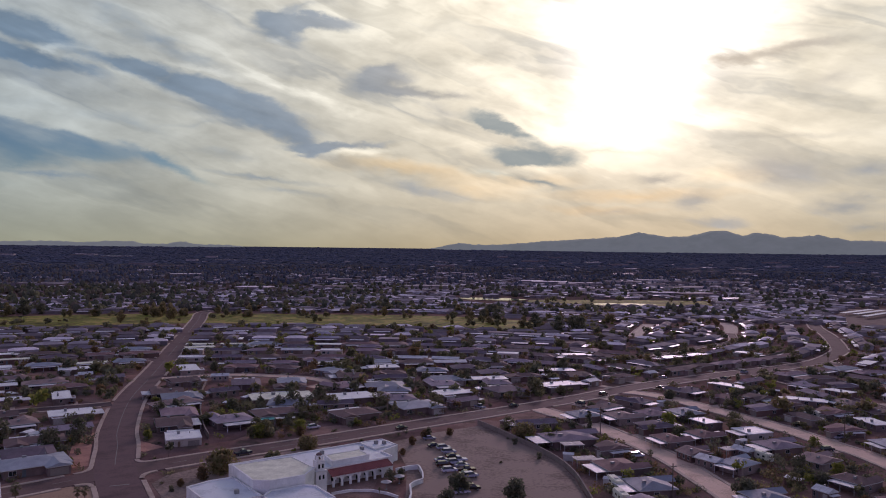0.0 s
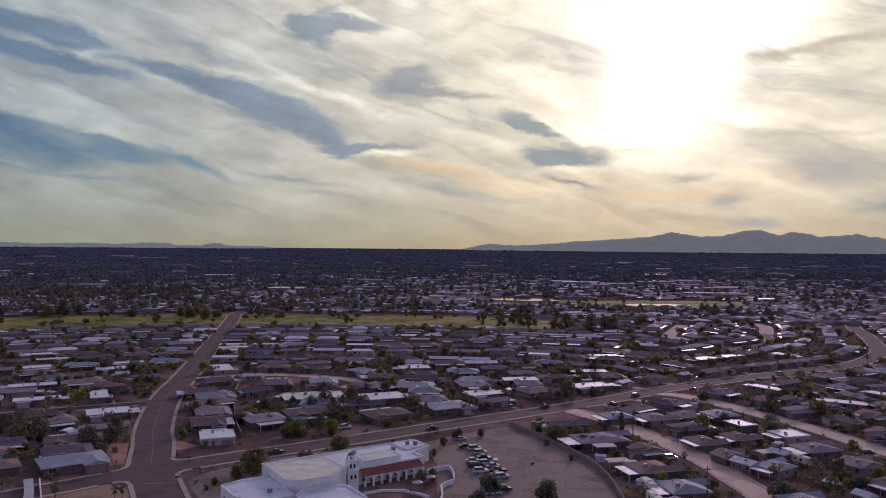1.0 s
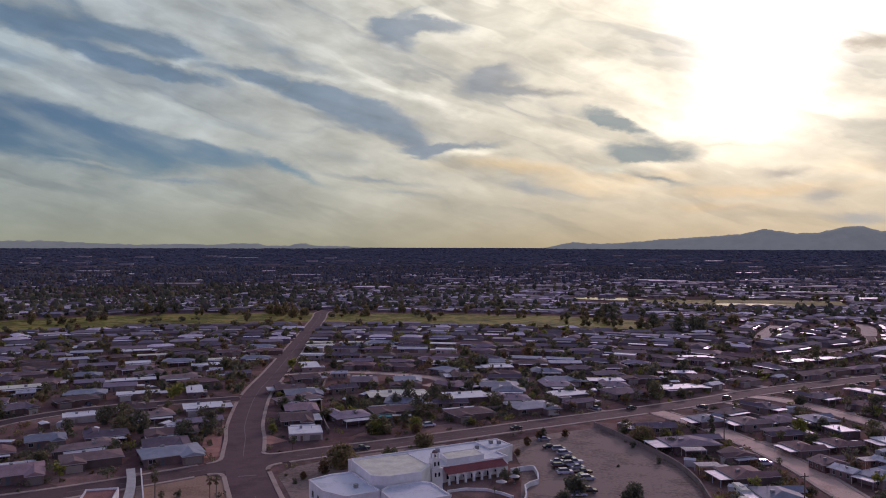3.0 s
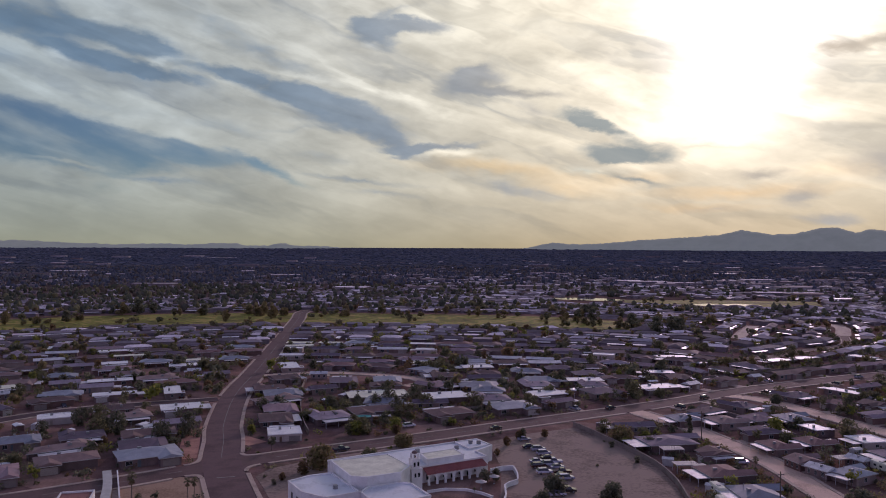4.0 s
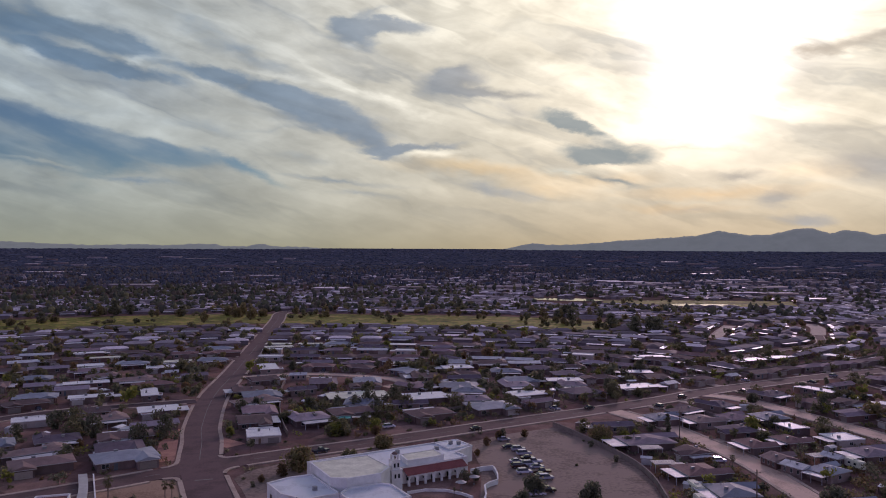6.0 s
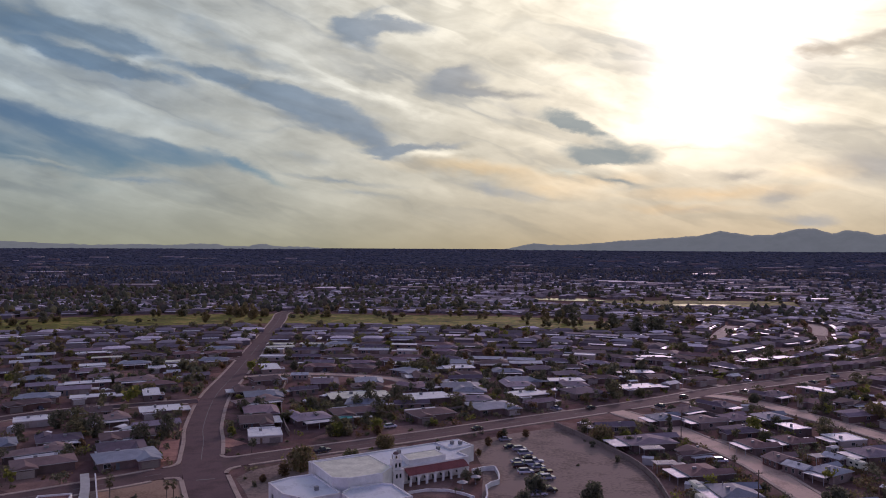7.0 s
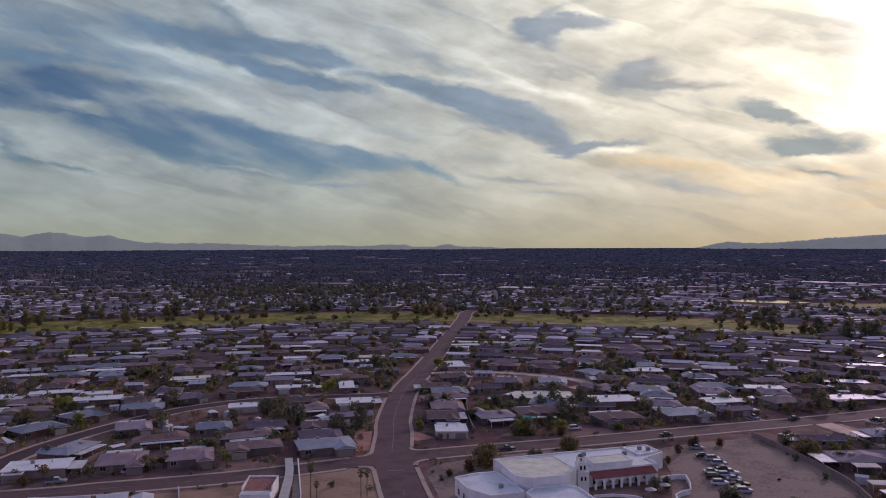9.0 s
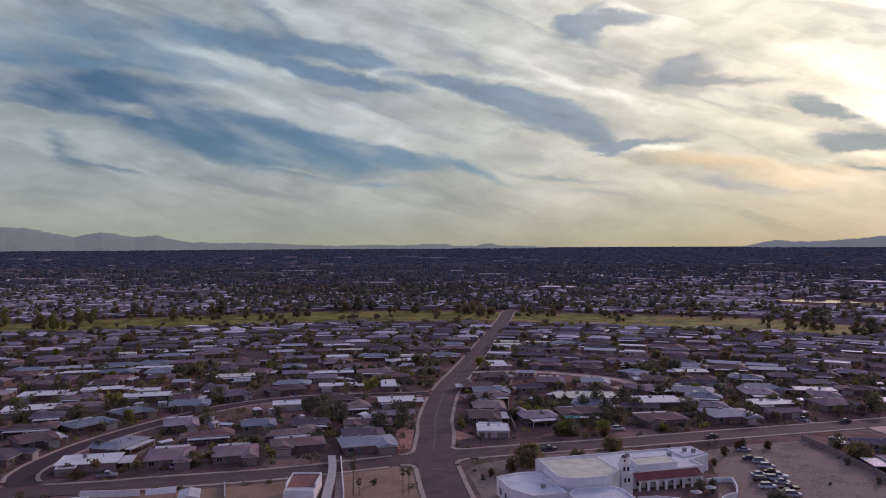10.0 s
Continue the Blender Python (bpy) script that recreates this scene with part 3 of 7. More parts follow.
def strip(bm, line, nrm, inner, outer, z0, z1, skip=None):
    """A slab that follows a line between two offsets."""
    prev = None
    for p, n in zip(line, nrm):
        a, b = p + n * inner, p + n * outer
        if skip and skip((a + b) / 2):
            prev = None
            continue
        ring = [bm.verts.new((a.x, a.y, z0)), bm.verts.new((a.x, a.y, z1)), bm.verts.new((b.x, b.y, z1)), bm.verts.new((b.x, b.y, z0))]
        if prev:
            for i in range(3):
                bm.faces.new((prev[i], prev[i + 1], ring[i + 1], ring[i]))
        prev = ring


ROAD_PLANS = [
    # name, material, width, pavement, points
    ("road_main", ASPHALT, 11.4, 1.3, [(-30, 100), (-60, 158), (-81, 196), (-94, 221), (-104, 246), (-114, 270), (-131, 323), (-146, 389), (-176, 515), (-212, 664), (-229, 728), (-228, 756), (-205, 800)]),
    ("road_cross", WORN_ASPHALT, 9.8, 1.3, [(-300, 70), (-178, 148), (-156, 164), (-131, 182), (-112, 199), (-98, 213), (-86, 223), (-72, 234), (-44, 254), (-9, 281), (32, 312), (64, 338), (88, 360), (122, 385), (157, 409), (214, 446), (252, 490), (270, 521), (301, 597), (323, 663), (360, 747)]),
    ("road_diagonal", PALE_ROAD, 7.6, 1.2, [(38, 314), (46, 301), (53.5, 290), (60.5, 273), (67, 256), (72, 238.5), (75, 218), (77, 203), (80, 160)]),
    ("road_curved", PALE_ROAD, 7.6, 1.2, [(80, 353), (93, 346), (102, 334), (110, 317), (117, 302), (126, 281), (133, 256), (137.5, 240), (142, 180)]),
    ("road_loop", DARK_ASPHALT, 7.4, 1.2, [(-178, 146), (-194, 156), (-203, 178), (-206, 202), (-204, 235), (-198, 260), (-178, 285), (-134, 311)]),
    ("road_court", PALE_ROAD, 6.0, 0.9, [(-140, 370), (-108, 384), (-85, 383), (-63, 376), (-53, 364), (-60, 352)]),
    ("road_rise", CONCRETE, 9.0, 1.0, [(254, 696), (249, 664), (238, 632), (228, 606)]),
    ("lane_rise", WORN_ASPHALT, 5.6, 0.8, [(228, 604), (207, 548), (172, 515), (148, 488), (118, 466)]),
    ("road_ramp", CONCRETE, 8.0, 1.0, [(181, 672), (160, 620), (144, 575)]),
    ("lane_west_1", ASPHALT, 7.0, 1.0, [(-157, 435), (-230, 395), (-300, 347), (-370, 285)]),
    ("lane_west_2", ASPHALT, 7.0, 1.0, [(-176, 515), (-260, 480), (-340, 432), (-430, 360)]),
    ("lane_west_3", ASPHALT, 7.0, 1.0, [(-187, 560), (-285, 528), (-360, 478), (-425, 405)]),
    ("lane_east_1", ASPHALT, 7.0, 1.0, [(-158, 440), (-90, 449), (-10, 450), (50, 440), (86, 424)]),
    ("lane_east_2", ASPHALT, 7.0, 1.0, [(-172, 498), (-90, 508), (0, 508), (80, 496), (116, 476)]),
    ("lane_east_3", ASPHALT, 7.0, 1.0, [(-185, 552), (-100, 562), (0, 560), (70, 545), (124, 518)]),
    ("lane_right_1", ASPHALT, 5.8, 0.9, [(164, 411), (178, 355), (187, 310), (190, 260), (188, 200)]),
    ("lane_right_2", ASPHALT, 7.0, 1.0, [(224, 450), (242, 395), (250, 330), (252, 260)]),
    ("lane_right_3", ASPHALT, 7.0, 1.0, [(264, 505), (304, 445), (318, 375), (320, 300)]),
    ("lane_right_4", ASPHALT, 7.0, 1.0, [(296, 580), (356, 520), (384, 445), (390, 370)]),
]
for name, mt, wide, pave, pts in ROAD_PLANS:
    line = smooth_line(pts)
    ROADS.append((line, wide / 2, np.array([(p.x, p.y) for p in line])))


def road_gap(x, y, but=-1):
    """Metres from a point to the nearest road's edge."""
    best = 1e9
    for i, (_, half, pts) in enumerate(ROADS):
        if i != but:
            best = min(best, math.sqrt(((pts - (x, y)) ** 2).sum(1).min()) - half)
    return best


CROSSING, J0, J1 = min(((p, j, k) for j, p in enumerate(ROADS[0][0]) for k, q in enumerate(ROADS[1][0]) if (p - q).length < 3), key=lambda e: (e[0] - ROADS[1][0][e[2]]).length)


def meet(p, d, q, e):
    """Where two lines in the plan cross."""
    det = d.x * -e.y + e.x * d.y
    w = q - p
    return p + d * ((w.x * -e.y + e.x * w.y) / det)


def crossing_corners():
    d1 = (ROADS[0][0][J0 + 2] - ROADS[0][0][J0 - 2]).normalized()
    d2 = (ROADS[1][0][J1 + 2] - ROADS[1][0][J1 - 2]).normalized()
    n1, n2 = Vector((-d1.y, d1.x)), Vector((-d2.y, d2.x))
    h1, h2, reach = ROADS[0][1], ROADS[1][1], 5.2
    tar, kerb = bmesh.new(), bmesh.new()
    for s1 in (1, -1):
        for s2 in (1, -1):
            curves = []
            for out in (0.0, 1.3):
                p = meet(CROSSING + n1 * s1 * (h1 + out), d1, CROSSING + n2 * s2 * (h2 + out), d2)
                if not out:
                    corner = p
                u1, u2 = d1 * (1 if d1.dot(n2 * s2) > 0 else -1), d2 * (1 if d2.dot(n1 * s1) > 0 else -1)
                a, b = corner + u1 * reach + n1 * s1 * out, corner + u2 * reach + n2 * s2 * out
                curves.append([a * (1 - t) ** 2 + p * 2 * t * (1 - t) + b * t * t for t in (k / 10 for k in range(11))])
            ring = [corner] + curves[0]
            tar.faces.new([tar.verts.new((v.x, v.y, 0.166)) for v in ring])
            rows = [[kerb.verts.new((v.x, v.y, z)) for v, z in ((a, 0.0), (a, 0.304), (b, 0.304), (b, 0.0))] for a, b in zip(*curves)]
            for r0, r1 in zip(rows, rows[1:]):
                for k in range(3):
                    kerb.faces.new((r0[k], r0[k + 1], r1[k + 1], r1[k]))
    bmesh.ops.recalc_face_normals(kerb, faces=kerb.faces)
    for f in tar.faces:
        f.normal_update()
        if f.normal.z < 0:
            f.normal_flip()
    setting("road_crossing", tar, ASPHALT, "rounded asphalt corners of a street crossing", "road")
    setting("pavement_crossing", kerb, CONCRETE, "rounded concrete pavement corners at a street crossing", "pavement")


crossing_corners()
for i, (name, mt, wide, pave, pts) in enumerate(ROAD_PLANS):
    line = ROADS[i][0]
    nrm = normals(line)
    bm = bmesh.new()
    strip(bm, line, nrm, wide / 2, -wide / 2, 0.0, 0.05 + 0.006 * (len(ROAD_PLANS) - i))
    setting(name, bm, mt, "worn asphalt street with pale concrete kerbs" if mt in (ASPHALT, WORN_ASPHALT, DARK_ASPHALT) else "sun-bleached pale street between houses", "road")
    bm = bmesh.new()
    for side in (1, -1):
        strip(bm, line, nrm, side * (wide / 2 + pave), side * wide / 2, 0.0, 0.30, lambda c: road_gap(c.x, c.y, i) < (4.4 if i < 2 and (c - CROSSING).length < 22 else 0.4))
    bmesh.ops.recalc_face_normals(bm, faces=bm.faces)
    setting("pavement_" + name.split("_", 1)[1], bm, CONCRETE, "raised concrete pavement and kerb along a street", "pavement")


def markings(i, name, dash, space, offset=0.0, width=0.16, upto=1e9, south=-1e9):
    line = ROADS[i][0]
    nrm = normals(line)
    bm, run = bmesh.new(), 0.0
    z = 0.05 + 0.006 * (len(ROAD_PLANS) - i)
    for p, q, n, n2 in zip(line, line[1:], nrm, nrm[1:]):
        run += (q - p).length
        if run % (dash + space) < dash and road_gap(p.x, p.y, i) > 3 and p.length < upto and p.y > south:
            strip(bm, [p, q], [n, n2], offset + width, offset - width, z, z + 0.02)
    setting(name, bm, PAINT_LINE, "faded painted lane line", "road marking")


markings(0, "lane_line", 400, 0, 0.0, 0.1, 1e9, 222)
markings(0, "lane_dash", 2.2, 7, 0.0, 0.1, 208)
markings(1, "lane_line_cross", 8, 8, 0.0, 0.12, 420)

# stop line at the crossing
bm = bmesh.new()
strip(bm, [Vector((-88.8, 205.2)), Vector((-84.2, 207.1))], [Vector((-0.38, 0.92))] * 2, 0.3, -0.3, 0.10, 0.17)
setting("stop_line", bm, PAINT_LINE, "faded white stop line painted at a crossing", "road marking")


def sheet(name, near, far, z, material, label, category, rows=6):
    """Ground cover between two lines with as many points."""
    a, b = smooth_line(near, 25), smooth_line(far, 25)
    n = 60
    bm, grid = bmesh.new(), []
    for i in range(n + 1):
        p, q = a[round(i / n * (len(a) - 1))], b[round(i / n * (len(b) - 1))]
        col = []
        for k in range(rows + 1):
            c = p.lerp(q, k / rows)
            w = noise.noise((c.x * 0.02, c.y * 0.02, 3)) * 6 if k in (0, rows) else 0
            col.append(bm.verts.new((c.x + w * 0.3, c.y + w, z if 0 < k < rows else z - 0.4)))
        grid.append(col)
    for c0, c1 in zip(grid, grid[1:]):
        for k in range(rows):
            bm.faces.new((c0[k], c1[k], c1[k + 1], c0[k + 1]))
    bmesh.ops.recalc_face_normals(bm, faces=bm.faces)
    return setting(name, bm, material, label, category)


GOLF_NEAR = [(-621, 331), (-520, 424), (-478, 439), (-423, 503), (-331, 572), (-210, 622), (-85, 625), (7, 615), (78, 594)]
GOLF_FAR = [(-700, 400), (-590, 482), (-568, 523), (-501, 596), (-398, 688), (-251, 741), (-101, 750), (9, 744), (91, 696)]
sheet("golf_fairway", GOLF_NEAR, GOLF_FAR, 0.14, GRASS, "yellow-green mown golf fairway with worn patches", "grass")
sheet("golf_green", [(100, 900), (229, 868), (280, 876), (315, 890)], [(110, 985), (213, 1005), (290, 1008), (345, 1000)], 0.25, GRASS, "green golf course turf round the ponds", "grass")


# an asphalt car park far to the east
bm = bmesh.new()
bm.faces.new([bm.verts.new((x, y, 0.12)) for x, y in ((396, 775), (350, 661), (402, 666), (470, 720), (560, 915), (461, 877))])
bmesh.ops.recalc_face_normals(bm, faces=bm.faces)
setting("parking_lot", bm, WORN_ASPHALT, "wide greyed asphalt car park", "car park")


def pond(name, cx, cy, a, b, turn):
    bm = bmesh.new()
    ring = []
    for k in range(48):
        t = 2 * math.pi * k / 48
        s = 1 + 0.25 * noise.noise((math.cos(t) * 1.3 + cx, math.sin(t) * 1.3, 1))
        x, y = a * s * math.cos(t), b * s * math.sin(t)
        c, sn = math.cos(radians(turn)), math.sin(radians(turn))
        ring.append(bm.verts.new((cx + x * c - y * sn, cy + x * sn + y * c, 0.45)))
    bm.faces.new(ring)
    setting(name, bm, WATER, "still pond reflecting the bright sky", "water")


pond("pond_water", 62, 985, 46, 24, -16)
pond("pond_water_golf", 210, 905, 44, 26, 15)


def plot(name, pts, z, material, label, category="ground"):
    bm = bmesh.new()
    prism(bm, pts, -0.2, z)
    bmesh.ops.recalc_face_normals(bm, faces=bm.faces)
    setting(name, bm, material, label, category)


plot("car_park_ground", [(-9, 196), (-6, 160), (38, 160), (38.2, 200), (38, 218), (36.1, 232.8), (31, 246.9), (23.3, 263.5), (14.5, 281), (-3, 269), (-16, 256), (-10, 226)], 0.05, LOT_EARTH, "bare tan earth car park with tyre tracks")
plot("corner_verge", [(-78.6, 208), (-77.3, 216), (-68, 226.8), (-44, 246), (-36, 250), (-40, 236), (-50, 200), (-50, 166), (-53.5, 164), (-64, 183), (-73, 199)], 0.06, LOT_EARTH, "bare tan earth verge beside the crossing")
plot("tan_yard", [(-113, 190), (-99, 172), (-86, 160), (-68, 160), (-82, 186), (-92, 204), (-100, 205)], 0.06, TAN_EARTH, "bare tan yard with a few palms")
plot("pink_verge", [(-103, 224), (-107, 222), (-113, 232), (-119, 247), (-123, 262), (-118.5, 264), (-114, 250)], 0.07, PINK_GRAVEL, "pinkish gravel verge beside the main road")
plot("pink_yard", [(-103, 246), (-93, 240), (-89, 246), (-99, 253)], 0.07, PINK_GRAVEL, "pinkish gravel yard beside a white house")
plot("south_yard", [(-192, 118), (-178, 137), (-156, 153.5), (-130, 172), (-117, 184), (-104, 166), (-112, 140), (-150, 108)], 0.06, TAN_EARTH, "bare tan yard with walls and canopies")

# ---------------------------------------------------------------- mountains
def ridge(name, profile, dist, depth, seed, label):
    """A range whose skyline passes through (azimuth, elevation) pairs in degrees."""
    bm, cols = bmesh.new(), []
    a0, a1 = profile[0][0], profile[-1][0]
    n = int((a1 - a0) * 11)
    for i in range(n + 1):
        a = a0 + (a1 - a0) * i / n
        e = np.interp(a, [p[0] for p in profile], [p[1] for p in profile])
        base = top = EYE + dist * math.tan(radians(e))
        top += 6.5 * noise.fractal((a * 1.7, seed, 0), 0.9, 2.0, 4)
        col = []
        for k in range(9):
            f = k / 8
            r = dist - depth * (1 - f)
            h = base * (f ** 0.8) + (1 - f) * f * 45 * noise.ridged_multi_fractal((a * 0.55, f * 2.2 + seed, 3), 1.0, 2.0, 3, 1.0, 2.0) * 0.35
            h = min(h, top) if k < 8 else top
            col.append(bm.verts.new((r * math.sin(radians(a)), r * math.cos(radians(a)), h)))
        back = dist + 60
        col.append(bm.verts.new((back * math.sin(radians(a)), back * math.cos(radians(a)), -5)))
        cols.append(col)
    for c0, c1 in zip(cols, cols[1:]):
        for k in range(9):
            bm.faces.new((c0[k], c1[k], c1[k + 1], c0[k + 1]))
    bmesh.ops.recalc_face_normals(bm, faces=bm.faces)
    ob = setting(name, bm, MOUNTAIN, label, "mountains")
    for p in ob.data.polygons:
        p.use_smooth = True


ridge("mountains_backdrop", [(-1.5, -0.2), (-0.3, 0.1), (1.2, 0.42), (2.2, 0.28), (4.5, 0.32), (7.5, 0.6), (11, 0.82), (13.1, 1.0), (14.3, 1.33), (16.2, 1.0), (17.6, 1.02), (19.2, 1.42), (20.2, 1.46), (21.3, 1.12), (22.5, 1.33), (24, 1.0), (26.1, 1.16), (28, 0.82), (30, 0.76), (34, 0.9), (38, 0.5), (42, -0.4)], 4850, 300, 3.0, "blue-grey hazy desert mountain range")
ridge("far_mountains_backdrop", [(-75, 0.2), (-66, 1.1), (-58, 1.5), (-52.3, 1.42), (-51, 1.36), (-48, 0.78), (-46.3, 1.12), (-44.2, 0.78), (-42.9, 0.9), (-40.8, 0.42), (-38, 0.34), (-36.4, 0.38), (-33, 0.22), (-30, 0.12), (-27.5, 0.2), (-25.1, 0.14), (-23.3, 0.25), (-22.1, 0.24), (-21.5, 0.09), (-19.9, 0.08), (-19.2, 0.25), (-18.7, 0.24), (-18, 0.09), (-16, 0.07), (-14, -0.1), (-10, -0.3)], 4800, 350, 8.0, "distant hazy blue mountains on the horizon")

# ---------------------------------------------------------------- houses
def slab_hip(bm, x0, x1, y0, y1, z, rise, over=0.55, gable=False, thick=0.2, mi=0):
    """A hipped or gabled roof over a rectangle, ridge along the longer side."""
    x0, x1, y0, y1 = x0 - over, x1 + over, y0 - over, y1 + over
    turn = (y1 - y0) > (x1 - x0)
    def P(x, y, zz):
        return bm.verts.new((y, x, zz) if turn else (x, y, zz))
    if turn:
        x0, x1, y0, y1 = y0, y1, x0, x1
    m, run = (y0 + y1) / 2, 0.0 if gable else (y1 - y0) / 2
    e = [P(x0, y0, z + thick), P(x1, y0, z + thick), P(x1, y1, z + thick), P(x0, y1, z + thick)]
    b = [P(x0, y0, z), P(x1, y0, z), P(x1, y1, z), P(x0, y1, z)]
    r = [P(x0 + run, m, z + thick + rise), P(x1 - run, m, z + thick + rise)]
    faces = [(e[0], e[1], r[1], r[0]), (e[2], e[3], r[0], r[1]), (e[1], e[2], r[1]), (e[3], e[0], r[0]), (b[3], b[2], b[1], b[0])]
    rim = [(b[i], b[(i + 1) % 4], e[(i + 1) % 4], e[i]) for i in range(4)]
    for f in faces + rim:
        bm.faces.new(f[::-1] if turn else f).material_index = 1 if f in rim else mi


def flat_roof(bm, x0, x1, y0, y1, z, over=0.0, lip=0.35):
    """A deck inside a raised rim."""
    x0, x1, y0, y1 = x0 - over, x1 + over, y0 - over, y1 + over
    t = 0.3
    box(bm, x0 + t, x1 - t, y0 + t, y1 - t, z, z + 0.12)
    box(bm, x0, x1, y0, y0 + t, z, z + lip)
    box(bm, x0, x1, y1 - t, y1, z, z + lip)
    box(bm, x0, x0 + t, y0 + t, y1 - t, z, z + lip)
    box(bm, x1 - t, x1, y0 + t, y1 - t, z, z + lip)


def window(parent, x, y, z, w, h, face):
    """face: 0 front (-y), 1 right (+x), 2 back (+y), 3 left (-x)."""
    m = pose(x, y, z, 0, 0, (0, 90, 180, 270)[face])
    bm = bmesh.new()
    f = 0.09
    box(bm, -w / 2 - f, w / 2 + f, -0.08, 0.0, h / 2, h / 2 + f)
    box(bm, -w / 2 - f, w / 2 + f, -0.12, 0.0, -h / 2 - f, -h / 2)
    box(bm, -w / 2 - f, -w / 2, -0.08, 0.0, -h / 2, h / 2)
    box(bm, w / 2, w / 2 + f, -0.08, 0.0, -h / 2, h / 2)
    box(bm, -0.03, 0.03, -0.06, 0.0, -h / 2, h / 2)
    bmesh.ops.transform(bm, matrix=m, verts=bm.verts)
    win = part("window", bm, TRIM, parent, "pale-framed window")
    bm = bmesh.new()
    box(bm, -w / 2, w / 2, -0.03, 0.0, -h / 2, h / 2)
    bmesh.ops.transform(bm, matrix=m, verts=bm.verts)
    part("pane", bm, GLASS, win, "dark reflecting pane")
    return win


def ac_unit(parent, x, y, z, s=1.1):
    bm = bmesh.new()
    k = s * 0.7071
    zs, rs = [0.0], [k]
    for i in range(4):
        zs += [0.16 + i * 0.17, 0.18 + i * 0.17, 0.24 + i * 0.17, 0.26 + i * 0.17]
        rs += [k, k * 0.94, k * 0.94, k]
    tube(bm, [(0, 0, a) for a in zs + [0.9, 0.91, 0.98]], rs + [k, k * 1.06, k * 1.06], 4)
    bmesh.ops.transform(bm, matrix=pose(x, y, z, 0, 0, 45), verts=bm.verts)
    part("air_conditioner", bm, GALV, parent, "galvanised rooftop cooler with louvres")


HOUSE_KINDS = {}


def make_house(kind, w, d, h, roof, roof_mat, wall_mat, label, wing=None, rise=1.5, full=True, carport=False, patio=False, cooler=True):
    """A one-storey house, its front towards -y. wing: (x0, x1, forward, roof rise) of an arm towards the street."""
    ob = thing("house", label, "house", "houses of the neighbourhood")
    x0, x1, y0, y1 = -w / 2, w / 2, -d / 2, d / 2
    walls, top = bmesh.new(), bmesh.new()
    box(walls, x0, x1, y0, y1, 0, h)
    gable = roof == "gable"
    if gable:
        m = [walls.verts.new(p) for p in ((x0, y0, h), (x0, y1, h), (x0, 0, h + rise - 0.1), (x1, y0, h), (x1, y1, h), (x1, 0, h + rise - 0.1))]
        walls.faces.new((m[0], m[2], m[1]))
        walls.faces.new((m[3], m[4], m[5]))
    if roof == "flat":
        flat_roof(top, x0, x1, y0, y1, h, 0.12)
    elif roof == "low":
        flat_roof(top, x0, x1, y0, y1, h, 0.7, 0.22)
    else:
        slab_hip(top, x0, x1, y0, y1, h, rise, 0.75, gable)
    if wing:
        a, b, f, rr = wing
        box(walls, a, b, y0 - f, y0 + 0.02, 0, h - 0.02)
        if roof in ("flat", "low"):
            flat_roof(top, a, b, y0 - f, y0 - 0.35, h - 0.3, 0.1)
        else:
            slab_hip(top, a, b, y0 - f, y0 + d * 0.45, h - 0.01, rr, 0.5, True)
            c = (a + b) / 2
            walls.faces.new([walls.verts.new(p) for p in ((a, y0 - f, h), (b, y0 - f, h), (c, y0 - f, h + rr * 0.9))])
    part("wall", walls, wall_mat, ob)
    part("roof", top, [roof_mat, TRIM], ob)
    if wing:
        gx, gy = (wing[0] + wing[1]) / 2, y0 - wing[2]
        gw = min(4.8, wing[1] - wing[0] - 1.0)
    else:
        gx, gy, gw = x1 - 3.2, y0, 4.6
    bm = bmesh.new()
    for k in range(4):
        box(bm, gx - gw / 2, gx + gw / 2, gy - 0.08, gy - 0.003, 0.05 + k * 0.52, 0.54 + k * 0.52)
    part("garage_door", bm, GARAGE, ob, "panelled garage door")
    bm = bmesh.new()
    box(bm, x0 + 4.6, x0 + 5.6, y0 - 0.08, y0 - 0.003, 0.05, 2.1)
    box(bm, x0 + 4.75, x0 + 5.45, y0 - 0.1, y0 - 0.08, 1.2, 1.95)
    part("door", bm, DOOR, ob)
    window(ob, x0 + 2.2, y0 - 0.003, 1.5, 1.9, 1.2, 0)
    for k in range(3 if full else 2):
        window(ob, x0 + w * (k + 0.6) / (3.2 if full else 2.2), y1 + 0.003, 1.5, 1.6, 1.2, 2)
    if full:
        window(ob, x1 + 0.003, 0.5, 1.5, 1.4, 1.1, 1)
        window(ob, x0 - 0.003, 0.5, 1.5, 1.4, 1.1, 3)
    zr = h + 0.12 if roof in ("flat", "low") else h + rise * 0.62
    if cooler and full:
        ac_unit(ob, x0 + w * 0.38, y1 - d * 0.28, zr - (0 if roof in ("flat", "low") else 0.25))
    if full:
        bm = bmesh.new()
        for px, py in ((w * 0.2, d * 0.2),):
            tube(bm, [(px, py, h), (px, py, h + (0.9 if roof in ("flat", "low") else rise + 0.45))], [0.12, 0.12], 8)
        part("vent_pipe", bm, GALV, ob)
    if patio:
        bm = bmesh.new()
        box(bm, x0 + 1, x1 - 2, y1 + 0.6, y1 + 4.4, h - 0.35, h - 0.18)
        for px in (x0 + 1.3, 0, x1 - 2.3):
            box(bm, px - 0.08, px + 0.08, y1 + 4.0, y1 + 4.16, 0, h - 0.35)
        part("patio_cover", bm, METAL_ROOF, ob, "pale sheet-metal patio cover on posts")
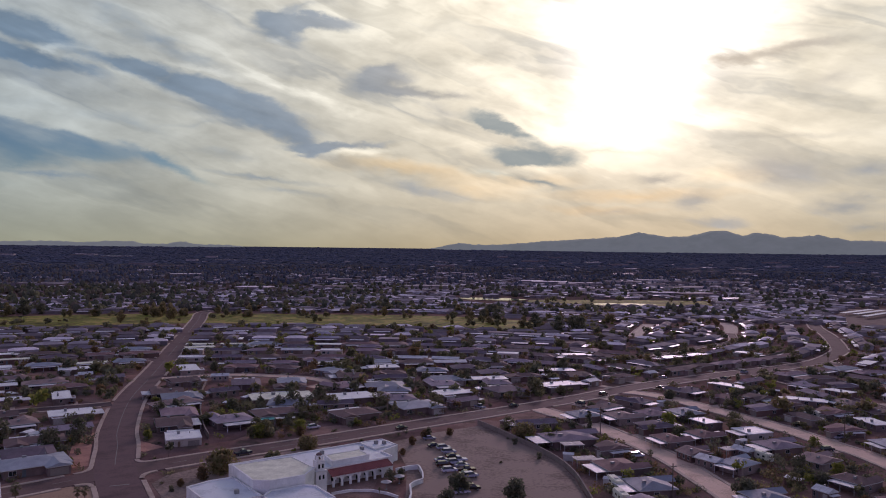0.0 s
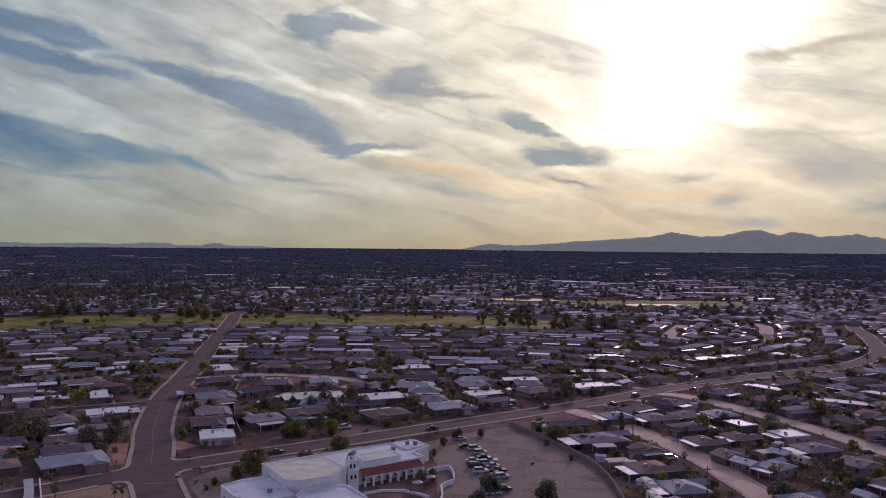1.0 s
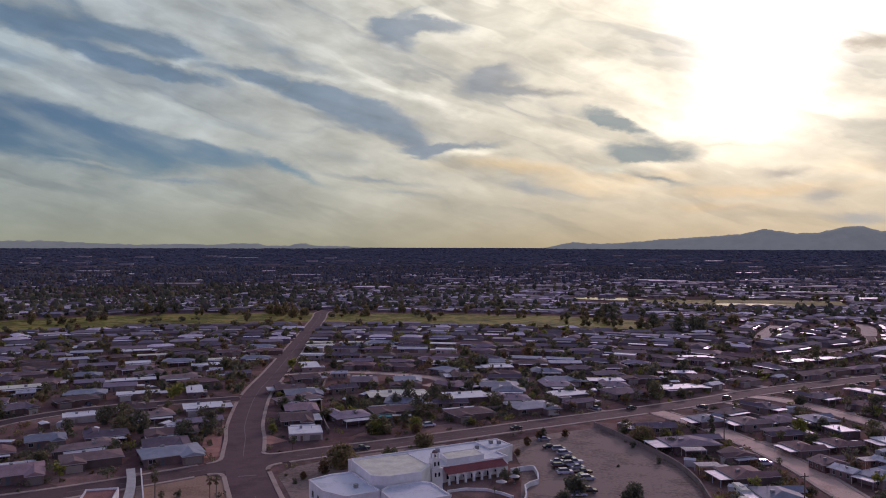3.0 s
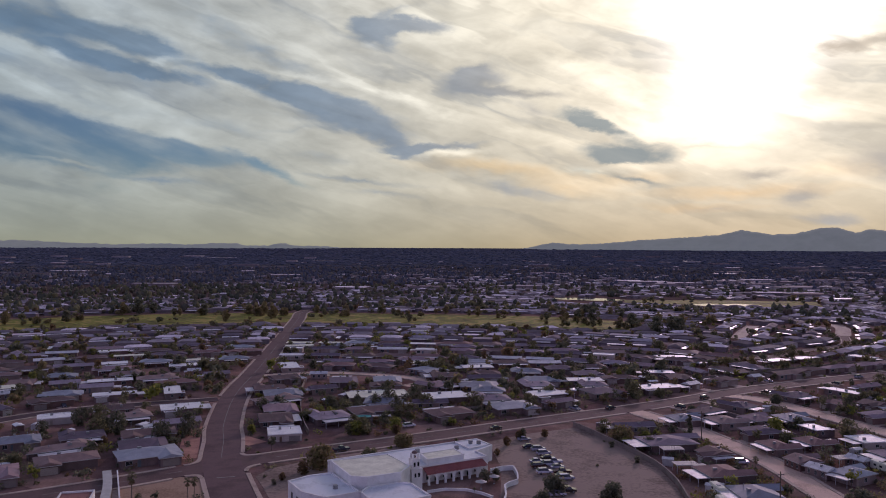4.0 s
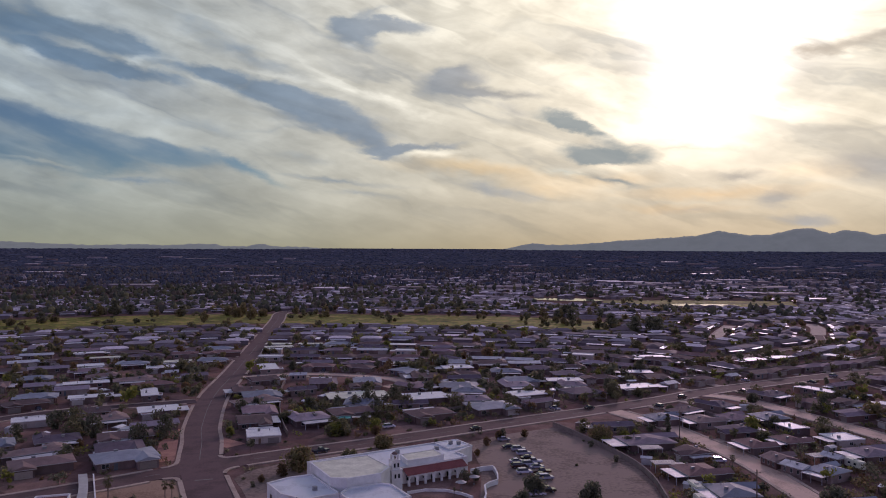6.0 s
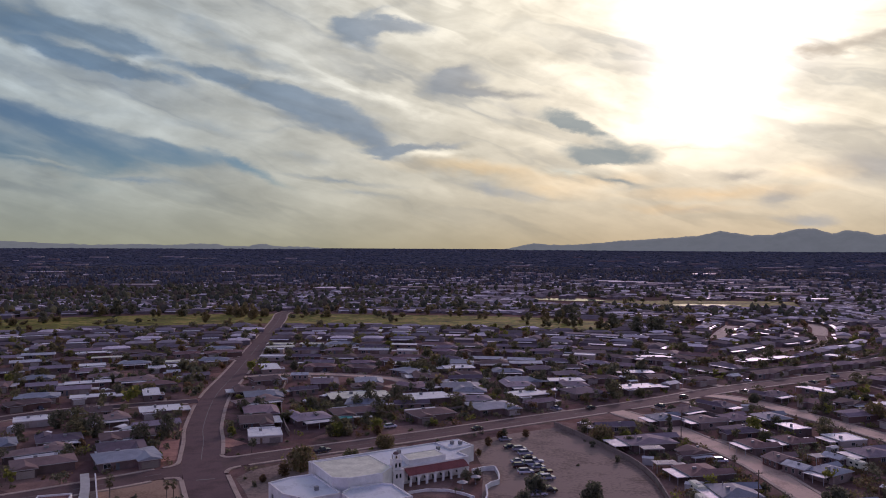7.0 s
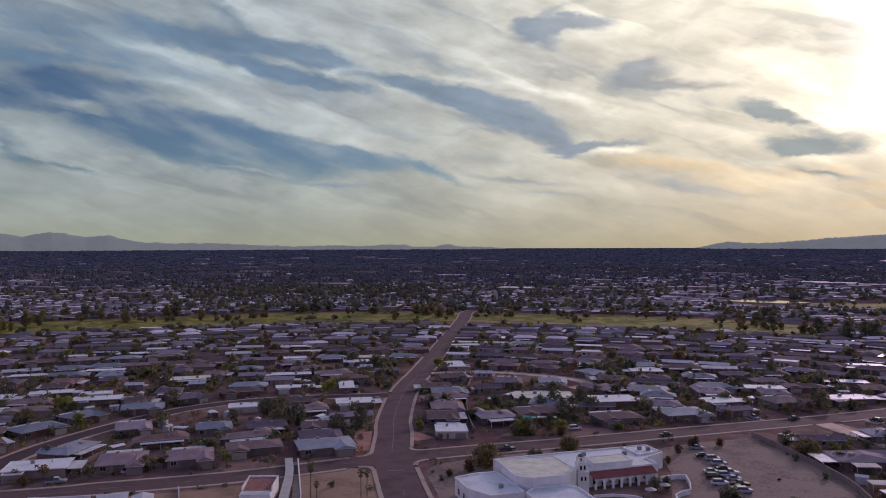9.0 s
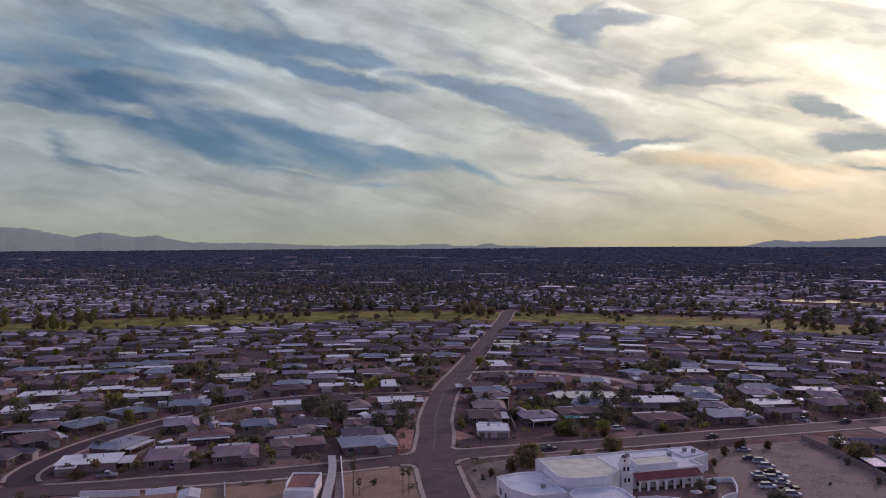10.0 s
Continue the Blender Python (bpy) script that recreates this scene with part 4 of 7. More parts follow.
    if carport:
        bm = bmesh.new()
        box(bm, x1 + 0.6, x1 + 4.8, y0, y1 - 1.5, h - 0.45, h - 0.25)
        for py in (y0 + 0.3, y1 - 1.8):
            box(bm, x1 + 4.4, x1 + 4.55, py - 0.07, py + 0.07, 0, h - 0.45)
        part("carport", bm, METAL_ROOF, ob, "flat pale metal carport on thin posts")
    HOUSE_KINDS[kind] = [ob, w, d, False]
    return ob


for full in (True, False):
    s = "" if full else "_lite"
    make_house("hip_grey" + s, 16, 10.5, 2.5, "hip", SHINGLE_GREY, STUCCO, "single-storey stucco house with hipped grey shingle roof", (2.5, 8.0, 3.2, 1.0), 1.25, full, patio=True)
    make_house("hip_brown" + s, 17, 10, 2.5, "hip", SHINGLE_BROWN, STUCCO, "single-storey stucco house with hipped brown shingle roof", (-8.2, -2.2, 3.0, 1.0), 1.2, full, patio=True)
    make_house("gable_grey" + s, 17, 9.5, 2.45, "gable", SHINGLE_GREY, STUCCO, "long ranch house with low grey gabled roof and carport", None, 1.15, full, carport=True)
    make_house("gable_brown" + s, 15, 10, 2.45, "gable", SHINGLE_BROWN, STUCCO, "ranch house with low brown gabled roof", (1.5, 7.2, 3.2, 1.0), 1.2, full, carport=True)
    make_house("hip_blue" + s, 17, 11, 2.5, "hip", SHINGLE_BLUE, STUCCO, "stucco house with pale blue-grey hipped roof", (2.0, 8.0, 3.2, 1.0), 1.3, full, patio=True)
    make_house("white_flat" + s, 14, 12, 2.75, "flat", WHITE_ROOF, CREAM_WALL, "cream block house with flat white-coated roof", None, 0, full, patio=True)
    make_house("low_white" + s, 17, 10, 2.5, "low", WHITE_ROOF, STUCCO, "stucco house with flat overhanging white roof", (-8, -2.5, 3.0, 0), 0, full, carport=True)
    make_house("low_cream" + s, 18, 11, 2.55, "low", CREAM_ROOF, STUCCO, "stucco house with broad flat cream roof", (2, 8, 3.0, 0), 0, full, patio=True)
    make_house("gable_metal" + s, 16, 9, 2.45, "gable", METAL_ROOF, STUCCO, "house with pale sheet-metal gabled roof", None, 1.0, full, carport=True)

HOUSES = []      # (x, y, radius)
RAW = [k for k in HOUSE_KINDS if not k.endswith("_lite")]
WEIGHTS = {"hip_grey": 5, "hip_brown": 5, "gable_grey": 4, "gable_brown": 4, "hip_blue": 3, "white_flat": 1, "low_white": 3, "low_cream": 1, "gable_metal": 2}


def place_house(kind, x, y, turn, w=None, d=None, hz=1.0):
    ob, w0, d0, used = HOUSE_KINDS[kind]
    m = pose(x, y, 0.02, 0, 0, turn) @ Matrix.Diagonal(((w or w0) / w0, (d or d0) / d0, hz, 1))
    if used:
        copy_thing(ob, m)
    else:
        ob.matrix_basis = m
        HOUSE_KINDS[kind][3] = True
    HOUSES.append((x, y, turn))


# houses near by that stand out, each at its own place
NEAR_CROSSING = [
    ("white_flat", -85, 252, 22, 11, 11, 0.85), ("gable_brown", -95, 271, 24, 11, 13), ("hip_grey", -99, 288, 24, 12, 13), ("hip_blue", -108, 318, 24, 15, 12), ("hip_blue", -116.5, 219, 38, 19, 10.5), ("hip_brown", -137, 210, 37, 16, 9),
    ("hip_grey", -149, 194, 37, 17, 9), ("hip_grey", -165, 183.5, 36, 17, 10), ("low_white", -183, 170, 34, 16, 10), ("hip_brown", -129, 243, 30, 17, 10),
]
NEAR_LOOP = [
    ("low_white", -137.5, 284, 30, 15, 10), ("white_flat", -175, 262, 34, 16, 9), ("hip_blue", -165, 228, 38, 13, 8), ("hip_grey", -192, 219, 42, 15, 9), ("gable_brown", -222, 183, 68, 15, 9), ("hip_blue", -222.5, 206, 76, 17, 9),
    ("hip_blue", -223, 227, 80, 14, 9), ("hip_blue", -212, 247, 40, 17, 9), ("low_white", -264, 217, 40, 20, 10), ("low_white", -285, 240, 35, 18, 10),
]
NEAR_CENTRE = [
    ("low_cream", -67, 320, 22, 24, 12), ("low_white", -38, 322, 24, 18, 12), ("hip_brown", -62, 290, 28, 19, 11), ("hip_brown", -33, 290, 32, 17, 11), ("hip_blue", -10, 305, 30, 19, 11),
    ("low_white", 4, 333, 30, 16, 10), ("low_white", 54, 356, 24, 20, 9), ("hip_grey", 28, 342, 30, 19, 10), ("hip_blue", -26, 349, 12, 19, 11), ("hip_grey", -90, 352, 16, 16, 11), ("hip_blue", -70, 357, 14, 14, 11),
]
NEAR_DIAGONAL = [
    ("hip_grey", 42.2, 256, 108, 15, 12), ("hip_brown", 51.2, 222.7, 108, 11, 11), ("hip_blue", 55.8, 204.7, 101, 12, 9), ("hip_brown", 76, 255, 110, 11, 8), ("gable_brown", 78.7, 238.2, 112, 9, 6), ("hip_blue", 88.2, 226.8, 125, 9, 8),
    ("gable_metal", 81, 230.3, 125, 7, 5), ("hip_blue", 94.5, 297.3, 112, 12, 9), ("low_white", 97, 282.2, 112, 9, 6), ("hip_brown", 68.1, 289.6, 112, 11, 10), ("hip_blue", 54.3, 291.1, 112, 11, 9),
]
NEAR_EAST = [
    ("hip_brown", 114, 211, 120, 10, 8), ("gable_brown", 114.4, 231.5, 120, 11, 7), ("hip_blue", 83.3, 195.4, 107, 11, 8), ("hip_brown", 89.4, 261.5, 112, 10, 8), ("white_flat", 108.7, 268, 109, 12, 11), ("low_white", 155, 325, 151, 16, 6.7),
    ("low_white", 135, 357, 125, 16, 5.9), ("hip_grey", 170.6, 361, 122, 14.4, 5.9), ("low_white", 180, 346, 122, 11.2, 5.9), ("low_white", 160, 284, 100, 12, 6.7), ("hip_blue", 147, 251, 98, 11.2, 6.7),
]
NEAR = NEAR_CROSSING + NEAR_LOOP + NEAR_CENTRE + NEAR_DIAGONAL + NEAR_EAST
HUNT_NEAR = [k for k in RAW for _ in range(WEIGHTS[k]) if k.startswith(("hip", "gable_g", "gable_b"))]
HUNT_EAST = ["hip_brown", "hip_brown", "gable_brown", "gable_grey", "hip_grey", "gable_brown", "gable_metal"]
HUNT = [k for k in RAW for _ in range(WEIGHTS[k])]
for row in NEAR:
    place_house(*row)

# the church and its grounds, the dirt lot, the near yards and the roads stay free of houses
CHURCH_AT, CHURCH_TURN = (-32.5, 204.0), 37.0


def in_ring(x, y, ring):
    inside = False
    for (ax, ay), (bx, by) in zip(ring, ring[1:] + ring[:1]):
        if (ay > y) != (by > y) and x < (bx - ax) * (y - ay) / (by - ay) + ax:
            inside = not inside
    return inside


GOLF_FRONT = [(x * 0.985, y * 0.985) for x, y in GOLF_NEAR]
CLEAR = [
    [(-78, 214), (-40, 245), (-5, 272), (14, 288), (24, 268), (34, 246), (44, 222), (44, 140), (-70, 140)],
    [(-125, 195), (-98, 214), (-70, 150), (-110, 150)],
    [*GOLF_FRONT, (96, 702), (9, 751), (-101, 757), (-251, 748), (-398, 696), (-501, 604), (-568, 530), (-592, 488), (-706, 404)],
    [(95, 895), (229, 862), (284, 870), (322, 886), (352, 1004), (290, 1013), (213, 1010), (15, 1015), (10, 890), (80, 880)],
    [(-195, 115), (-178, 138), (-154, 155), (-128, 173), (-112, 188), (-100, 170), (-110, 140), (-150, 105)],
    [(-78, 238), (-42, 262), (-36, 280), (-72, 276)],
    [(0, 272), (30, 303), (46, 306), (34, 276), (24, 260)],
    [(-201, 168), (-203, 235), (-196, 256), (-178, 278), (-160, 262), (-158, 225), (-172, 212), (-190, 190)],
    [(394, 776), (347, 658), (404, 663), (474, 718), (563, 917), (459, 880)],
    [(38, 222), (38, 252), (48, 252), (52, 222)],
    [(-94, 238), (-77, 238), (-77, 247), (-94, 247)],
]


def free(x, y, turn, wide=16.0, deep=12.0, roads=7.0):
    c, s = math.cos(radians(turn)), math.sin(radians(turn))
    for a, b, t in HOUSES:
        dx, dy = a - x, b - y
        if abs(dx) < 22 and abs(dy) < 22:
            if abs(dx * c + dy * s) < wide and abs(dy * c - dx * s) < deep:
                return False
            c2, s2 = math.cos(radians(t)), math.sin(radians(t))
            if abs(dx * c2 + dy * s2) < wide * 0.9 and abs(dy * c2 - dx * s2) < deep * 0.9:
                return False
    return not any(in_ring(x, y, ring) for ring in CLEAR) and road_gap(x, y) > roads


def in_view(x, y, margin=3.0):
    a = math.degrees(math.atan2(x, y))
    return -53.5 - margin < a < 30.5 + margin and y > 100


def SPACING(x, y):
    # plots east of the car park are a little deeper
    return (15.5, 13.0) if x > 36 and y < 320 else (18.0, 11.8)


OPEN = [ROADS[i] for i in (0, 1, 2, 3, 5, 6, 8)]


def street_behind(x, y, tall, deep=0.0):
    """Whether something that tall would stand close before the south side of an open street."""
    r = math.hypot(x, y)
    reach = deep + tall * 4.0
    for _, half, pts in OPEN:
        d = pts - (x, y)
        near = d[(d ** 2).sum(1) < (reach + half) ** 2]
        if len(near):
            out, side = (near[:, 0] * x + near[:, 1] * y) / r, abs(near[:, 0] * y - near[:, 1] * x) / r
            if ((out > 0) & (side < 5.0 + deep) & (out < reach + half)).any():
                return True
    return False


def kind_for(x, y):
    r = math.hypot(x, y)
    return rng.choice(HUNT_EAST if x > 36 and r < 400 else HUNT if r > 340 else HUNT_NEAR)


def size_for(x, y):
    """Shares of the full width and depth: long ranch houses but for the small ones to the east."""
    return (rng.uniform(0.6, 0.85), rng.uniform(0.6, 0.85)) if x > 36 and y < 330 else (rng.uniform(0.85, 1.15), rng.uniform(0.62, 0.9))


rng = random.Random(11)
LATER = []
BACK = {1: 21.0, 2: 24.0, 3: 22.0, 6: 24.0, 7: 20.0}      # some streets lie open towards the south
DRIVES = []
for i, (line, half, _) in enumerate(ROADS):
    nrm = normals(line)
    if i == 0:
        continue                 # back walls, not fronts, face the main road
    for side in (1, -1):
        run, due = 0.0, rng.uniform(8, 16)
        for p, q, n in zip(line, line[1:], nrm):
            run += (q - p).length
            if run < due:
                continue
            d = (q - p).normalized()
            toward = (p + n * side).length < p.length
            c = p + n * side * (half + (BACK.get(i, 11.5) if toward else 10.5) + rng.uniform(-1, 1.5))
            turn = math.degrees(math.atan2(d.y, d.x)) + (180 if side < 0 else 0) + (90 if rng.random() < 0.06 else 0)
            if not in_view(c.x, c.y) or not free(c.x, c.y, turn, *SPACING(c.x, c.y), 7.0) or c.length > 800 or street_behind(c.x, c.y, 2.2, 4.0):
                continue
            LATER.append((c.length, c.x, c.y, turn + rng.uniform(-2, 2), kind_for(c.x, c.y), *size_for(c.x, c.y)))
            HOUSES.append((c.x, c.y, turn))
            DRIVES.append((c, p + n * side * half, d))
            due = run + rng.uniform(17, 20)


def grain_of(x, y):
    """The way the rows of houses run."""
    r = math.hypot(x, y)
    if x < -0.27 * y:
        return 36 - (r - 250) * 0.035
    return 10 if x < 0.2 * y else -62


# rows between the streets, then whatever still fits
spots = []
for angle in (28, 10, -62):
    c, s = math.cos(radians(angle)), math.sin(radians(angle))
    for i in range(-70, 71):
        for k in range(-55, 56):
            u, v = i * 16.5 + (k % 2) * 8 + rng.uniform(-4, 4), k * 17.5 + rng.uniform(-4.5, 4.5)
            x, y = u * c - v * s, u * s + v * c + 300
            if abs(grain_of(x, y) - angle) < 16 and in_view(x, y) and 185 < math.hypot(x, y) < 1000:
                spots.append((x, y))
for k in range(9000):
    r, a = math.sqrt(rng.uniform(185 ** 2, 900 ** 2)), radians(rng.uniform(-54, 31))
    spots.append((r * math.sin(a), r * math.cos(a)))
for x, y in spots:
    turn = grain_of(x, y) + rng.choice((0, 180)) + rng.uniform(-7, 7)
    if free(x, y, turn, *SPACING(x, y), 8.0) and not street_behind(x, y, 2.2, 4.0):
        LATER.append((math.hypot(x, y), x, y, turn, kind_for(x, y), *size_for(x, y)))
        HOUSES.append((x, y, turn))
LATER.sort()
FAR_PLAIN = []
for k, (r, x, y, turn, kind, sx, sy) in enumerate(LATER):
    w0, d0 = HOUSE_KINDS[kind][1:3]
    if k < 250:
        count = len(HOUSES)
        place_house(kind if k < 120 else kind + "_lite", x, y, turn, w0 * sx, d0 * sy)
        del HOUSES[count:]
    else:
        FAR_PLAIN.append((x, y, turn, w0 * sx, d0 * sy, kind in ("white_flat", "low_white", "low_cream")))
for kind, (ob, w0, d0, used) in list(HOUSE_KINDS.items()):
    if not used:
        for o in (*ob.children_recursive, ob):
            bpy.data.objects.remove(o)

def before_pond(x, y):
    return (12 < x * 1000 / y < 112 and 925 < y < 1030) or (165 < x * 905 / y < 265 and 835 < y < 935)


def grove(x, y):
    """How densely wooded the far town is, 0 to 1."""
    a = math.degrees(math.atan2(x, y))
    n = 0.5 + 0.9 * noise.noise((x / 150, y / 260, 3.3)) + 0.35 * noise.noise((x / 45, y / 90, 8.1))
    n += 0.7 * math.exp(-((a + 27) / 12) ** 2) - 0.12 * math.exp(-((a + 7) / 8) ** 2)
    return max(0.0, min(1.0, n))


# the town beyond: plain low houses, thousands of them
npr = np.random.RandomState(5)
for k in range(12500):
    u = npr.rand()
    r = 760 + (2950 - 760) * u ** 1.3
    a = radians(npr.uniform(-55, 32))
    x, y = r * math.sin(a), r * math.cos(a)
    if any(in_ring(x, y, ring) for ring in CLEAR[2:4] + CLEAR[8:9]) or before_pond(x, y):
        continue
    if npr.rand() < grove(x, y) * 0.8 or (r > 1400 and npr.rand() < (0.42 if r < 1900 else 0.86 if r < 2300 else 0.96)):
        continue
    s = 1.0 + max(0.0, r - 1500) / 4000
    FAR_PLAIN.append((x, y, npr.choice((12, 12, 36, -60, 0)) + npr.uniform(-4, 4), npr.uniform(8, 17) * s, npr.uniform(6, 11) * s, npr.rand() < 0.4))
for k in range(80):
    r, a = npr.uniform(1100, 3500), radians(npr.uniform(-54, 31))
    FAR_PLAIN.append((r * math.sin(a), r * math.cos(a), npr.uniform(-5, 15), npr.uniform(30, 85), npr.uniform(18, 34), True))
# long sheds under bright roofs that stand out of the distance
for x, y, turn, w, d in [(465, 1978, 13, 56, 16), (380, 1006, 15, 34, 16), (439, 1068, 12, 18, 14), (566, 2903, 13, 62, 20), (-774, 2730, 27, 79, 18), (-1397, 2973, 38, 92, 24), (-1221, 2868, 36, 110, 24)]:
    FAR_PLAIN.append((x, y, turn, w, d, 2))
verts, faces, index = [], [], []
for x, y, turn, w, d, flat_top in FAR_PLAIN:
    z0 = lift(x, y) - 0.5
    c, s = math.cos(radians(turn)), math.sin(radians(turn))
    h = npr.uniform(2.9, 3.8) if w < 30 else 4.0 if flat_top == 2 else 6.0
    pts = [(-w / 2, -d / 2, 0), (w / 2, -d / 2, 0), (w / 2, d / 2, 0), (-w / 2, d / 2, 0), (-w / 2, -d / 2, h), (w / 2, -d / 2, h), (w / 2, d / 2, h), (-w / 2, d / 2, h)]
    b = len(verts)
    fs = [(0, 1, 5, 4), (1, 2, 6, 5), (2, 3, 7, 6), (3, 0, 4, 7)]
    o = 0.5
    if flat_top:
        pts += [(-w / 2 - o, -d / 2 - o, h), (w / 2 + o, -d / 2 - o, h), (w / 2 + o, d / 2 + o, h), (-w / 2 - o, d / 2 + o, h), (-w / 2 - o, -d / 2 - o, h + 0.3), (w / 2 + o, -d / 2 - o, h + 0.3), (w / 2 + o, d / 2 + o, h + 0.3), (-w / 2 - o, d / 2 + o, h + 0.3)]
        rf = [(12, 13, 14, 15), (8, 9, 13, 12), (9, 10, 14, 13), (10, 11, 15, 14), (11, 8, 12, 15)]
    else:
        e = min(w, d) * 0.4
        pts += [(-w / 2 - o, -d / 2 - o, h), (w / 2 + o, -d / 2 - o, h), (w / 2 + o, d / 2 + o, h), (-w / 2 - o, d / 2 + o, h), (-w / 2 + e, 0, h + 1.3), (w / 2 - e, 0, h + 1.3)]
        rf = [(8, 9, 13, 12), (10, 11, 12, 13), (9, 10, 13), (11, 8, 12)]
    if npr.rand() < (0.85 if y < 780 else 0.42) and w < 30:
        # a pale patio cover or carport along one side
        k, q = len(pts), npr.uniform(0.25, 0.5) * w
        m = npr.uniform(-0.2, 0.2) * w
        pts += [(m - q, -d / 2 - 3.4, 2.5), (m + q, -d / 2 - 3.4, 2.5), (m + q, -d / 2 - 0.6, 2.7), (m - q, -d / 2 - 0.6, 2.7), (m - q, -d / 2 - 3.4, 2.75), (m + q, -d / 2 - 3.4, 2.75), (m + q, -d / 2 - 0.6, 2.95), (m - q, -d / 2 - 0.6, 2.95)]
        cf = [(k + 4, k + 5, k + 6, k + 7), (k, k + 1, k + 5, k + 4), (k + 1, k + 2, k + 6, k + 5), (k + 3, k, k + 4, k + 7)]
    else:
        cf = []
    verts += [(x + px * c - py * s, y + px * s + py * c, z0 + pz) for px, py, pz in pts]
    faces += [tuple(b + i for i in f) for f in fs + rf + cf]
    index += [0] * len(fs) + [2 if flat_top == 2 else 1] * len(rf) + [2] * len(cf)
tagged(joined("distant_houses", verts, faces, [FAR_WALL, FAR_ROOF, BRIGHT_METAL], index), "thousands of low stucco houses with grey, brown and white roofs", "houses", kind="stuff")

# concrete drives from street to garage, and the block walls behind the plots
bm = bmesh.new()
for c, edge, d in DRIVES:
    if c.length < 520:
        n = (c - edge).normalized()
        a, b = edge + n * 1.5 + d * 3.5, edge + n * 7.5 + d * 3.5
        strip(bm, [a, b], [Vector((-n.y, n.x))] * 2, 2.4, -2.4, 0.0, 0.16)
tagged(new("driveways", mesh_of(bm, "driveways", CONCRETE)), "short pale concrete driveways before the houses", "driveway", kind="stuff")


def wall_run(pts, height, thick, material, label, name="block_wall", group="", cap=None):
    line = smooth_line(pts, 3.0)
    bm = bmesh.new()
    strip(bm, line, normals(line), thick / 2, -thick / 2, 0.0, height)
    for e in (0, -1):
        p, n = line[e], normals(line)[e]
        a, b = p + n * thick / 2, p - n * thick / 2
        bm.faces.new([bm.verts.new(v) for v in ((a.x, a.y, 0), (b.x, b.y, 0), (b.x, b.y, height), (a.x, a.y, height))])
    bmesh.ops.recalc_face_normals(bm, faces=bm.faces)
    ob = thing(name, label, "wall", group)
    part("masonry", bm, material, ob)
    bm = bmesh.new()
    strip(bm, line, normals(line), thick / 2 + 0.06, -thick / 2 - 0.06, height, height + 0.1)
    bmesh.ops.recalc_face_normals(bm, faces=bm.faces)
    part("coping", bm, cap or material, ob)
    return ob


for i in range(len(ROADS)):
    line = ROADS[i][0]
    nrm = normals(line)
    for side in (1, -1):
        run = []
        for p, n in list(zip(line, nrm))[::3] + [(Vector((0, 0)), Vector((0, 1)))]:
            c = p + n * side * (ROADS[i][1] + 22.5)
            clear = p.length > 1 and in_view(c.x, c.y) and c.length < 620 and road_gap(c.x, c.y) > 8 and not any(in_ring(c.x, c.y, g) for g in CLEAR) and not any((c.x - a) ** 2 + (c.y - b) ** 2 < 64 for a, b, r in HOUSES)
            if clear:
                run.append((c.x, c.y))
            else:
                if len(run) > 2:
                    wall_run(run, 1.8, 0.2, BLOCK, "painted block wall behind back yards", group="yard walls")
                run = []

back = smooth_line([(x * 0.993, y * 0.993) for x, y in GOLF_NEAR], 6)
for k in range(0, len(back) - 5, 5):
    run = [(p.x, p.y) for p in back[k:k + 6]]
    if all(road_gap(x, y) > 3 and in_view(x, y) for x, y in run):
        wall_run(run, 1.7, 0.25, BLOCK, "low painted block wall along the golf course", group="golf course walls")
wall_run([(13.5, 283), (19, 273), (23.3, 263.5), (31, 247), (36, 233), (38.4, 219), (38.8, 206), (38.8, 180), (38.5, 160)], 1.6, 0.3, BLOCK, "long curved mauve-grey block wall round the dirt car park")
wall_run([(-13, 220.5), (-9.5, 223.6), (-6.6, 224.6)], 1.3, 0.3, WHITE_WALL, "low white patio wall beside the church")
wall_run([(-6.5, 224.4), (-5.2, 218), (-4.9, 211.7)], 1.3, 0.3, WHITE_WALL, "low white patio wall beside the church")
wall_run([(-5.0, 211.4), (-7.1, 209), (-8.3, 206), (-7.6, 198.7), (-9, 185)], 1.3, 0.3, WHITE_WALL, "low white patio wall beside the church")
wall_run([(-28.5, 200.5), (-24, 203.2), (-18.5, 203.6), (-14, 201.2), (-11, 198.5)], 0.6, 0.3, WHITE_WALL, "low white garden wall before the arcade")
wall_run([(-163.5, 148.5), (-156, 152), (-150, 155.4)], 1.7, 0.2, WHITE_WALL, "white rendered yard wall beside canopies")
wall_run([(-134.6, 170.4), (-130, 164.6), (-126.4, 160.1)], 1.2, 0.25, TRIM, "low pale wall that divides two yards")
# walled walk beside the near yard
wall_run([(-120.6, 203.6), (-112.4, 190), (-103.4, 172), (-97, 160)], 1.3, 2.2, TRIM, "broad cream rendered wall along a narrow walk")
wall_run([(-118, 204.6), (-109.5, 190.5), (-99.6, 174), (-92, 160)], 1.2, 0.25, WHITE_WALL, "white rendered wall along a narrow walk")
line = smooth_line([(-118.6, 204.2), (-110.2, 190.4), (-100.9, 173.4), (-93.8, 160)], 4)
bm = bmesh.new()
strip(bm, line, normals(line), 0.9, -0.9, 0.0, 0.12)
setting("walk_paving", bm, CONCRETE, "pale concrete walk between two walls", "pavement")

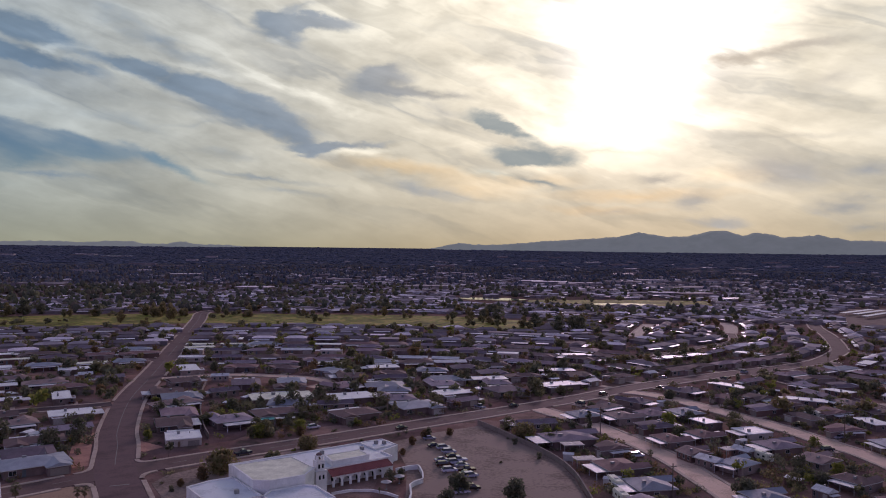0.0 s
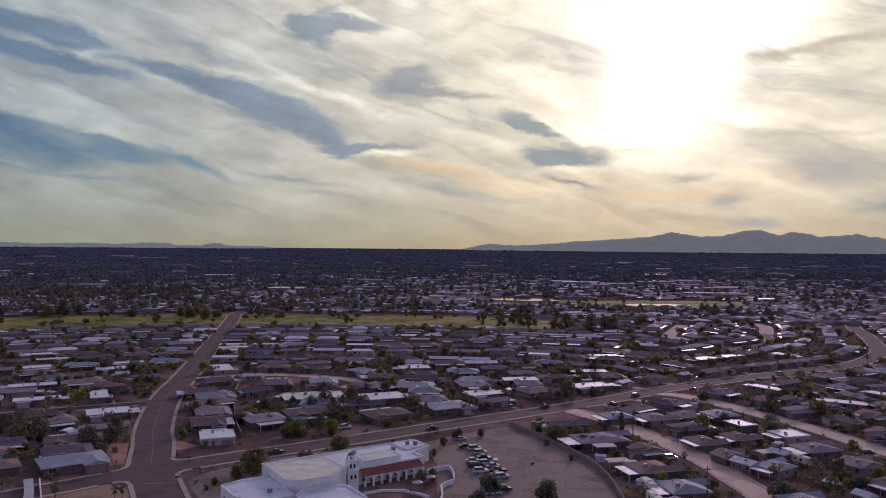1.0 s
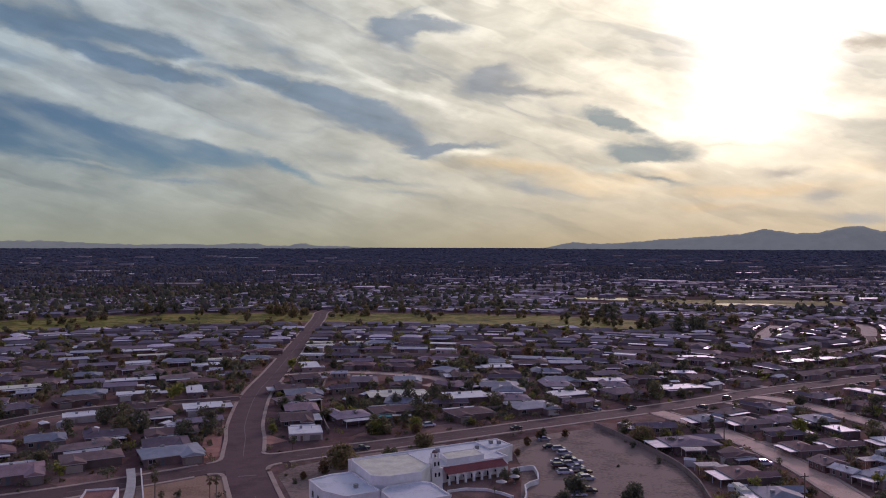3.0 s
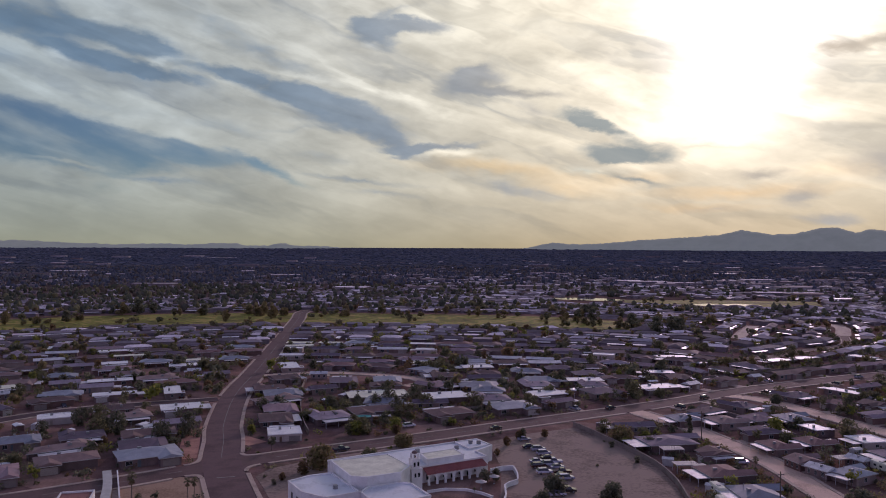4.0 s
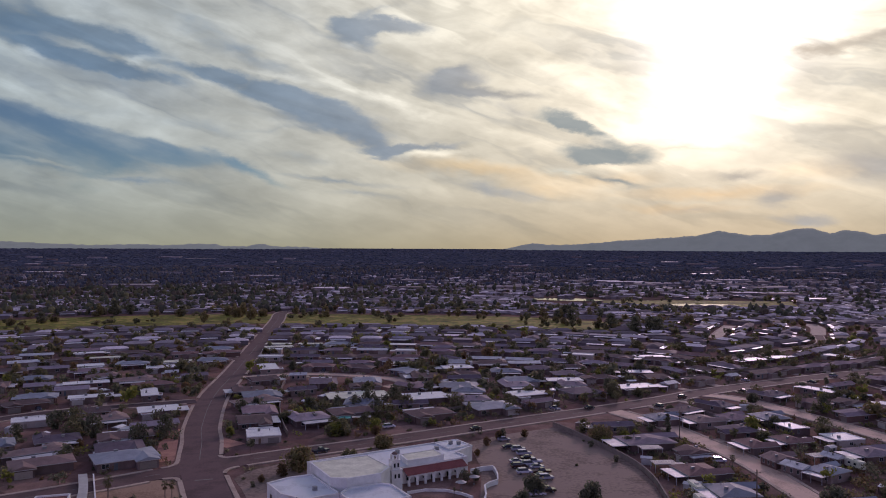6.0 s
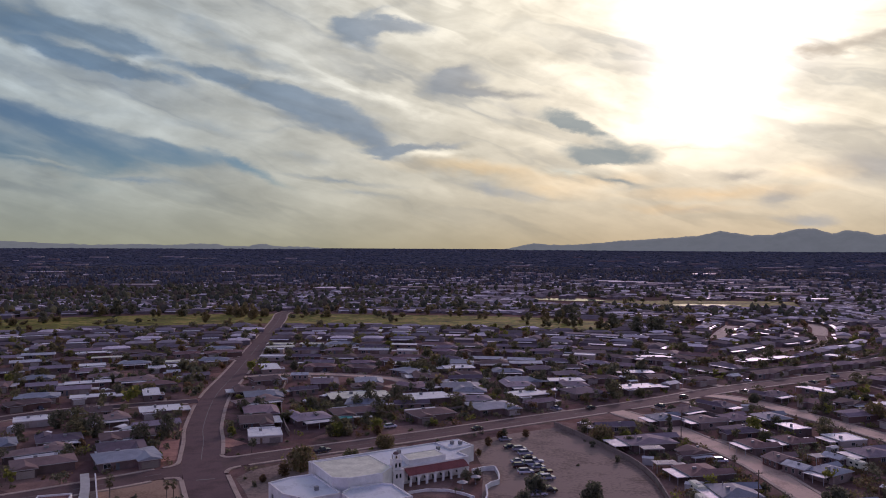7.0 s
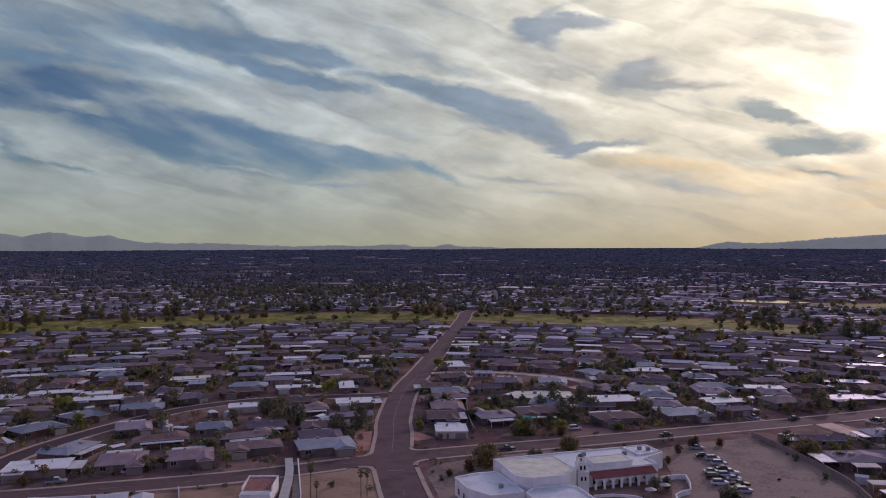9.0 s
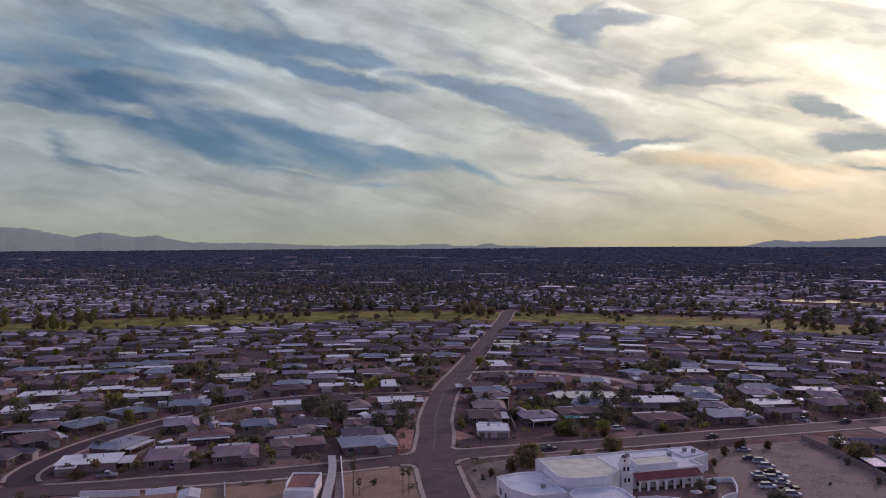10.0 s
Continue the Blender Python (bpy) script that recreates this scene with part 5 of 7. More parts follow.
# ---------------------------------------------------------------- church with arcade and bell tower
def church():
    ob = thing("church", "white stucco mission-style church with arcade, bell tower and flat roofs", "church", at=(*CHURCH_AT, 0.02), turn=CHURCH_TURN)

    def block(name, pts, h, lip=0.45, label="", roof=SHADE_TINT_ROOF):
        bm = bmesh.new()
        prism(bm, pts, 0, h)
        wall = part(name, bm, WHITE_WALL, ob, label)
        c = Vector((sum(p[0] for p in pts) / len(pts), sum(p[1] for p in pts) / len(pts)))
        bm = bmesh.new()
        n = len(pts)
        for i in range(n):
            a, b = Vector(pts[i]), Vector(pts[(i + 1) % n])
            d = (b - a).normalized()
            q = Vector((-d.y, d.x)) * 0.35
            o = Vector((d.y, -d.x)) * 0.08
            prism(bm, [tuple(a + o - d * 0.08), tuple(b + o + d * 0.08), tuple(b + q), tuple(a + q)], h, h + lip)
        part("parapet", bm, WHITE_WALL, wall)
        bm = bmesh.new()
        prism(bm, [tuple(c + (Vector(p) - c) * 0.97) for p in pts], h, h + 0.1)
        part("roof_deck", bm, roof, wall)
        return wall

    block("hall", [(0.5, 2.8), (25.5, 2.8), (25.5, 9), (33.5, 12.5), (33.5, 21.5), (-16.5, 21.3), (-16.5, 13.5), (0.5, 13.5)], 4.3, label="long flat-roofed hall")
    block("nave", [(-19.8, -2.8), (-16.4, -5.6), (-7, -6.0), (-2.2, -1.8), (-2.4, 11.4), (-19, 13.0)], 6.7, 0.25, "taller nave with angled corners", CREAM_ROOF)
    block("west_wing", [(-32.5, 8.2), (-32.5, -2), (-29, -8.8), (-19.9, -8.8), (-19.9, 9.6), (-26, 10)], 4.3, label="low wing")
    block("front_wing", [(-20.5, -20), (-6, -20), (-5.6, -9), (-8, -6.3), (-16.4, -6.0), (-19.8, -8.9)], 4.3, label="low front wing")
    block("roof_room", [(6.2, 4.0), (18.2, 4.0), (18.8, 10.8), (7.5, 10.8)], 5.7, 0.25, "raised roof room", CREAM_ROOF)
    block("end_room", [(25, 12), (33, 13.5), (33, 21), (25, 21)], 4.6, 0.3, "end room")
    # arcade: piers, arches, tiled lean-to roof
    bm = bmesh.new()
    n, pitch, x0 = 7, 2.62, 4.6
    box(bm, x0 - 0.35, x0 + n * pitch + 0.35, 0.0, 0.4, 2.55, 3.0)
    for k in range(n + 1):
        x = x0 + k * pitch
        box(bm, x - 0.33, x + 0.33, 0.0, 0.4, 0.0, 1.55)
        steps = 7
        for s in (-1, 1):
            if (k == 0 and s < 0) or (k == n and s > 0):
                continue
            for j in range(steps):
                t0, t1 = j / steps * math.pi / 2, (j + 1) / steps * math.pi / 2
                r = pitch / 2 - 0.33
                xa, za = x + s * (0.33 + r * (1 - math.cos(t0))), 1.55 + 0.95 * math.sin(t0)
                xb, zb = x + s * (0.33 + r * (1 - math.cos(t1))), 1.55 + 0.95 * math.sin(t1)
                q = [(x, za), (xa, za), (xb, zb), (x, zb)]
                lo = [bm.verts.new((a, 0.0, b)) for a, b in q]
                hi = [bm.verts.new((a, 0.4, b)) for a, b in q]
                bm.faces.new(lo)
                bm.faces.new(hi[::-1])
                for i in range(4):
                    bm.faces.new((lo[i], hi[i], hi[(i + 1) % 4], lo[(i + 1) % 4]))
    bmesh.ops.recalc_face_normals(bm, faces=bm.faces)
    part("arcade", bm, WHITE_WALL, ob, "row of white round arches")
    bm = bmesh.new()
    length, rows = n * pitch + 1.4, 44
    for k in range(rows):
        xa = x0 - 0.7 + length * k / rows
        xb, xm = xa + length / rows, xa + length / rows / 2
        lo = [bm.verts.new(p) for p in ((xa, -0.45, 2.98), (xm, -0.45, 3.12), (xb, -0.45, 2.98))]
        hi = [bm.verts.new(p) for p in ((xa, 2.78, 4.2), (xm, 2.78, 4.34), (xb, 2.78, 4.2))]
        bm.faces.new((lo[0], lo[1], hi[1], hi[0]))
        bm.faces.new((lo[1], lo[2], hi[2], hi[1]))
    bmesh.ops.remove_doubles(bm, verts=bm.verts, dist=0.001)
    part("tiled_roof", bm, RED_TILE, ob, "dark red clay-tile lean-to roof")
    for k in range(n):
        x = x0 + (k + 0.5) * pitch
        bm = bmesh.new()
        box(bm, x - 0.7, x + 0.7, 2.72, 2.797, 0.1 if k % 2 else 0.8, 2.3)
        part("arcade_window" if k % 2 == 0 else "arcade_door", bm, GLASS, ob, "dark glazed opening under the arcade")
    # tower
    bm = bmesh.new()
    box(bm, -1.6, 1.6, -1.6, 1.6, 0, 5.4)
    box(bm, -1.72, 1.72, -1.72, 1.72, 5.4, 5.6)
    box(bm, -1.15, 1.15, -1.15, 1.15, 5.6, 8.0)
    box(bm, -1.26, 1.26, -1.26, 1.26, 8.0, 8.16)
    for sx in (-1, 1):
        for sy in (-1, 1):
            box(bm, sx * 0.68 - 0.17, sx * 0.68 + 0.17, sy * 0.68 - 0.17, sy * 0.68 + 0.17, 8.16, 9.3)
    box(bm, -0.92, 0.92, -0.92, 0.92, 9.3, 9.5)
    tower = part("bell_tower", bm, WHITE_WALL, ob, "white square bell tower with open belfry")
    bm = bmesh.new()
    tube(bm, [(0, 0, 9.5), (0, 0, 9.72), (0, 0, 9.95), (0, 0, 10.12), (0, 0, 10.2)], [0.8, 0.76, 0.56, 0.3, 0.05], 14)
    part("dome", bm, SHINGLE_BROWN, tower, "small dark dome", True)
    bm = bmesh.new()
    tube(bm, [(0, 0, 8.4), (0, 0, 8.5), (0, 0, 8.8), (0, 0, 9.05), (0, 0, 9.31)], [0.5, 0.42, 0.3, 0.2, 0.06], 12)
    part("bell", bm, BARK, tower, "dark bronze bell", True)
    for z, q in ((3.4, 1.6), (6.2, 1.15)):
        for x in (-0.55, 0.55):
            bm = bmesh.new()
            box(bm, x - 0.26, x + 0.26, -q - 0.06, -q + 0.01, z, z + 1.1)
            part("tower_window", bm, GLASS, tower, "narrow dark opening")
    # windows in the low walls
    for x, y, face in ((-32.5, 5, 3), (-32.5, 1, 3), (-27, -8.8, 0), (-23.5, -8.8, 0), (-17, -20, 0), (-13, -20, 0), (-9, -20, 0), (33.5, 16, 1), (33.5, 19, 1), (-12, 21.3, 2), (0, 21.4, 2), (14, 21.4, 2)):
        nx, ny = ((0, -0.003), (0.003, 0), (0, 0.003), (-0.003, 0))[face]
        window(ob, x + nx, y + ny, 1.8, 1.2, 1.5, face)
    # plant on the roofs
    for x, y, z in ((28.5, 17, 4.7), (30.5, 15.5, 4.7), (22, 14.5, 4.4), (-24, -3, 4.4), (10, 17, 4.4)):
        ac_unit(ob, x, y, z, 1.0)
    return ob


church()


def tiled_cottage():
    ob = thing("tiled_building", "small white building with dark red tiled roof behind white parapets", "building", at=(-110.2, 171.6, 0.02), turn=22)
    bm = bmesh.new()
    box(bm, -3.9, 3.9, -7, 5.5, 0, 3.2)
    part("wall", bm, WHITE_WALL, ob)
    bm = bmesh.new()
    n = 18
    for k in range(n):
        xa = -3.6 + 7.2 * k / n
        xb, xm = xa + 7.2 / n, xa + 3.6 / n
        lo = [bm.verts.new(p) for p in ((xa, -4, 3.25), (xm, -4, 3.4), (xb, -4, 3.25))]
        hi = [bm.verts.new(p) for p in ((xa, 5.2, 4.0), (xm, 5.2, 4.15), (xb, 5.2, 4.0))]
        bm.faces.new((lo[0], lo[1], hi[1], hi[0]))
        bm.faces.new((lo[1], lo[2], hi[2], hi[1]))
    bmesh.ops.remove_doubles(bm, verts=bm.verts, dist=0.001)
    part("roof", bm, FADED_TILE, ob, "dark red tiled slope")
    bm = bmesh.new()
    box(bm, -3.9, -3.6, -4, 5.5, 3.2, 4.4)
    box(bm, 3.6, 3.9, -4, 5.5, 3.2, 4.4)
    box(bm, -3.9, 3.9, 5.21, 5.5, 3.2, 4.5)
    part("parapet", bm, WHITE_WALL, ob, "white parapet")
    bm = bmesh.new()
    box(bm, -3.6, 3.6, -7, -4.01, 3.2, 3.35)
    part("porch_roof", bm, METAL_ROOF, ob, "pale flat porch roof")


tiled_cottage()

# ---------------------------------------------------------------- cars
def make_car(kind, paint, label):
    ob = thing("car", label, "car", "parked cars")
    L, W = (5.4, 1.95) if kind == "pickup" else ((4.7, 1.9) if kind == "suv" else (4.5, 1.8))
    top = 1.75 if kind != "sedan" else 1.45
    deck = 1.0 if kind != "sedan" else 0.88
    if kind == "pickup":
        side = [(-L / 2, 0.45), (L / 2, 0.45), (L / 2, 0.85), (L / 2 - 0.1, 1.0), (1.0, 1.08), (-0.7, 1.08), (-0.75, 1.05), (-L / 2, 1.05)]
        cab = [(1.15, 1.06), (0.55, top), (-0.6, top), (-0.8, 1.06)]
    elif kind == "suv":
        side = [(-L / 2, 0.4), (L / 2, 0.4), (L / 2, 0.8), (L / 2 - 0.15, 0.98), (1.1, 1.06), (-L / 2 + 0.1, 1.06), (-L / 2, 0.9)]
        cab = [(1.25, 1.04), (0.55, top), (-L / 2 + 0.5, top), (-L / 2 + 0.15, 1.04)]
    else:
        side = [(-L / 2, 0.35), (L / 2, 0.35), (L / 2, 0.65), (L / 2 - 0.2, 0.82), (1.0, 0.92), (-1.3, 0.94), (-L / 2 + 0.1, 0.9), (-L / 2, 0.7)]
        cab = [(1.2, 0.9), (0.4, top), (-0.9, top), (-1.6, 0.92)]

    def extrude(pts, half, half_top=None):
        bm = bmesh.new()
        zs = [p[1] for p in pts]
        lo, hi = min(zs), max(zs)
        def hw(z):
            return half if half_top is None else half + (half_top - half) * (z - lo) / (hi - lo)
        a = [bm.verts.new((x, -hw(z), z)) for x, z in pts]
        b = [bm.verts.new((x, hw(z), z)) for x, z in pts]
        bm.faces.new(a)
        bm.faces.new(b[::-1])
        for i in range(len(pts)):
            j = (i + 1) % len(pts)
            bm.faces.new((a[i], b[i], b[j], a[j]))
        bmesh.ops.recalc_face_normals(bm, faces=bm.faces)
        bmesh.ops.bevel(bm, geom=[e for e in bm.edges if e.calc_face_angle(0) > 0.3], offset=0.06, segments=2, affect="EDGES")
        return bm

    body = part("body", extrude(side, W / 2), paint, ob)
    part("cabin_glass", extrude(cab, W / 2 - 0.07, W / 2 - 0.25), GLASS, ob, "dark glazed cabin")
    bm = bmesh.new()
    box(bm, cab[2][0] + 0.02, cab[1][0] - 0.02, -W / 2 + 0.24, W / 2 - 0.24, top - 0.03, top + 0.035)
    bmesh.ops.bevel(bm, geom=bm.edges[:], offset=0.03, segments=1, affect="EDGES")
    part("roof", bm, paint, ob)
    if kind == "pickup":
        bm = bmesh.new()
        box(bm, -L / 2 + 0.12, -0.95, -W / 2 + 0.12, W / 2 - 0.12, 1.052, 1.07)
        part("cargo_bed", bm, RUBBER, ob, "dark open cargo bed")
    for sx in (-1, 1):
        for sy in (-1, 1):
            bm = bmesh.new()
            tube(bm, [(sx * L * 0.3, sy * (W / 2 - 0.2), 0.33), (sx * L * 0.3, sy * (W / 2 + 0.02), 0.33)], [0.33, 0.33], 14)
            wheel = part("wheel", bm, RUBBER, ob)
            bm = bmesh.new()
            tube(bm, [(sx * L * 0.3, sy * (W / 2 + 0.02), 0.33), (sx * L * 0.3, sy * (W / 2 + 0.035), 0.33)], [0.2, 0.17], 12)
            part("rim", bm, GALV, wheel, "grey metal rim")
    for sy in (-1, 1):
        for x, mt, nm in ((L / 2, LAMP_CLEAR, "headlight"), (-L / 2, LAMP_RED, "tail_light")):
            bm = bmesh.new()
            box(bm, x - 0.04, x + 0.015, sy * (W / 2 - 0.3) - 0.18, sy * (W / 2 - 0.3) + 0.18, 0.62, 0.76)
            part(nm, bm, mt, ob)
    return ob


CARS = [(make_car(k, p, l), []) for k, p, l in (
    ("suv", CAR_DARK, "dark parked sport utility car"), ("sedan", CAR_PALE, "pale parked saloon car"), ("pickup", CAR_PALE, "pale parked pickup truck"), ("sedan", CAR_DARK, "dark parked saloon car"), ("suv", CAR_PALE, "pale parked sport utility car"), ("pickup", CAR_DARK, "dark parked pickup truck"))]


def put_car(k, x, y, turn, z=0.07):
    ob, used = CARS[k]
    m = pose(x, y, z, 0, 0, turn)
    if used:
        copy_thing(ob, m)
    else:
        ob.matrix_basis = m
    used.append(1)


# two rows in the dirt lot
for k, x, y, turn in ((1, -4.0, 259.2, 14), (3, -2.2, 249.8, 16), (4, 0.8, 247.0, 18), (4, 2.5, 242.2, 20), (3, 3.7, 237.2, 15), (1, 0.2, 233.0, 17), (4, 4.0, 230.3, 19), (2, 5.3, 233.1, 14), (0, 0.9, 227.6, 16), (4, 2.5, 222.1, 18), (1, 6.2, 227.8, 20), (5, 7.5, 222.8, 15), (3, 7.3, 219.3, 17), (4, 8.4, 217.0, 19), (0, 8.4, 205.9, 14), (1, 5.7, 202.8, 16)):
    put_car(k, x, y, turn)
for k, x, y, turn in ((1, 54.5, 253.8, 20), (4, 61.6, 240.6, 15), (1, 90.9, 266, 30), (3, 90.7, 260.3, 40), (4, 97.6, 268.4, 25)):
    put_car(k, x, y, turn, 0.02)
for k, x, y, turn in ((4, -45.6, 273.3, 35), (2, -170.9, 164.7, 30), (1, -159.3, 179.5, 75)):
    put_car(k, x, y, turn, 0.02)
put_car(5, -61.4, 237.6, 37, 0.16)
crng = random.Random(4)
for c, edge, d in DRIVES:
    if c.length < 430 and crng.random() < 0.42:
        n = (c - edge).normalized()
        p = edge + n * 4.6 + d * (3.5 + crng.uniform(-0.4, 0.4))
        put_car(crng.choice((0, 0, 1, 2, 3, 3, 5)), p.x, p.y, math.degrees(math.atan2(n.y, n.x)) + crng.choice((0, 180)), 0.16)
for k, t in ((3, 0.36), (0, 0.47), (4, 0.585)):
    line = ROADS[1][0]
    i = int(t * len(line))
    d = (line[i + 1] - line[i]).normalized()
    p = line[i] + Vector((-d.y, d.x)) * -2.6
    put_car(k, p.x, p.y, math.degrees(math.atan2(d.y, d.x)), 0.155)

def make_camper():
    ob = thing("camper_trailer", "cream box-shaped camper trailer parked in a yard", "trailer", "parked trailers")
    bm = bmesh.new()
    box(bm, -3.6, 3.2, -1.2, 1.2, 0.55, 2.9)
    bmesh.ops.bevel(bm, geom=bm.edges[:], offset=0.22, segments=2, affect="EDGES")
    body = part("body", bm, CREAM_ROOF, ob)
    for sx, sy in ((-1.6, -1), (0.6, -1), (-1.6, 1), (0.6, 1)):
        bm = bmesh.new()
        box(bm, sx - 0.5, sx + 0.5, sy * 1.2 - 0.02, sy * 1.2 + 0.02, 1.6, 2.2)
        part("window", bm, GLASS, ob, "small dark window")
    for sy in (-1, 1):
        bm = bmesh.new()
        tube(bm, [(-0.5, sy * 0.95, 0.36), (-0.5, sy * 1.18, 0.36)], [0.36, 0.36], 14)
        part("wheel", bm, RUBBER, ob)
    bm = bmesh.new()
    tube(bm, [(3.1, 0, 0.6), (4.4, 0, 0.55)], [0.07, 0.06], 8)
    part("tow_bar", bm, GALV, ob)
    bm = bmesh.new()
    tube(bm, [(4.3, 0, 0.0), (4.3, 0, 0.6)], [0.06, 0.06], 8)
    part("jack", bm, GALV, ob)
    bm = bmesh.new()
    box(bm, -1.2, -0.2, -0.5, 0.5, 2.9, 3.15)
    part("roof_cooler", bm, TRIM, ob)
    return ob


camper = make_camper()
camper.matrix_basis = pose(47.6, 209, 0.02, 0, 0, 100)
for x, y, turn in ((46.6, 197.5, 98), (100, 238, 110), (-191, 183, 20), (146, 300, 110)):
    copy_thing(camper, pose(x, y, 0.02, 0, 0, turn))


def make_pole():
    ob = thing("utility_pole", "dark wooden utility pole with a cross-arm", "utility pole", "street poles")
    bm = bmesh.new()
    tube(bm, [(0, 0, 0), (0, 0, 9.6)], [0.19, 0.13], 9)
    part("post", bm, BARK, ob)
    bm = bmesh.new()
    box(bm, -1.15, 1.15, 0.13, 0.25, 8.6, 8.78)
    part("cross_arm", bm, BARK, ob)
    for x in (-1.0, -0.4, 0.4, 1.0):
        bm = bmesh.new()
        tube(bm, [(x, 0.19, 8.78), (x, 0.19, 8.98)], [0.07, 0.05], 8)
        part("insulator", bm, GALV, ob)
    return ob


pole = make_pole()
pole.matrix_basis = pose(60.5, 199.5, 0, 0, 0, 15)
for x, y in ((56.1, 270.1), (140, 228), (138, 262)):
    copy_thing(pole, pose(x, y, 0, 0, 0, 15))

def make_canopy(w, d, label):
    ob = thing("shade_canopy", label, "canopy", "yard canopies")
    bm = bmesh.new()
    slab_hip(bm, -w / 2, w / 2, -d / 2, d / 2, 2.5, 0.7, 0.2, True, 0.08)
    part("cover", bm, [METAL_ROOF, TRIM], ob)
    for sx in (-1, 1):
        for sy in (-1, 1):
            bm = bmesh.new()
            tube(bm, [(sx * w * 0.46, sy * d * 0.46, 0), (sx * w * 0.46, sy * d * 0.46, 2.55)], [0.06, 0.06], 8)
            part("post", bm, GALV, ob)
    return ob


canopy = make_canopy(7, 5, "pale metal shade canopy on thin posts")
canopy.matrix_basis = pose(-141.9, 154.3, 0.06, 0, 0, 40)
for x, y, turn in ((-133.4, 155.0, 127), (-157, 140, 37), (1, 188, 10)):
    copy_thing(canopy, pose(x, y, 0.06, 0, 0, turn))

def make_shade_sheet(w, d, cloth, label):
    """A sagging cloth on four posts."""
    ob = thing("shade_sheet", label, "awning", "yard awnings")
    bm, n = bmesh.new(), 8
    for z in (0.0, 0.03):
        grid = [[bm.verts.new((w * (i / n - 0.5), d * (j / n - 0.5), 2.5 + z - 0.35 * math.sin(math.pi * i / n) * math.sin(math.pi * j / n))) for j in range(n + 1)] for i in range(n + 1)]
        for i in range(n):
            for j in range(n):
                bm.faces.new((grid[i][j], grid[i + 1][j], grid[i + 1][j + 1], grid[i][j + 1]))
    part("cloth", bm, cloth, ob)
    for sx in (-1, 1):
        for sy in (-1, 1):
            bm = bmesh.new()
            tube(bm, [(sx * w * 0.49, sy * d * 0.49, 0), (sx * w * 0.49, sy * d * 0.49, 2.55)], [0.05, 0.05], 8)
            part("post", bm, GALV, ob)
    return ob


make_shade_sheet(5.5, 3.4, TEAL_CLOTH, "sagging teal shade cloth over a patio").matrix_basis = pose(-63.2, 277, 0.03, 0, 0, 14)
make_shade_sheet(7.0, 3.0, TRIM, "long white shade cloth over a patio").matrix_basis = pose(-56.9, 279.2, 0.03, 0, 0, 14)


def make_carport(x0, y0, x1, y1):
    """A long shade roof on a row of posts."""
    a, b = Vector((x0, y0)), Vector((x1, y1))
    n = (b - a).length
    ob = thing("carport", "long pale sheet-metal carport over parking bays", "carport", "car park shades", at=(x0, y0, 0.1), turn=math.degrees(math.atan2(y1 - y0, x1 - x0)))
    bm = bmesh.new()
    box(bm, 0, n, -3.0, 3.0, 2.9, 3.1)
    part("roof", bm, WHITE_ROOF, ob)
    k = int(n / 9)
    for i in range(k + 1):
        bm = bmesh.new()
        tube(bm, [(0.5 + i * (n - 1) / k, 0, 0), (0.5 + i * (n - 1) / k, 0, 2.95)], [0.12, 0.12], 8)
        part("post", bm, GALV, ob)


for ends in ((412, 789, 470, 841), (418, 776, 480, 834), (413, 750, 472, 807)):
    make_carport(*ends)


def make_umbrella():
    ob = thing("patio_umbrella", "pale cloth patio umbrella on a pole", "umbrella", "patio umbrellas")
    bm = bmesh.new()
    tube(bm, [(0, 0, 0), (0, 0, 2.6)], [0.05, 0.04], 8)
    part("pole", bm, GALV, ob)
    bm = bmesh.new()
    rim = [bm.verts.new((1.6 * math.cos(k * math.pi / 4), 1.6 * math.sin(k * math.pi / 4), 2.05)) for k in range(8)]
    top = bm.verts.new((0, 0, 2.6))
    low = [bm.verts.new((1.55 * math.cos(k * math.pi / 4), 1.55 * math.sin(k * math.pi / 4), 2.0)) for k in range(8)]
    under = bm.verts.new((0, 0, 2.53))
    for k in range(8):
        j = (k + 1) % 8
        bm.faces.new((rim[k], rim[j], top))
        bm.faces.new((low[j], low[k], under))
        bm.faces.new((low[k], low[j], rim[j], rim[k]))
    part("canopy", bm, TRIM, ob)
    bm = bmesh.new()
    tube(bm, [(0, 0, 0), (0, 0, 0.1)], [0.35, 0.3], 12)
    part("base", bm, GALV, ob)
    return ob


umbrella = make_umbrella()
umbrella.matrix_basis = pose(-11.4, 210.9, 0.03)
copy_thing(umbrella, pose(-14.6, 205.6, 0.03, 0, 0, 20))


def make_pergola(w, d):
    ob = thing("pergola", "pale slatted patio pergola in a yard", "pergola", "yard pergolas")
    for sx in (-1, 1):
        for sy in (-1, 1):
            bm = bmesh.new()
            box(bm, sx * w * 0.46 - 0.07, sx * w * 0.46 + 0.07, sy * d * 0.44 - 0.07, sy * d * 0.44 + 0.07, 0, 2.3)
            part("post", bm, TRIM, ob)
    for sy in (-1, 1):
        bm = bmesh.new()
        box(bm, -w / 2, w / 2, sy * d * 0.44 - 0.09, sy * d * 0.44 + 0.09, 2.3, 2.5)
        part("beam", bm, TRIM, ob)
    n = int(w / 0.5)
    bm = bmesh.new()
    box(bm, -0.19, 0.19, -d / 2, d / 2, 2.5, 2.62)
    slat = mesh_of(bm, "slat", TRIM)
    for k in range(n):
        o = new("slat", slat)
        o.parent = ob
        o.matrix_basis = pose(-w / 2 + (k + 0.5) * w / n, 0, 0)
    return ob


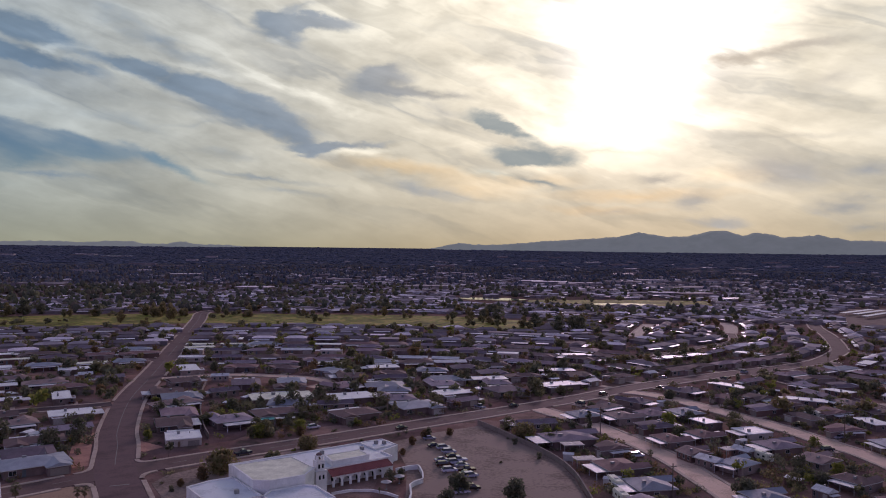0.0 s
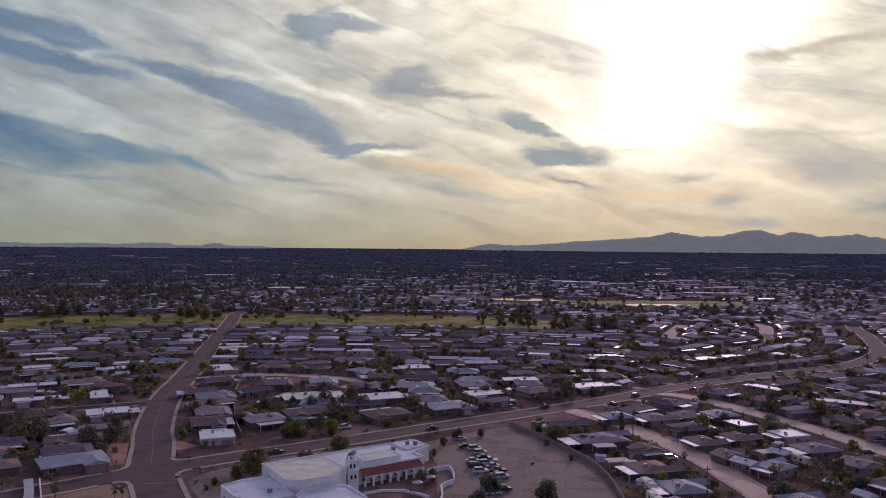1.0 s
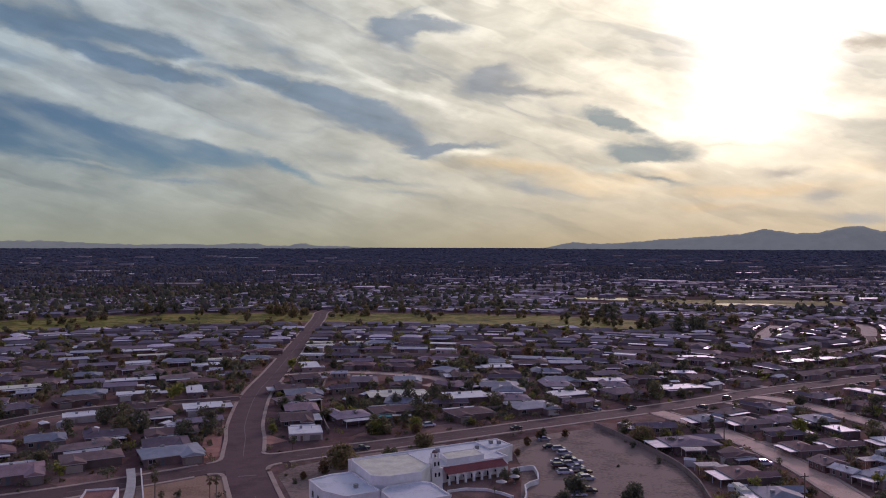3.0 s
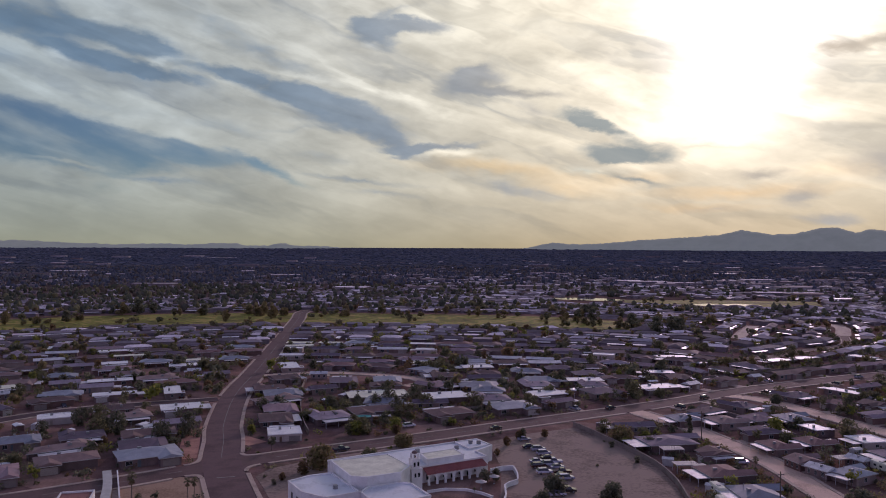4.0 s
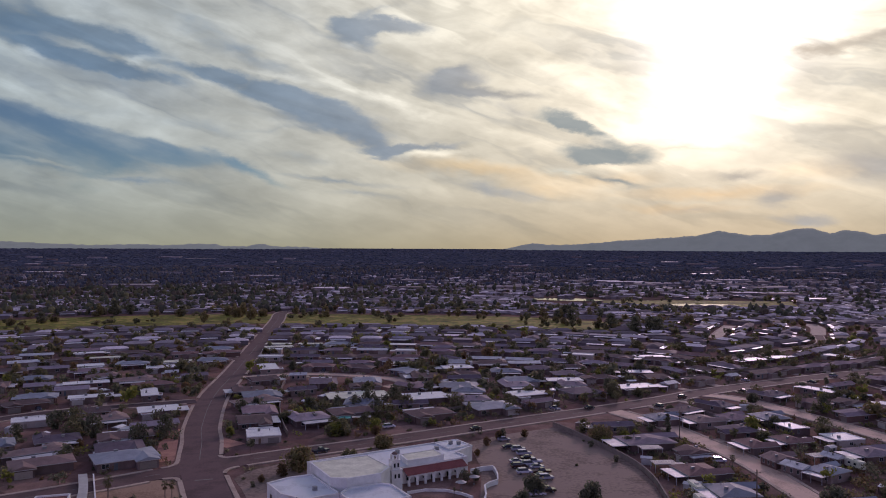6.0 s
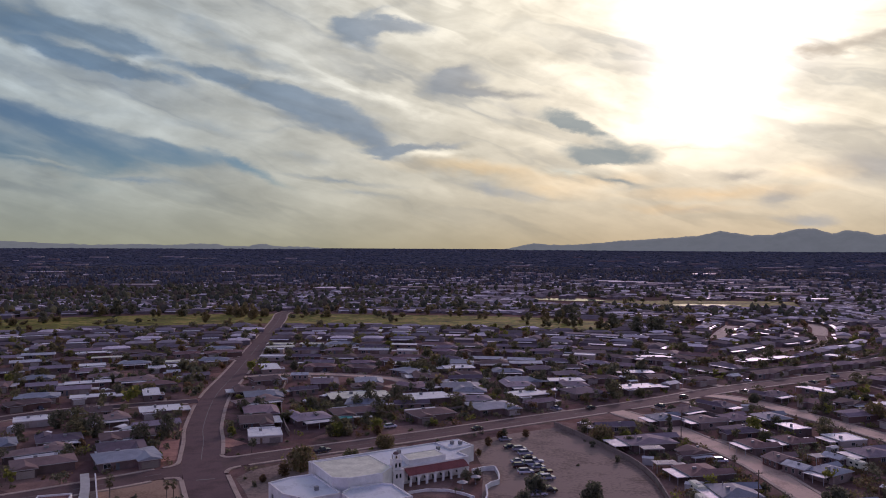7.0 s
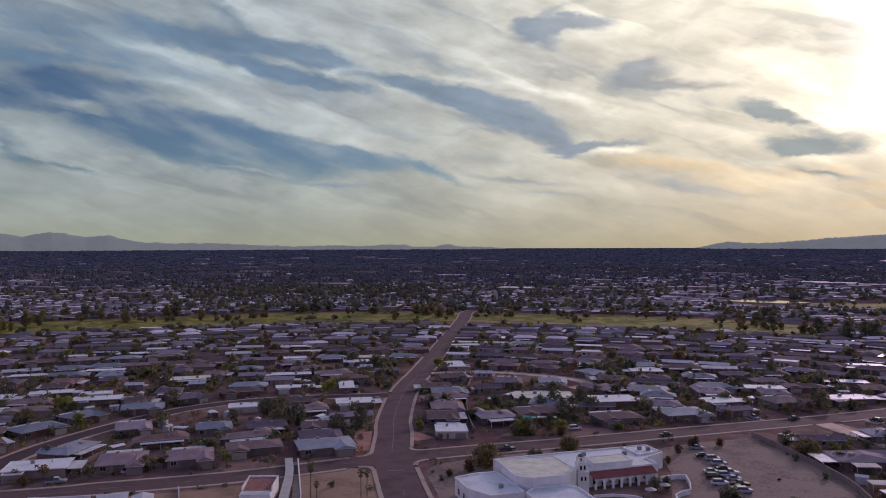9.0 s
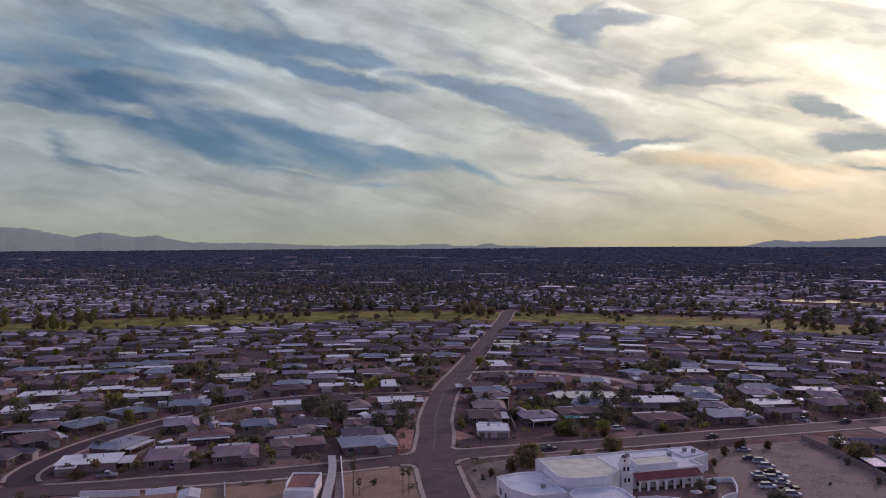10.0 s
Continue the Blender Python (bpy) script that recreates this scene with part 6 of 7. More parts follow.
pergola = make_pergola(7.0, 4.2)
pergola.matrix_basis = pose(42.2, 246.5, 0.03, 0, 0, 12)
for x, y, turn in ((43.2, 229.6, 12), (47.6, 226.0, 110), (92, 243, 20), (-27, 322, 15)):
    copy_thing(pergola, pose(x, y, 0.03, 0, 0, turn))

def make_shed(w, d, wall, roof, label):
    ob = thing("garden_shed", label, "shed", "garden sheds")
    bm = bmesh.new()
    box(bm, -w / 2, w / 2, -d / 2, d / 2, 0, 2.0)
    part("body", bm, wall, ob)
    bm = bmesh.new()
    slab_hip(bm, -w / 2, w / 2, -d / 2, d / 2, 2.0, 0.45, 0.15, True, 0.06)
    part("roof", bm, [roof, TRIM], ob)
    bm = bmesh.new()
    box(bm, -0.5, 0.5, -d / 2 - 0.03, -d / 2 + 0.02, 0.05, 1.85)
    part("door", bm, DOOR, ob)
    return ob


SHEDS = [make_shed(3.2, 2.4, TRIM, METAL_ROOF, "small pale sheet-metal garden shed in a back yard"), make_shed(4.2, 2.8, STUCCO, WHITE_ROOF, "small stucco garden shed with white roof")]
krng = random.Random(8)
fresh, count = [True, True], 0
while count < 34:
    r, a = krng.uniform(205, 400), radians(krng.uniform(-52, 30))
    x, y = r * math.sin(a), r * math.cos(a)
    if any(in_ring(x, y, g) for g in CLEAR[:5]) or road_gap(x, y) < 10 or (-125 < x < 5 and y < 300) or any((x - p) ** 2 + (y - q) ** 2 < 110 for p, q, _ in HOUSES):
        continue
    k = krng.randrange(2)
    m = pose(x, y, 0.02, 0, 0, krng.uniform(0, 180))
    if fresh[k]:
        SHEDS[k].matrix_basis, fresh[k] = m, False
    else:
        copy_thing(SHEDS[k], m)
    count += 1
# cars left along the pale streets
for i, t, side, k in ((1, 0.42, 1, 3),):
    line = ROADS[i][0]
    j = int(t * len(line))
    d = (line[j + 1] - line[j]).normalized()
    p = line[j] + Vector((-d.y, d.x)) * side * (ROADS[i][1] - 1.2)
    put_car(k, p.x, p.y, math.degrees(math.atan2(d.y, d.x)), 0.15)

# ---------------------------------------------------------------- trees
def leaf_cloud(bm, centres, radius, per, size, r, flat_leaf=0.5):
    for c in centres:
        for _ in range(per):
            d = Vector((r.gauss(0, 1), r.gauss(0, 1), r.gauss(0, 0.8)))
            d = d.normalized() * radius * r.uniform(0.5, 1.0)
            p = Vector(c) + d
            q = Euler((r.uniform(-1.2, 1.2), r.uniform(-1.2, 1.2), r.uniform(0, 6.3))).to_matrix()
            s = size * r.uniform(0.6, 1.4)
            v = [bm.verts.new(p + q @ Vector(k)) for k in ((-s, -s * flat_leaf, 0), (s * 0.2, -s * 0.7, s * 0.15), (s, s * 0.1, 0), (0, s * 0.75, -s * 0.15))]
            bm.faces.new(v)


def make_tree(name, height, spread, leaf, label, seed, clumps=48, per=18, size=0.34, low=0.12):
    r = random.Random(seed)
    ob = thing(name, label, "tree" if name != "shrub" else "shrub", name + " plantings")
    bm = bmesh.new()
    fork = height * max(low, 0.2)
    spread *= 1.12
    tube(bm, [(0, 0, -0.1), (0.05, 0, fork * 0.5), (0.1, 0.05, fork), (0.1, 0.1, height * 0.75)], [height * 0.03, height * 0.024, height * 0.02, 0.03], 7)
    for k in range(6):
        a = k * 1.05 + r.uniform(-0.3, 0.3)
        e = Vector((math.cos(a) * spread * 0.6, math.sin(a) * spread * 0.6, height * r.uniform(0.55, 0.85)))
        s = Vector((0.1, 0.05, fork * r.uniform(0.8, 1.3)))
        tube(bm, [s, s.lerp(e, 0.5) + Vector((0, 0, 0.3)), e], [height * 0.014, height * 0.009, 0.02], 5)
    part("trunk", bm, BARK, ob)
    bm = bmesh.new()
    centres = []
    for _ in range(clumps):
        a, f = r.uniform(0, 6.283), r.random() ** 0.5
        z = r.uniform(-1, 1)
        w = math.sqrt(max(0.0, 1 - z * z)) * (0.75 + 0.4 * noise.noise((math.cos(a), math.sin(a), seed)))
        centres.append((math.cos(a) * spread * f * w, math.sin(a) * spread * f * w, height * (0.5 + low * 0.45) + z * height * (0.5 - low * 0.45)))
    leaf_cloud(bm, centres, spread * 0.3, per, size, r)
    part("crown", bm, leaf, ob)
    return ob


def make_palm(height, seed, label, skirt=True):
    r = random.Random(seed)
    ob = thing("palm_tree", label, "palm tree", "fan palms")
    lean = r.uniform(-0.4, 0.4)
    bm = bmesh.new()
    tube(bm, [(0, 0, -0.1), (0.02, 0, 0.6), (lean * 0.3, 0, height * 0.5), (lean, 0, height)], [0.36, 0.26, 0.2, 0.17], 9)
    part("trunk", bm, PALM_BARK, ob)
    for dead in ((False, True) if skirt else (False,)):
        bm = bmesh.new()
        for k in range(46 if not dead else 34):
            a = k * 2.4 + r.uniform(-0.2, 0.2)
            up = r.uniform(-0.45, 1.2) if not dead else r.uniform(-1.5, -1.0)
            ln = r.uniform(1.5, 2.1) if not dead else r.uniform(1.2, 1.8)
            d = Vector((math.cos(a) * math.cos(up), math.sin(a) * math.cos(up), math.sin(up)))
            s = Vector((-math.sin(a), math.cos(a), 0))
            o = Vector((lean, 0, height - (0.35 if dead else 0)))
            mid, tip = o + d * ln * 0.55, o + d * ln + Vector((0, 0, -0.35))
            for j in range(5):
                f = (j - 2) / 2
                e = tip - d * abs(f) * 0.35 + s * f * 0.85
                v = [bm.verts.new(x) for x in (mid - s * 0.15 + s * f * 0.2, mid + s * 0.15 + s * f * 0.2, e)]
                bm.faces.new(v)
            v = [bm.verts.new(x) for x in (o - s * 0.04, o + s * 0.04, mid + s * 0.06, mid - s * 0.06)]
            bm.faces.new(v)
        part("dead_fronds" if dead else "fronds", bm, DRY_FROND if dead else LEAF_MID, ob, "dry brown hanging skirt" if dead else "green fan fronds")
    return ob


TREES = {}
for kind, args in {
    "dark": [("tree", 6.5, 3.2, LEAF_DARK, "dark green broadleaf garden tree", 1), ("tree", 5.2, 2.7, LEAF_DARK, "dark green broadleaf garden tree", 2), ("tree", 8.0, 3.6, LEAF_DARK, "tall dark green broadleaf tree", 3)],
    "mid": [("tree", 6.0, 3.4, LEAF_MID, "olive-green spreading desert tree", 4), ("tree", 4.6, 2.6, LEAF_MID, "small olive-green garden tree", 5)],
    "lime": [("tree", 5.6, 3.4, LEAF_LIME, "yellow-green palo verde garden tree", 6), ("tree", 4.4, 2.6, LEAF_LIME, "small yellow-green garden tree", 7)],
    "olive": [("tree", 5.6, 5.2, LEAF_OLIVE, "broad browning olive tree beside the church", 11, 60, 20, 0.5, 0.02)],
    "broad": [("tree", 5.0, 4.0, LEAF_DARK, "broad dark rounded tree", 13, 60, 20, 0.42, 0.04), ("tree", 4.6, 4.2, LEAF_OLIVE, "broad olive-brown rounded tree", 14, 60, 20, 0.42, 0.04)],
    "rust": [("tree", 5.0, 2.8, LEAF_RUST, "tree with rusty brown leaves", 8)],
    "shrub": [("shrub", 1.9, 1.3, LEAF_DARK, "rounded dark garden shrub", 9, 16, 10, 0.26, 0.1), ("shrub", 1.5, 1.2, LEAF_MID, "rounded olive garden shrub", 10, 16, 10, 0.26, 0.1)],
}.items():
    TREES[kind] = [[make_tree(*a), False] for a in args]
TREES["golf"] = [
    [make_tree("golf_tree", 16, 7.5, LEAF_DARK, "tall dark tree beside the golf fairway", 21, 46, 15, 1.0, 0.1), False],
    [make_tree("golf_tree", 15, 8.2, LEAF_MID, "tall olive tree beside the golf fairway", 22, 46, 15, 1.0, 0.1), False],
    [make_tree("golf_tree", 19, 6.8, LEAF_OLIVE, "tall browning tree beside the golf fairway", 23, 46, 15, 1.0, 0.1), False],
    [make_tree("golf_tree", 17, 8.0, LEAF_LIME, "tall yellow-green tree beside the golf fairway", 25, 46, 15, 1.0, 0.06), False],
    [make_tree("golf_tree", 12, 7.8, LEAF_OLIVE, "broad browning tree beside the golf fairway", 24, 46, 15, 1.0, 0.06), False]]
TREES["cypress"] = [[make_tree("cypress", 6.8, 1.0, LEAF_DARK, "narrow dark green cypress beside a street", 31, 50, 12, 0.3, 0.06), False]]
TREES["palm"] = [[make_palm(9.5, 41, "tall fan palm with dry skirt"), False], [make_palm(7.0, 42, "fan palm with dry skirt"), False], [make_palm(9.0, 43, "very tall slender fan palm", False), False]]


def plant(kind, x, y, size=1.0, which=None):
    pick = TREES[kind][trng.randrange(len(TREES[kind])) if which is None else which]
    m = pose(x, y, lift(x, y), 0, 0, trng.uniform(0, 360)) @ Matrix.Diagonal((size, size, size * trng.uniform(0.9, 1.1), 1))
    if pick[1]:
        copy_thing(pick[0], m)
    else:
        pick[0].matrix_basis, pick[1] = m, True


trng = random.Random(17)
# trees that stand out
CROSSING_TREES = [
    ("cypress", 51.7, 268.7, 1.15, 0), ("palm", 63.1, 231, 0.62, 1), ("olive", -63, 219.5, 1, 0), ("mid", -50, 227, 1, 1), ("rust", -66, 212, 0.7, 0), ("rust", -70, 206, 0.6, 0),
    ("broad", -42.7, 246.5, 0.85, 1), ("dark", -123, 240, 1, 0), ("dark", -143, 248, 1, 0), ("dark", -150, 252, 0.9, 1), ("dark", -118, 249.5, 1.05, 2), ("mid", -158, 262, 1.1, 0),
    ("dark", -163, 258, 1, 0), ("palm", -97.9, 176.1, 0.85, 0), ("palm", -96.6, 177, 0.95, 1), ("palm", -85.8, 180.9, 0.72, 0), ("palm", -84.4, 181.6, 0.7, 0), ("shrub", -97, 186.5, 0.9, 0),
]
STREET_TREES = [
    ("broad", 4.7, 203.9, 0.85, 0), ("broad", 1.7, 195.4, 0.7, 0), ("broad", 19.4, 198.7, 1, 0), ("rust", -9.5, 252, 0.75, 0), ("dark", -4.5, 263, 0.6, 1), ("rust", -12, 240, 0.6, 0),
    ("broad", 28.5, 263.1, 1.15, 1), ("shrub", 48, 279.4, 1.4, 0), ("broad", 36.6, 254.7, 0.7, 0), ("lime", 82.6, 278.6, 1, 0), ("broad", 94.3, 290.4, 0.8, 0), ("broad", 60.3, 309, 0.7, 0),
    ("palm", -16, 200, 0.5, 1), ("dark", -11, 214, 0.6, 1), ("dark", -14, 211, 0.55, 0), ("palm", -53, 296, 0.75, 1), ("palm", -21, 298, 0.8, 0), ("palm", -24, 304, 0.7, 1),
]
YARD_TREES = [
    ("dark", -107, 291, 0.8, 0), ("dark", -104, 300, 0.8, 1), ("lime", -98, 256, 0.7, 1), ("dark", -60, 308, 1, 0), ("dark", -50, 311, 1, 2), ("dark", -72, 305, 0.9, 1),
    ("dark", -82, 300, 0.8, 0), ("mid", -44, 306, 0.9, 0), ("shrub", 18.1, 232.1, 0.5, 1), ("shrub", 24.7, 254.5, 1.2, 0), ("shrub", 30.6, 237.4, 1.1, 0), ("shrub", 22.8, 261.5, 1, 1),
    ("shrub", -75.8, 208.1, 1.1, 1), ("shrub", -70.8, 201.4, 0.9, 0), ("rust", -5.7, 261.3, 0.8, 0), ("rust", 2.9, 265.7, 0.75, 0),
]
for kind, x, y, s, which in CROSSING_TREES + STREET_TREES + YARD_TREES:
    plant(kind, x, y, s, which)
# an overgrown plot between the cross street and the court
ring = [(-98, 300), (-74, 268), (-60, 255), (-42, 266), (-45, 285), (-40, 297), (-22, 312), (-40, 316), (-52, 309), (-80, 312)]
for k in range(560):
    x, y = trng.uniform(-100, -20), trng.uniform(250, 318)
    if in_ring(x, y, ring) and k % 12 == 0:
        plant(trng.choice(("dark", "dark", "mid", "mid", "lime", "palm", "rust")), x, y, trng.uniform(0.55, 0.85))
count = 0
tries = 0
while count < 230 and tries < 8000:
    tries += 1
    r, a = math.sqrt(trng.uniform(180 ** 2, 520 ** 2)), radians(trng.uniform(-54, 31))
    x, y = r * math.sin(a), r * math.cos(a)
    if any(in_ring(x, y, g) for g in CLEAR[:4]) or road_gap(x, y) < 3.5 or any((x - p) ** 2 + (y - q) ** 2 < 72 for p, q, _ in HOUSES) or street_behind(x, y, 4.5):
        continue
    plant(trng.choice(("dark", "dark", "mid", "mid", "mid", "lime", "rust", "shrub", "shrub", "shrub", "palm")), x, y, trng.uniform(0.55, 1.0))
    count += 1
# tall trees on and behind the fairway, singly and in clumps
EAST_CLUMPS = [(-388, 681), (-378, 693), (-337, 682), (-311, 690), (-266, 633), (-274, 707), (-259, 686), (-264, 720), (-237, 667), (-238, 700), (-213, 727), (-203, 716), (-177, 702), (-172, 759), (-152, 735), (-133, 732), (-110, 661), (-111, 760), (-88, 744), (-55, 723), (-35, 708), (-18, 728), (9, 697), (23, 667), (34, 689), (41, 669), (46, 641), (104, 676), (110, 657), (122, 668), (132, 655), (147, 681)]
EAST_GROVE = [(28, 722), (37, 706), (54, 671), (66, 634), (76, 626), (91, 595), (100, 595), (106, 592), (106, 657), (46, 737)]
WEST_CLUMPS = [(-599, 466), (-535, 442), (-536, 451), (-540, 463), (-554, 504), (-563, 528), (-573, 561), (-518, 550), (-482, 540), (-469, 550), (-455, 561), (-430, 576), (-411, 588), (-398, 610), (-394, 624)]
for x, y in EAST_CLUMPS + WEST_CLUMPS:
    big = 1.3 if -285 < x < -225 else 0.8 if x < -530 else 0.95
    for k in range(trng.choice((1, 2, 2, 3))):
        p, q = x + k * trng.uniform(-9, 9), y + k * trng.uniform(-6, 12)
        if road_gap(p, q) > 5:
            plant("golf", p, q, big * trng.uniform(0.6, 1.0) * (0.75 if k else 1.0), trng.choice((0, 1, 1, 2, 2, 4, 4)) if -525 < x < 0 else trng.choice((1, 2, 4, 4)) if x > 0 else trng.choice((2, 3, 3, 3)))
for x, y in EAST_GROVE:
    for k in range(2):
        plant("golf", x + k * trng.uniform(-7, 7), y + k * trng.uniform(4, 14), trng.uniform(0.6, 0.85), trng.choice((0, 0, 2, 4)))
line = smooth_line(GOLF_FAR, 4)
for k in range(40):
    p = line[trng.randrange(len(line))]
    x, y = p.x + trng.uniform(-8, 8), p.y + trng.uniform(5, 45)
    if in_view(x, y) and road_gap(x, y) > 6:
        plant("golf", x, y, trng.uniform(0.45, 0.9), trng.choice((0, 1, 1, 2, 2, 4)))
for kind, group in TREES.items():
    for ob, used in group:
        if not used:
            for o in (*ob.children_recursive, ob):
                bpy.data.objects.remove(o)

# the rest of the town's trees: lumpy crowns, joined
def crowns(name, spots, level, label, leaf):
    src = bmesh.new()
    bmesh.ops.create_icosphere(src, subdivisions=level, radius=1.0)
    unit = np.array([v.co[:] for v in src.verts])
    tri = np.array([[v.index for v in f.verts] for f in src.faces])
    src.free()
    r = np.random.RandomState(9)
    vs, fs = [], []
    for i, (x, y, z, w, h) in enumerate(spots):
        k = unit * (1 + r.uniform(-0.32, 0.32, (len(unit), 1)))
        a = r.uniform(0, 6.28)
        c, s = math.cos(a), math.sin(a)
        k = np.stack([(k[:, 0] * c - k[:, 1] * s) * w + x, (k[:, 0] * s + k[:, 1] * c) * w + y, k[:, 2] * h * 0.5 + z + h * 0.5], 1)
        vs.append(k)
        fs.append(tri + i * len(unit))
    data = bpy.data.meshes.new(name)
    data.from_pydata(np.concatenate(vs).tolist(), [], np.concatenate(fs).tolist())
    data.materials.append(leaf)
    tagged(new(name, data), label, "trees", kind="stuff")


# trees of the eastern gardens, and tall ones over the fairway
EAST_GARDENS = [
    ("broad", 80.1, 325.4, 0.65, 1), ("broad", 100.1, 336.3, 0.75, 0), ("broad", 79.3, 291.4, 0.65, 0), ("broad", 80.4, 202.3, 0.95, 0), ("broad", 101.9, 218.4, 0.65, 0), ("broad", 106.3, 213.4, 0.75, 0), ("lime", 115.0, 221.1, 0.7, 0),
    ("broad", 118.6, 212.8, 0.65, 0), ("lime", 124.6, 256.1, 0.6, 0), ("broad", 143.6, 345.4, 0.8, 0), ("broad", 143.4, 299.5, 1.0, 0), ("broad", 150.3, 297.9, 0.8, 1), ("broad", 157.5, 300.3, 0.75, 0),
]
TALL_FAIRWAY = [("golf", -535.8, 447.7, 1.15, 2), ("golf", -536.1, 485.8, 1.1, 2), ("golf", -533.8, 496.9, 1.1, 1), ("golf", -479.8, 590.8, 1.15, 2), ("golf", -479.5, 603.7, 1.1, 0)]
for kind, x, y, s, which in EAST_GARDENS + TALL_FAIRWAY:
    plant(kind, x, y, s, which)

# low garden growth that nobody could count
bm = bmesh.new()
srng = random.Random(31)
done = 0
while done < 3200:
    r, a = math.sqrt(srng.uniform(180 ** 2, 640 ** 2)), radians(srng.uniform(-54, 31))
    x, y = r * math.sin(a), r * math.cos(a)
    if any(in_ring(x, y, g) for g in CLEAR) or road_gap(x, y) < 2.0 or any((x - p) ** 2 + (y - q) ** 2 < 49 for p, q, _ in HOUSES):
        continue
    s = srng.uniform(0.5, 1.5)
    before = len(bm.faces)
    leaf_cloud(bm, [(x + srng.uniform(-1, 1) * s, y + srng.uniform(-1, 1) * s, s * srng.uniform(0.35, 0.8)) for _ in range(3)], s * 0.75, 12, 0.3, srng)
    mi = srng.choice((0, 0, 1, 1, 1, 2, 3))
    bm.faces.ensure_lookup_table()
    for f in bm.faces[before:]:
        f.material_index = mi
    done += 1
tagged(new("garden_growth", mesh_of(bm, "garden_growth", [LEAF_DARK, LEAF_MID, LEAF_LIME, LEAF_RUST])), "scattered low shrubs and dry desert garden plants", "shrubs", kind="stuff")

# overgrown plots: dark thickets of shrubs
THICKETS = [([(-62, 252), (-30, 274), (-6, 294), (12, 318), (-14, 334), (-48, 330), (-58, 290)], 130), ([(-98, 312), (-82, 280), (-60, 262), (-46, 280), (-44, 300), (-54, 322), (-84, 326)], 150), ([(40, 200), (40, 290), (64, 285), (67, 200)], 110), ([(75, 195), (76, 300), (100, 320), (124, 280), (128, 195)], 330), ([(134, 220), (132, 270), (112, 325), (180, 330), (175, 220)], 220), ([(-175, 235), (-130, 262), (-108, 262), (-106, 236), (-128, 226)], 60), ([(-200, 175), (-201, 225), (-192, 255), (-165, 250), (-158, 215), (-172, 205)], 70), ([(-150, 195), (-185, 168), (-200, 170), (-172, 205), (-140, 225)], 45), ([(-260, 170), (-212, 175), (-210, 250), (-180, 290), (-260, 290)], 150)]
bm = bmesh.new()
for ring, n in THICKETS:
    xs, ys = [p[0] for p in ring], [p[1] for p in ring]
    done = 0
    while done < n:
        x, y = srng.uniform(min(xs), max(xs)), srng.uniform(min(ys), max(ys))
        done += 0.1
        if not in_ring(x, y, ring) or road_gap(x, y) < 2.2 or any((x - p) ** 2 + (y - q) ** 2 < 42 for p, q, _ in HOUSES) or street_behind(x, y, 1.5):
            continue
        done += 1.9
        s = srng.uniform(0.8, 2.0)
        before = len(bm.faces)
        leaf_cloud(bm, [(x + srng.uniform(-1, 1) * s, y + srng.uniform(-1, 1) * s, s * srng.uniform(0.35, 0.9)) for _ in range(4)], s * 0.7, 14, 0.36, srng)
        mi = srng.choice((0, 0, 0, 1, 1, 2, 3, 4))
        bm.faces.ensure_lookup_table()
        for f in bm.faces[before:]:
            f.material_index = mi
tagged(new("thickets", mesh_of(bm, "thickets", [LEAF_DARK, LEAF_OLIVE, LEAF_MID, LEAF_RUST, LEAF_LIME])), "dark and olive thickets of shrubs in overgrown yards", "shrubs", kind="stuff")

# small trees in back yards
bm = bmesh.new()
done = 0
while done < 800:
    r, a = math.sqrt(srng.uniform(190 ** 2, 660 ** 2)), radians(srng.uniform(-54, 31))
    x, y = r * math.sin(a), r * math.cos(a)
    if any(in_ring(x, y, g) for g in CLEAR) or road_gap(x, y) < 2.5 or any((x - p) ** 2 + (y - q) ** 2 < 45 for p, q, _ in HOUSES) or street_behind(x, y, 3.5):
        continue
    h, w = srng.uniform(2.2, 5.2), srng.uniform(1.1, 2.5)
    before = len(bm.faces)
    tube(bm, [(x, y, 0), (x + 0.1, y, h * 0.4), (x + srng.uniform(-0.4, 0.4), y, h * 0.8)], [0.14, 0.1, 0.03], 5)
    bm.faces.ensure_lookup_table()
    for f in bm.faces[before:]:
        f.material_index = 4
    before = len(bm.faces)
    leaf_cloud(bm, [(x + srng.uniform(-1, 1) * w * 0.75, y + srng.uniform(-1, 1) * w * 0.75, h * srng.uniform(0.45, 0.95)) for _ in range(12)], w * 0.42, 11, 0.36, srng)
    mi = srng.choice((0, 0, 1, 1, 1, 2, 3))
    bm.faces.ensure_lookup_table()
    for f in bm.faces[before:]:
        f.material_index = mi
    done += 1
tagged(new("back_yard_trees", mesh_of(bm, "back_yard_trees", [LEAF_DARK, LEAF_MID, LEAF_LIME, LEAF_RUST, BARK])), "small olive, dark and rusty trees in back yards", "trees", kind="stuff")

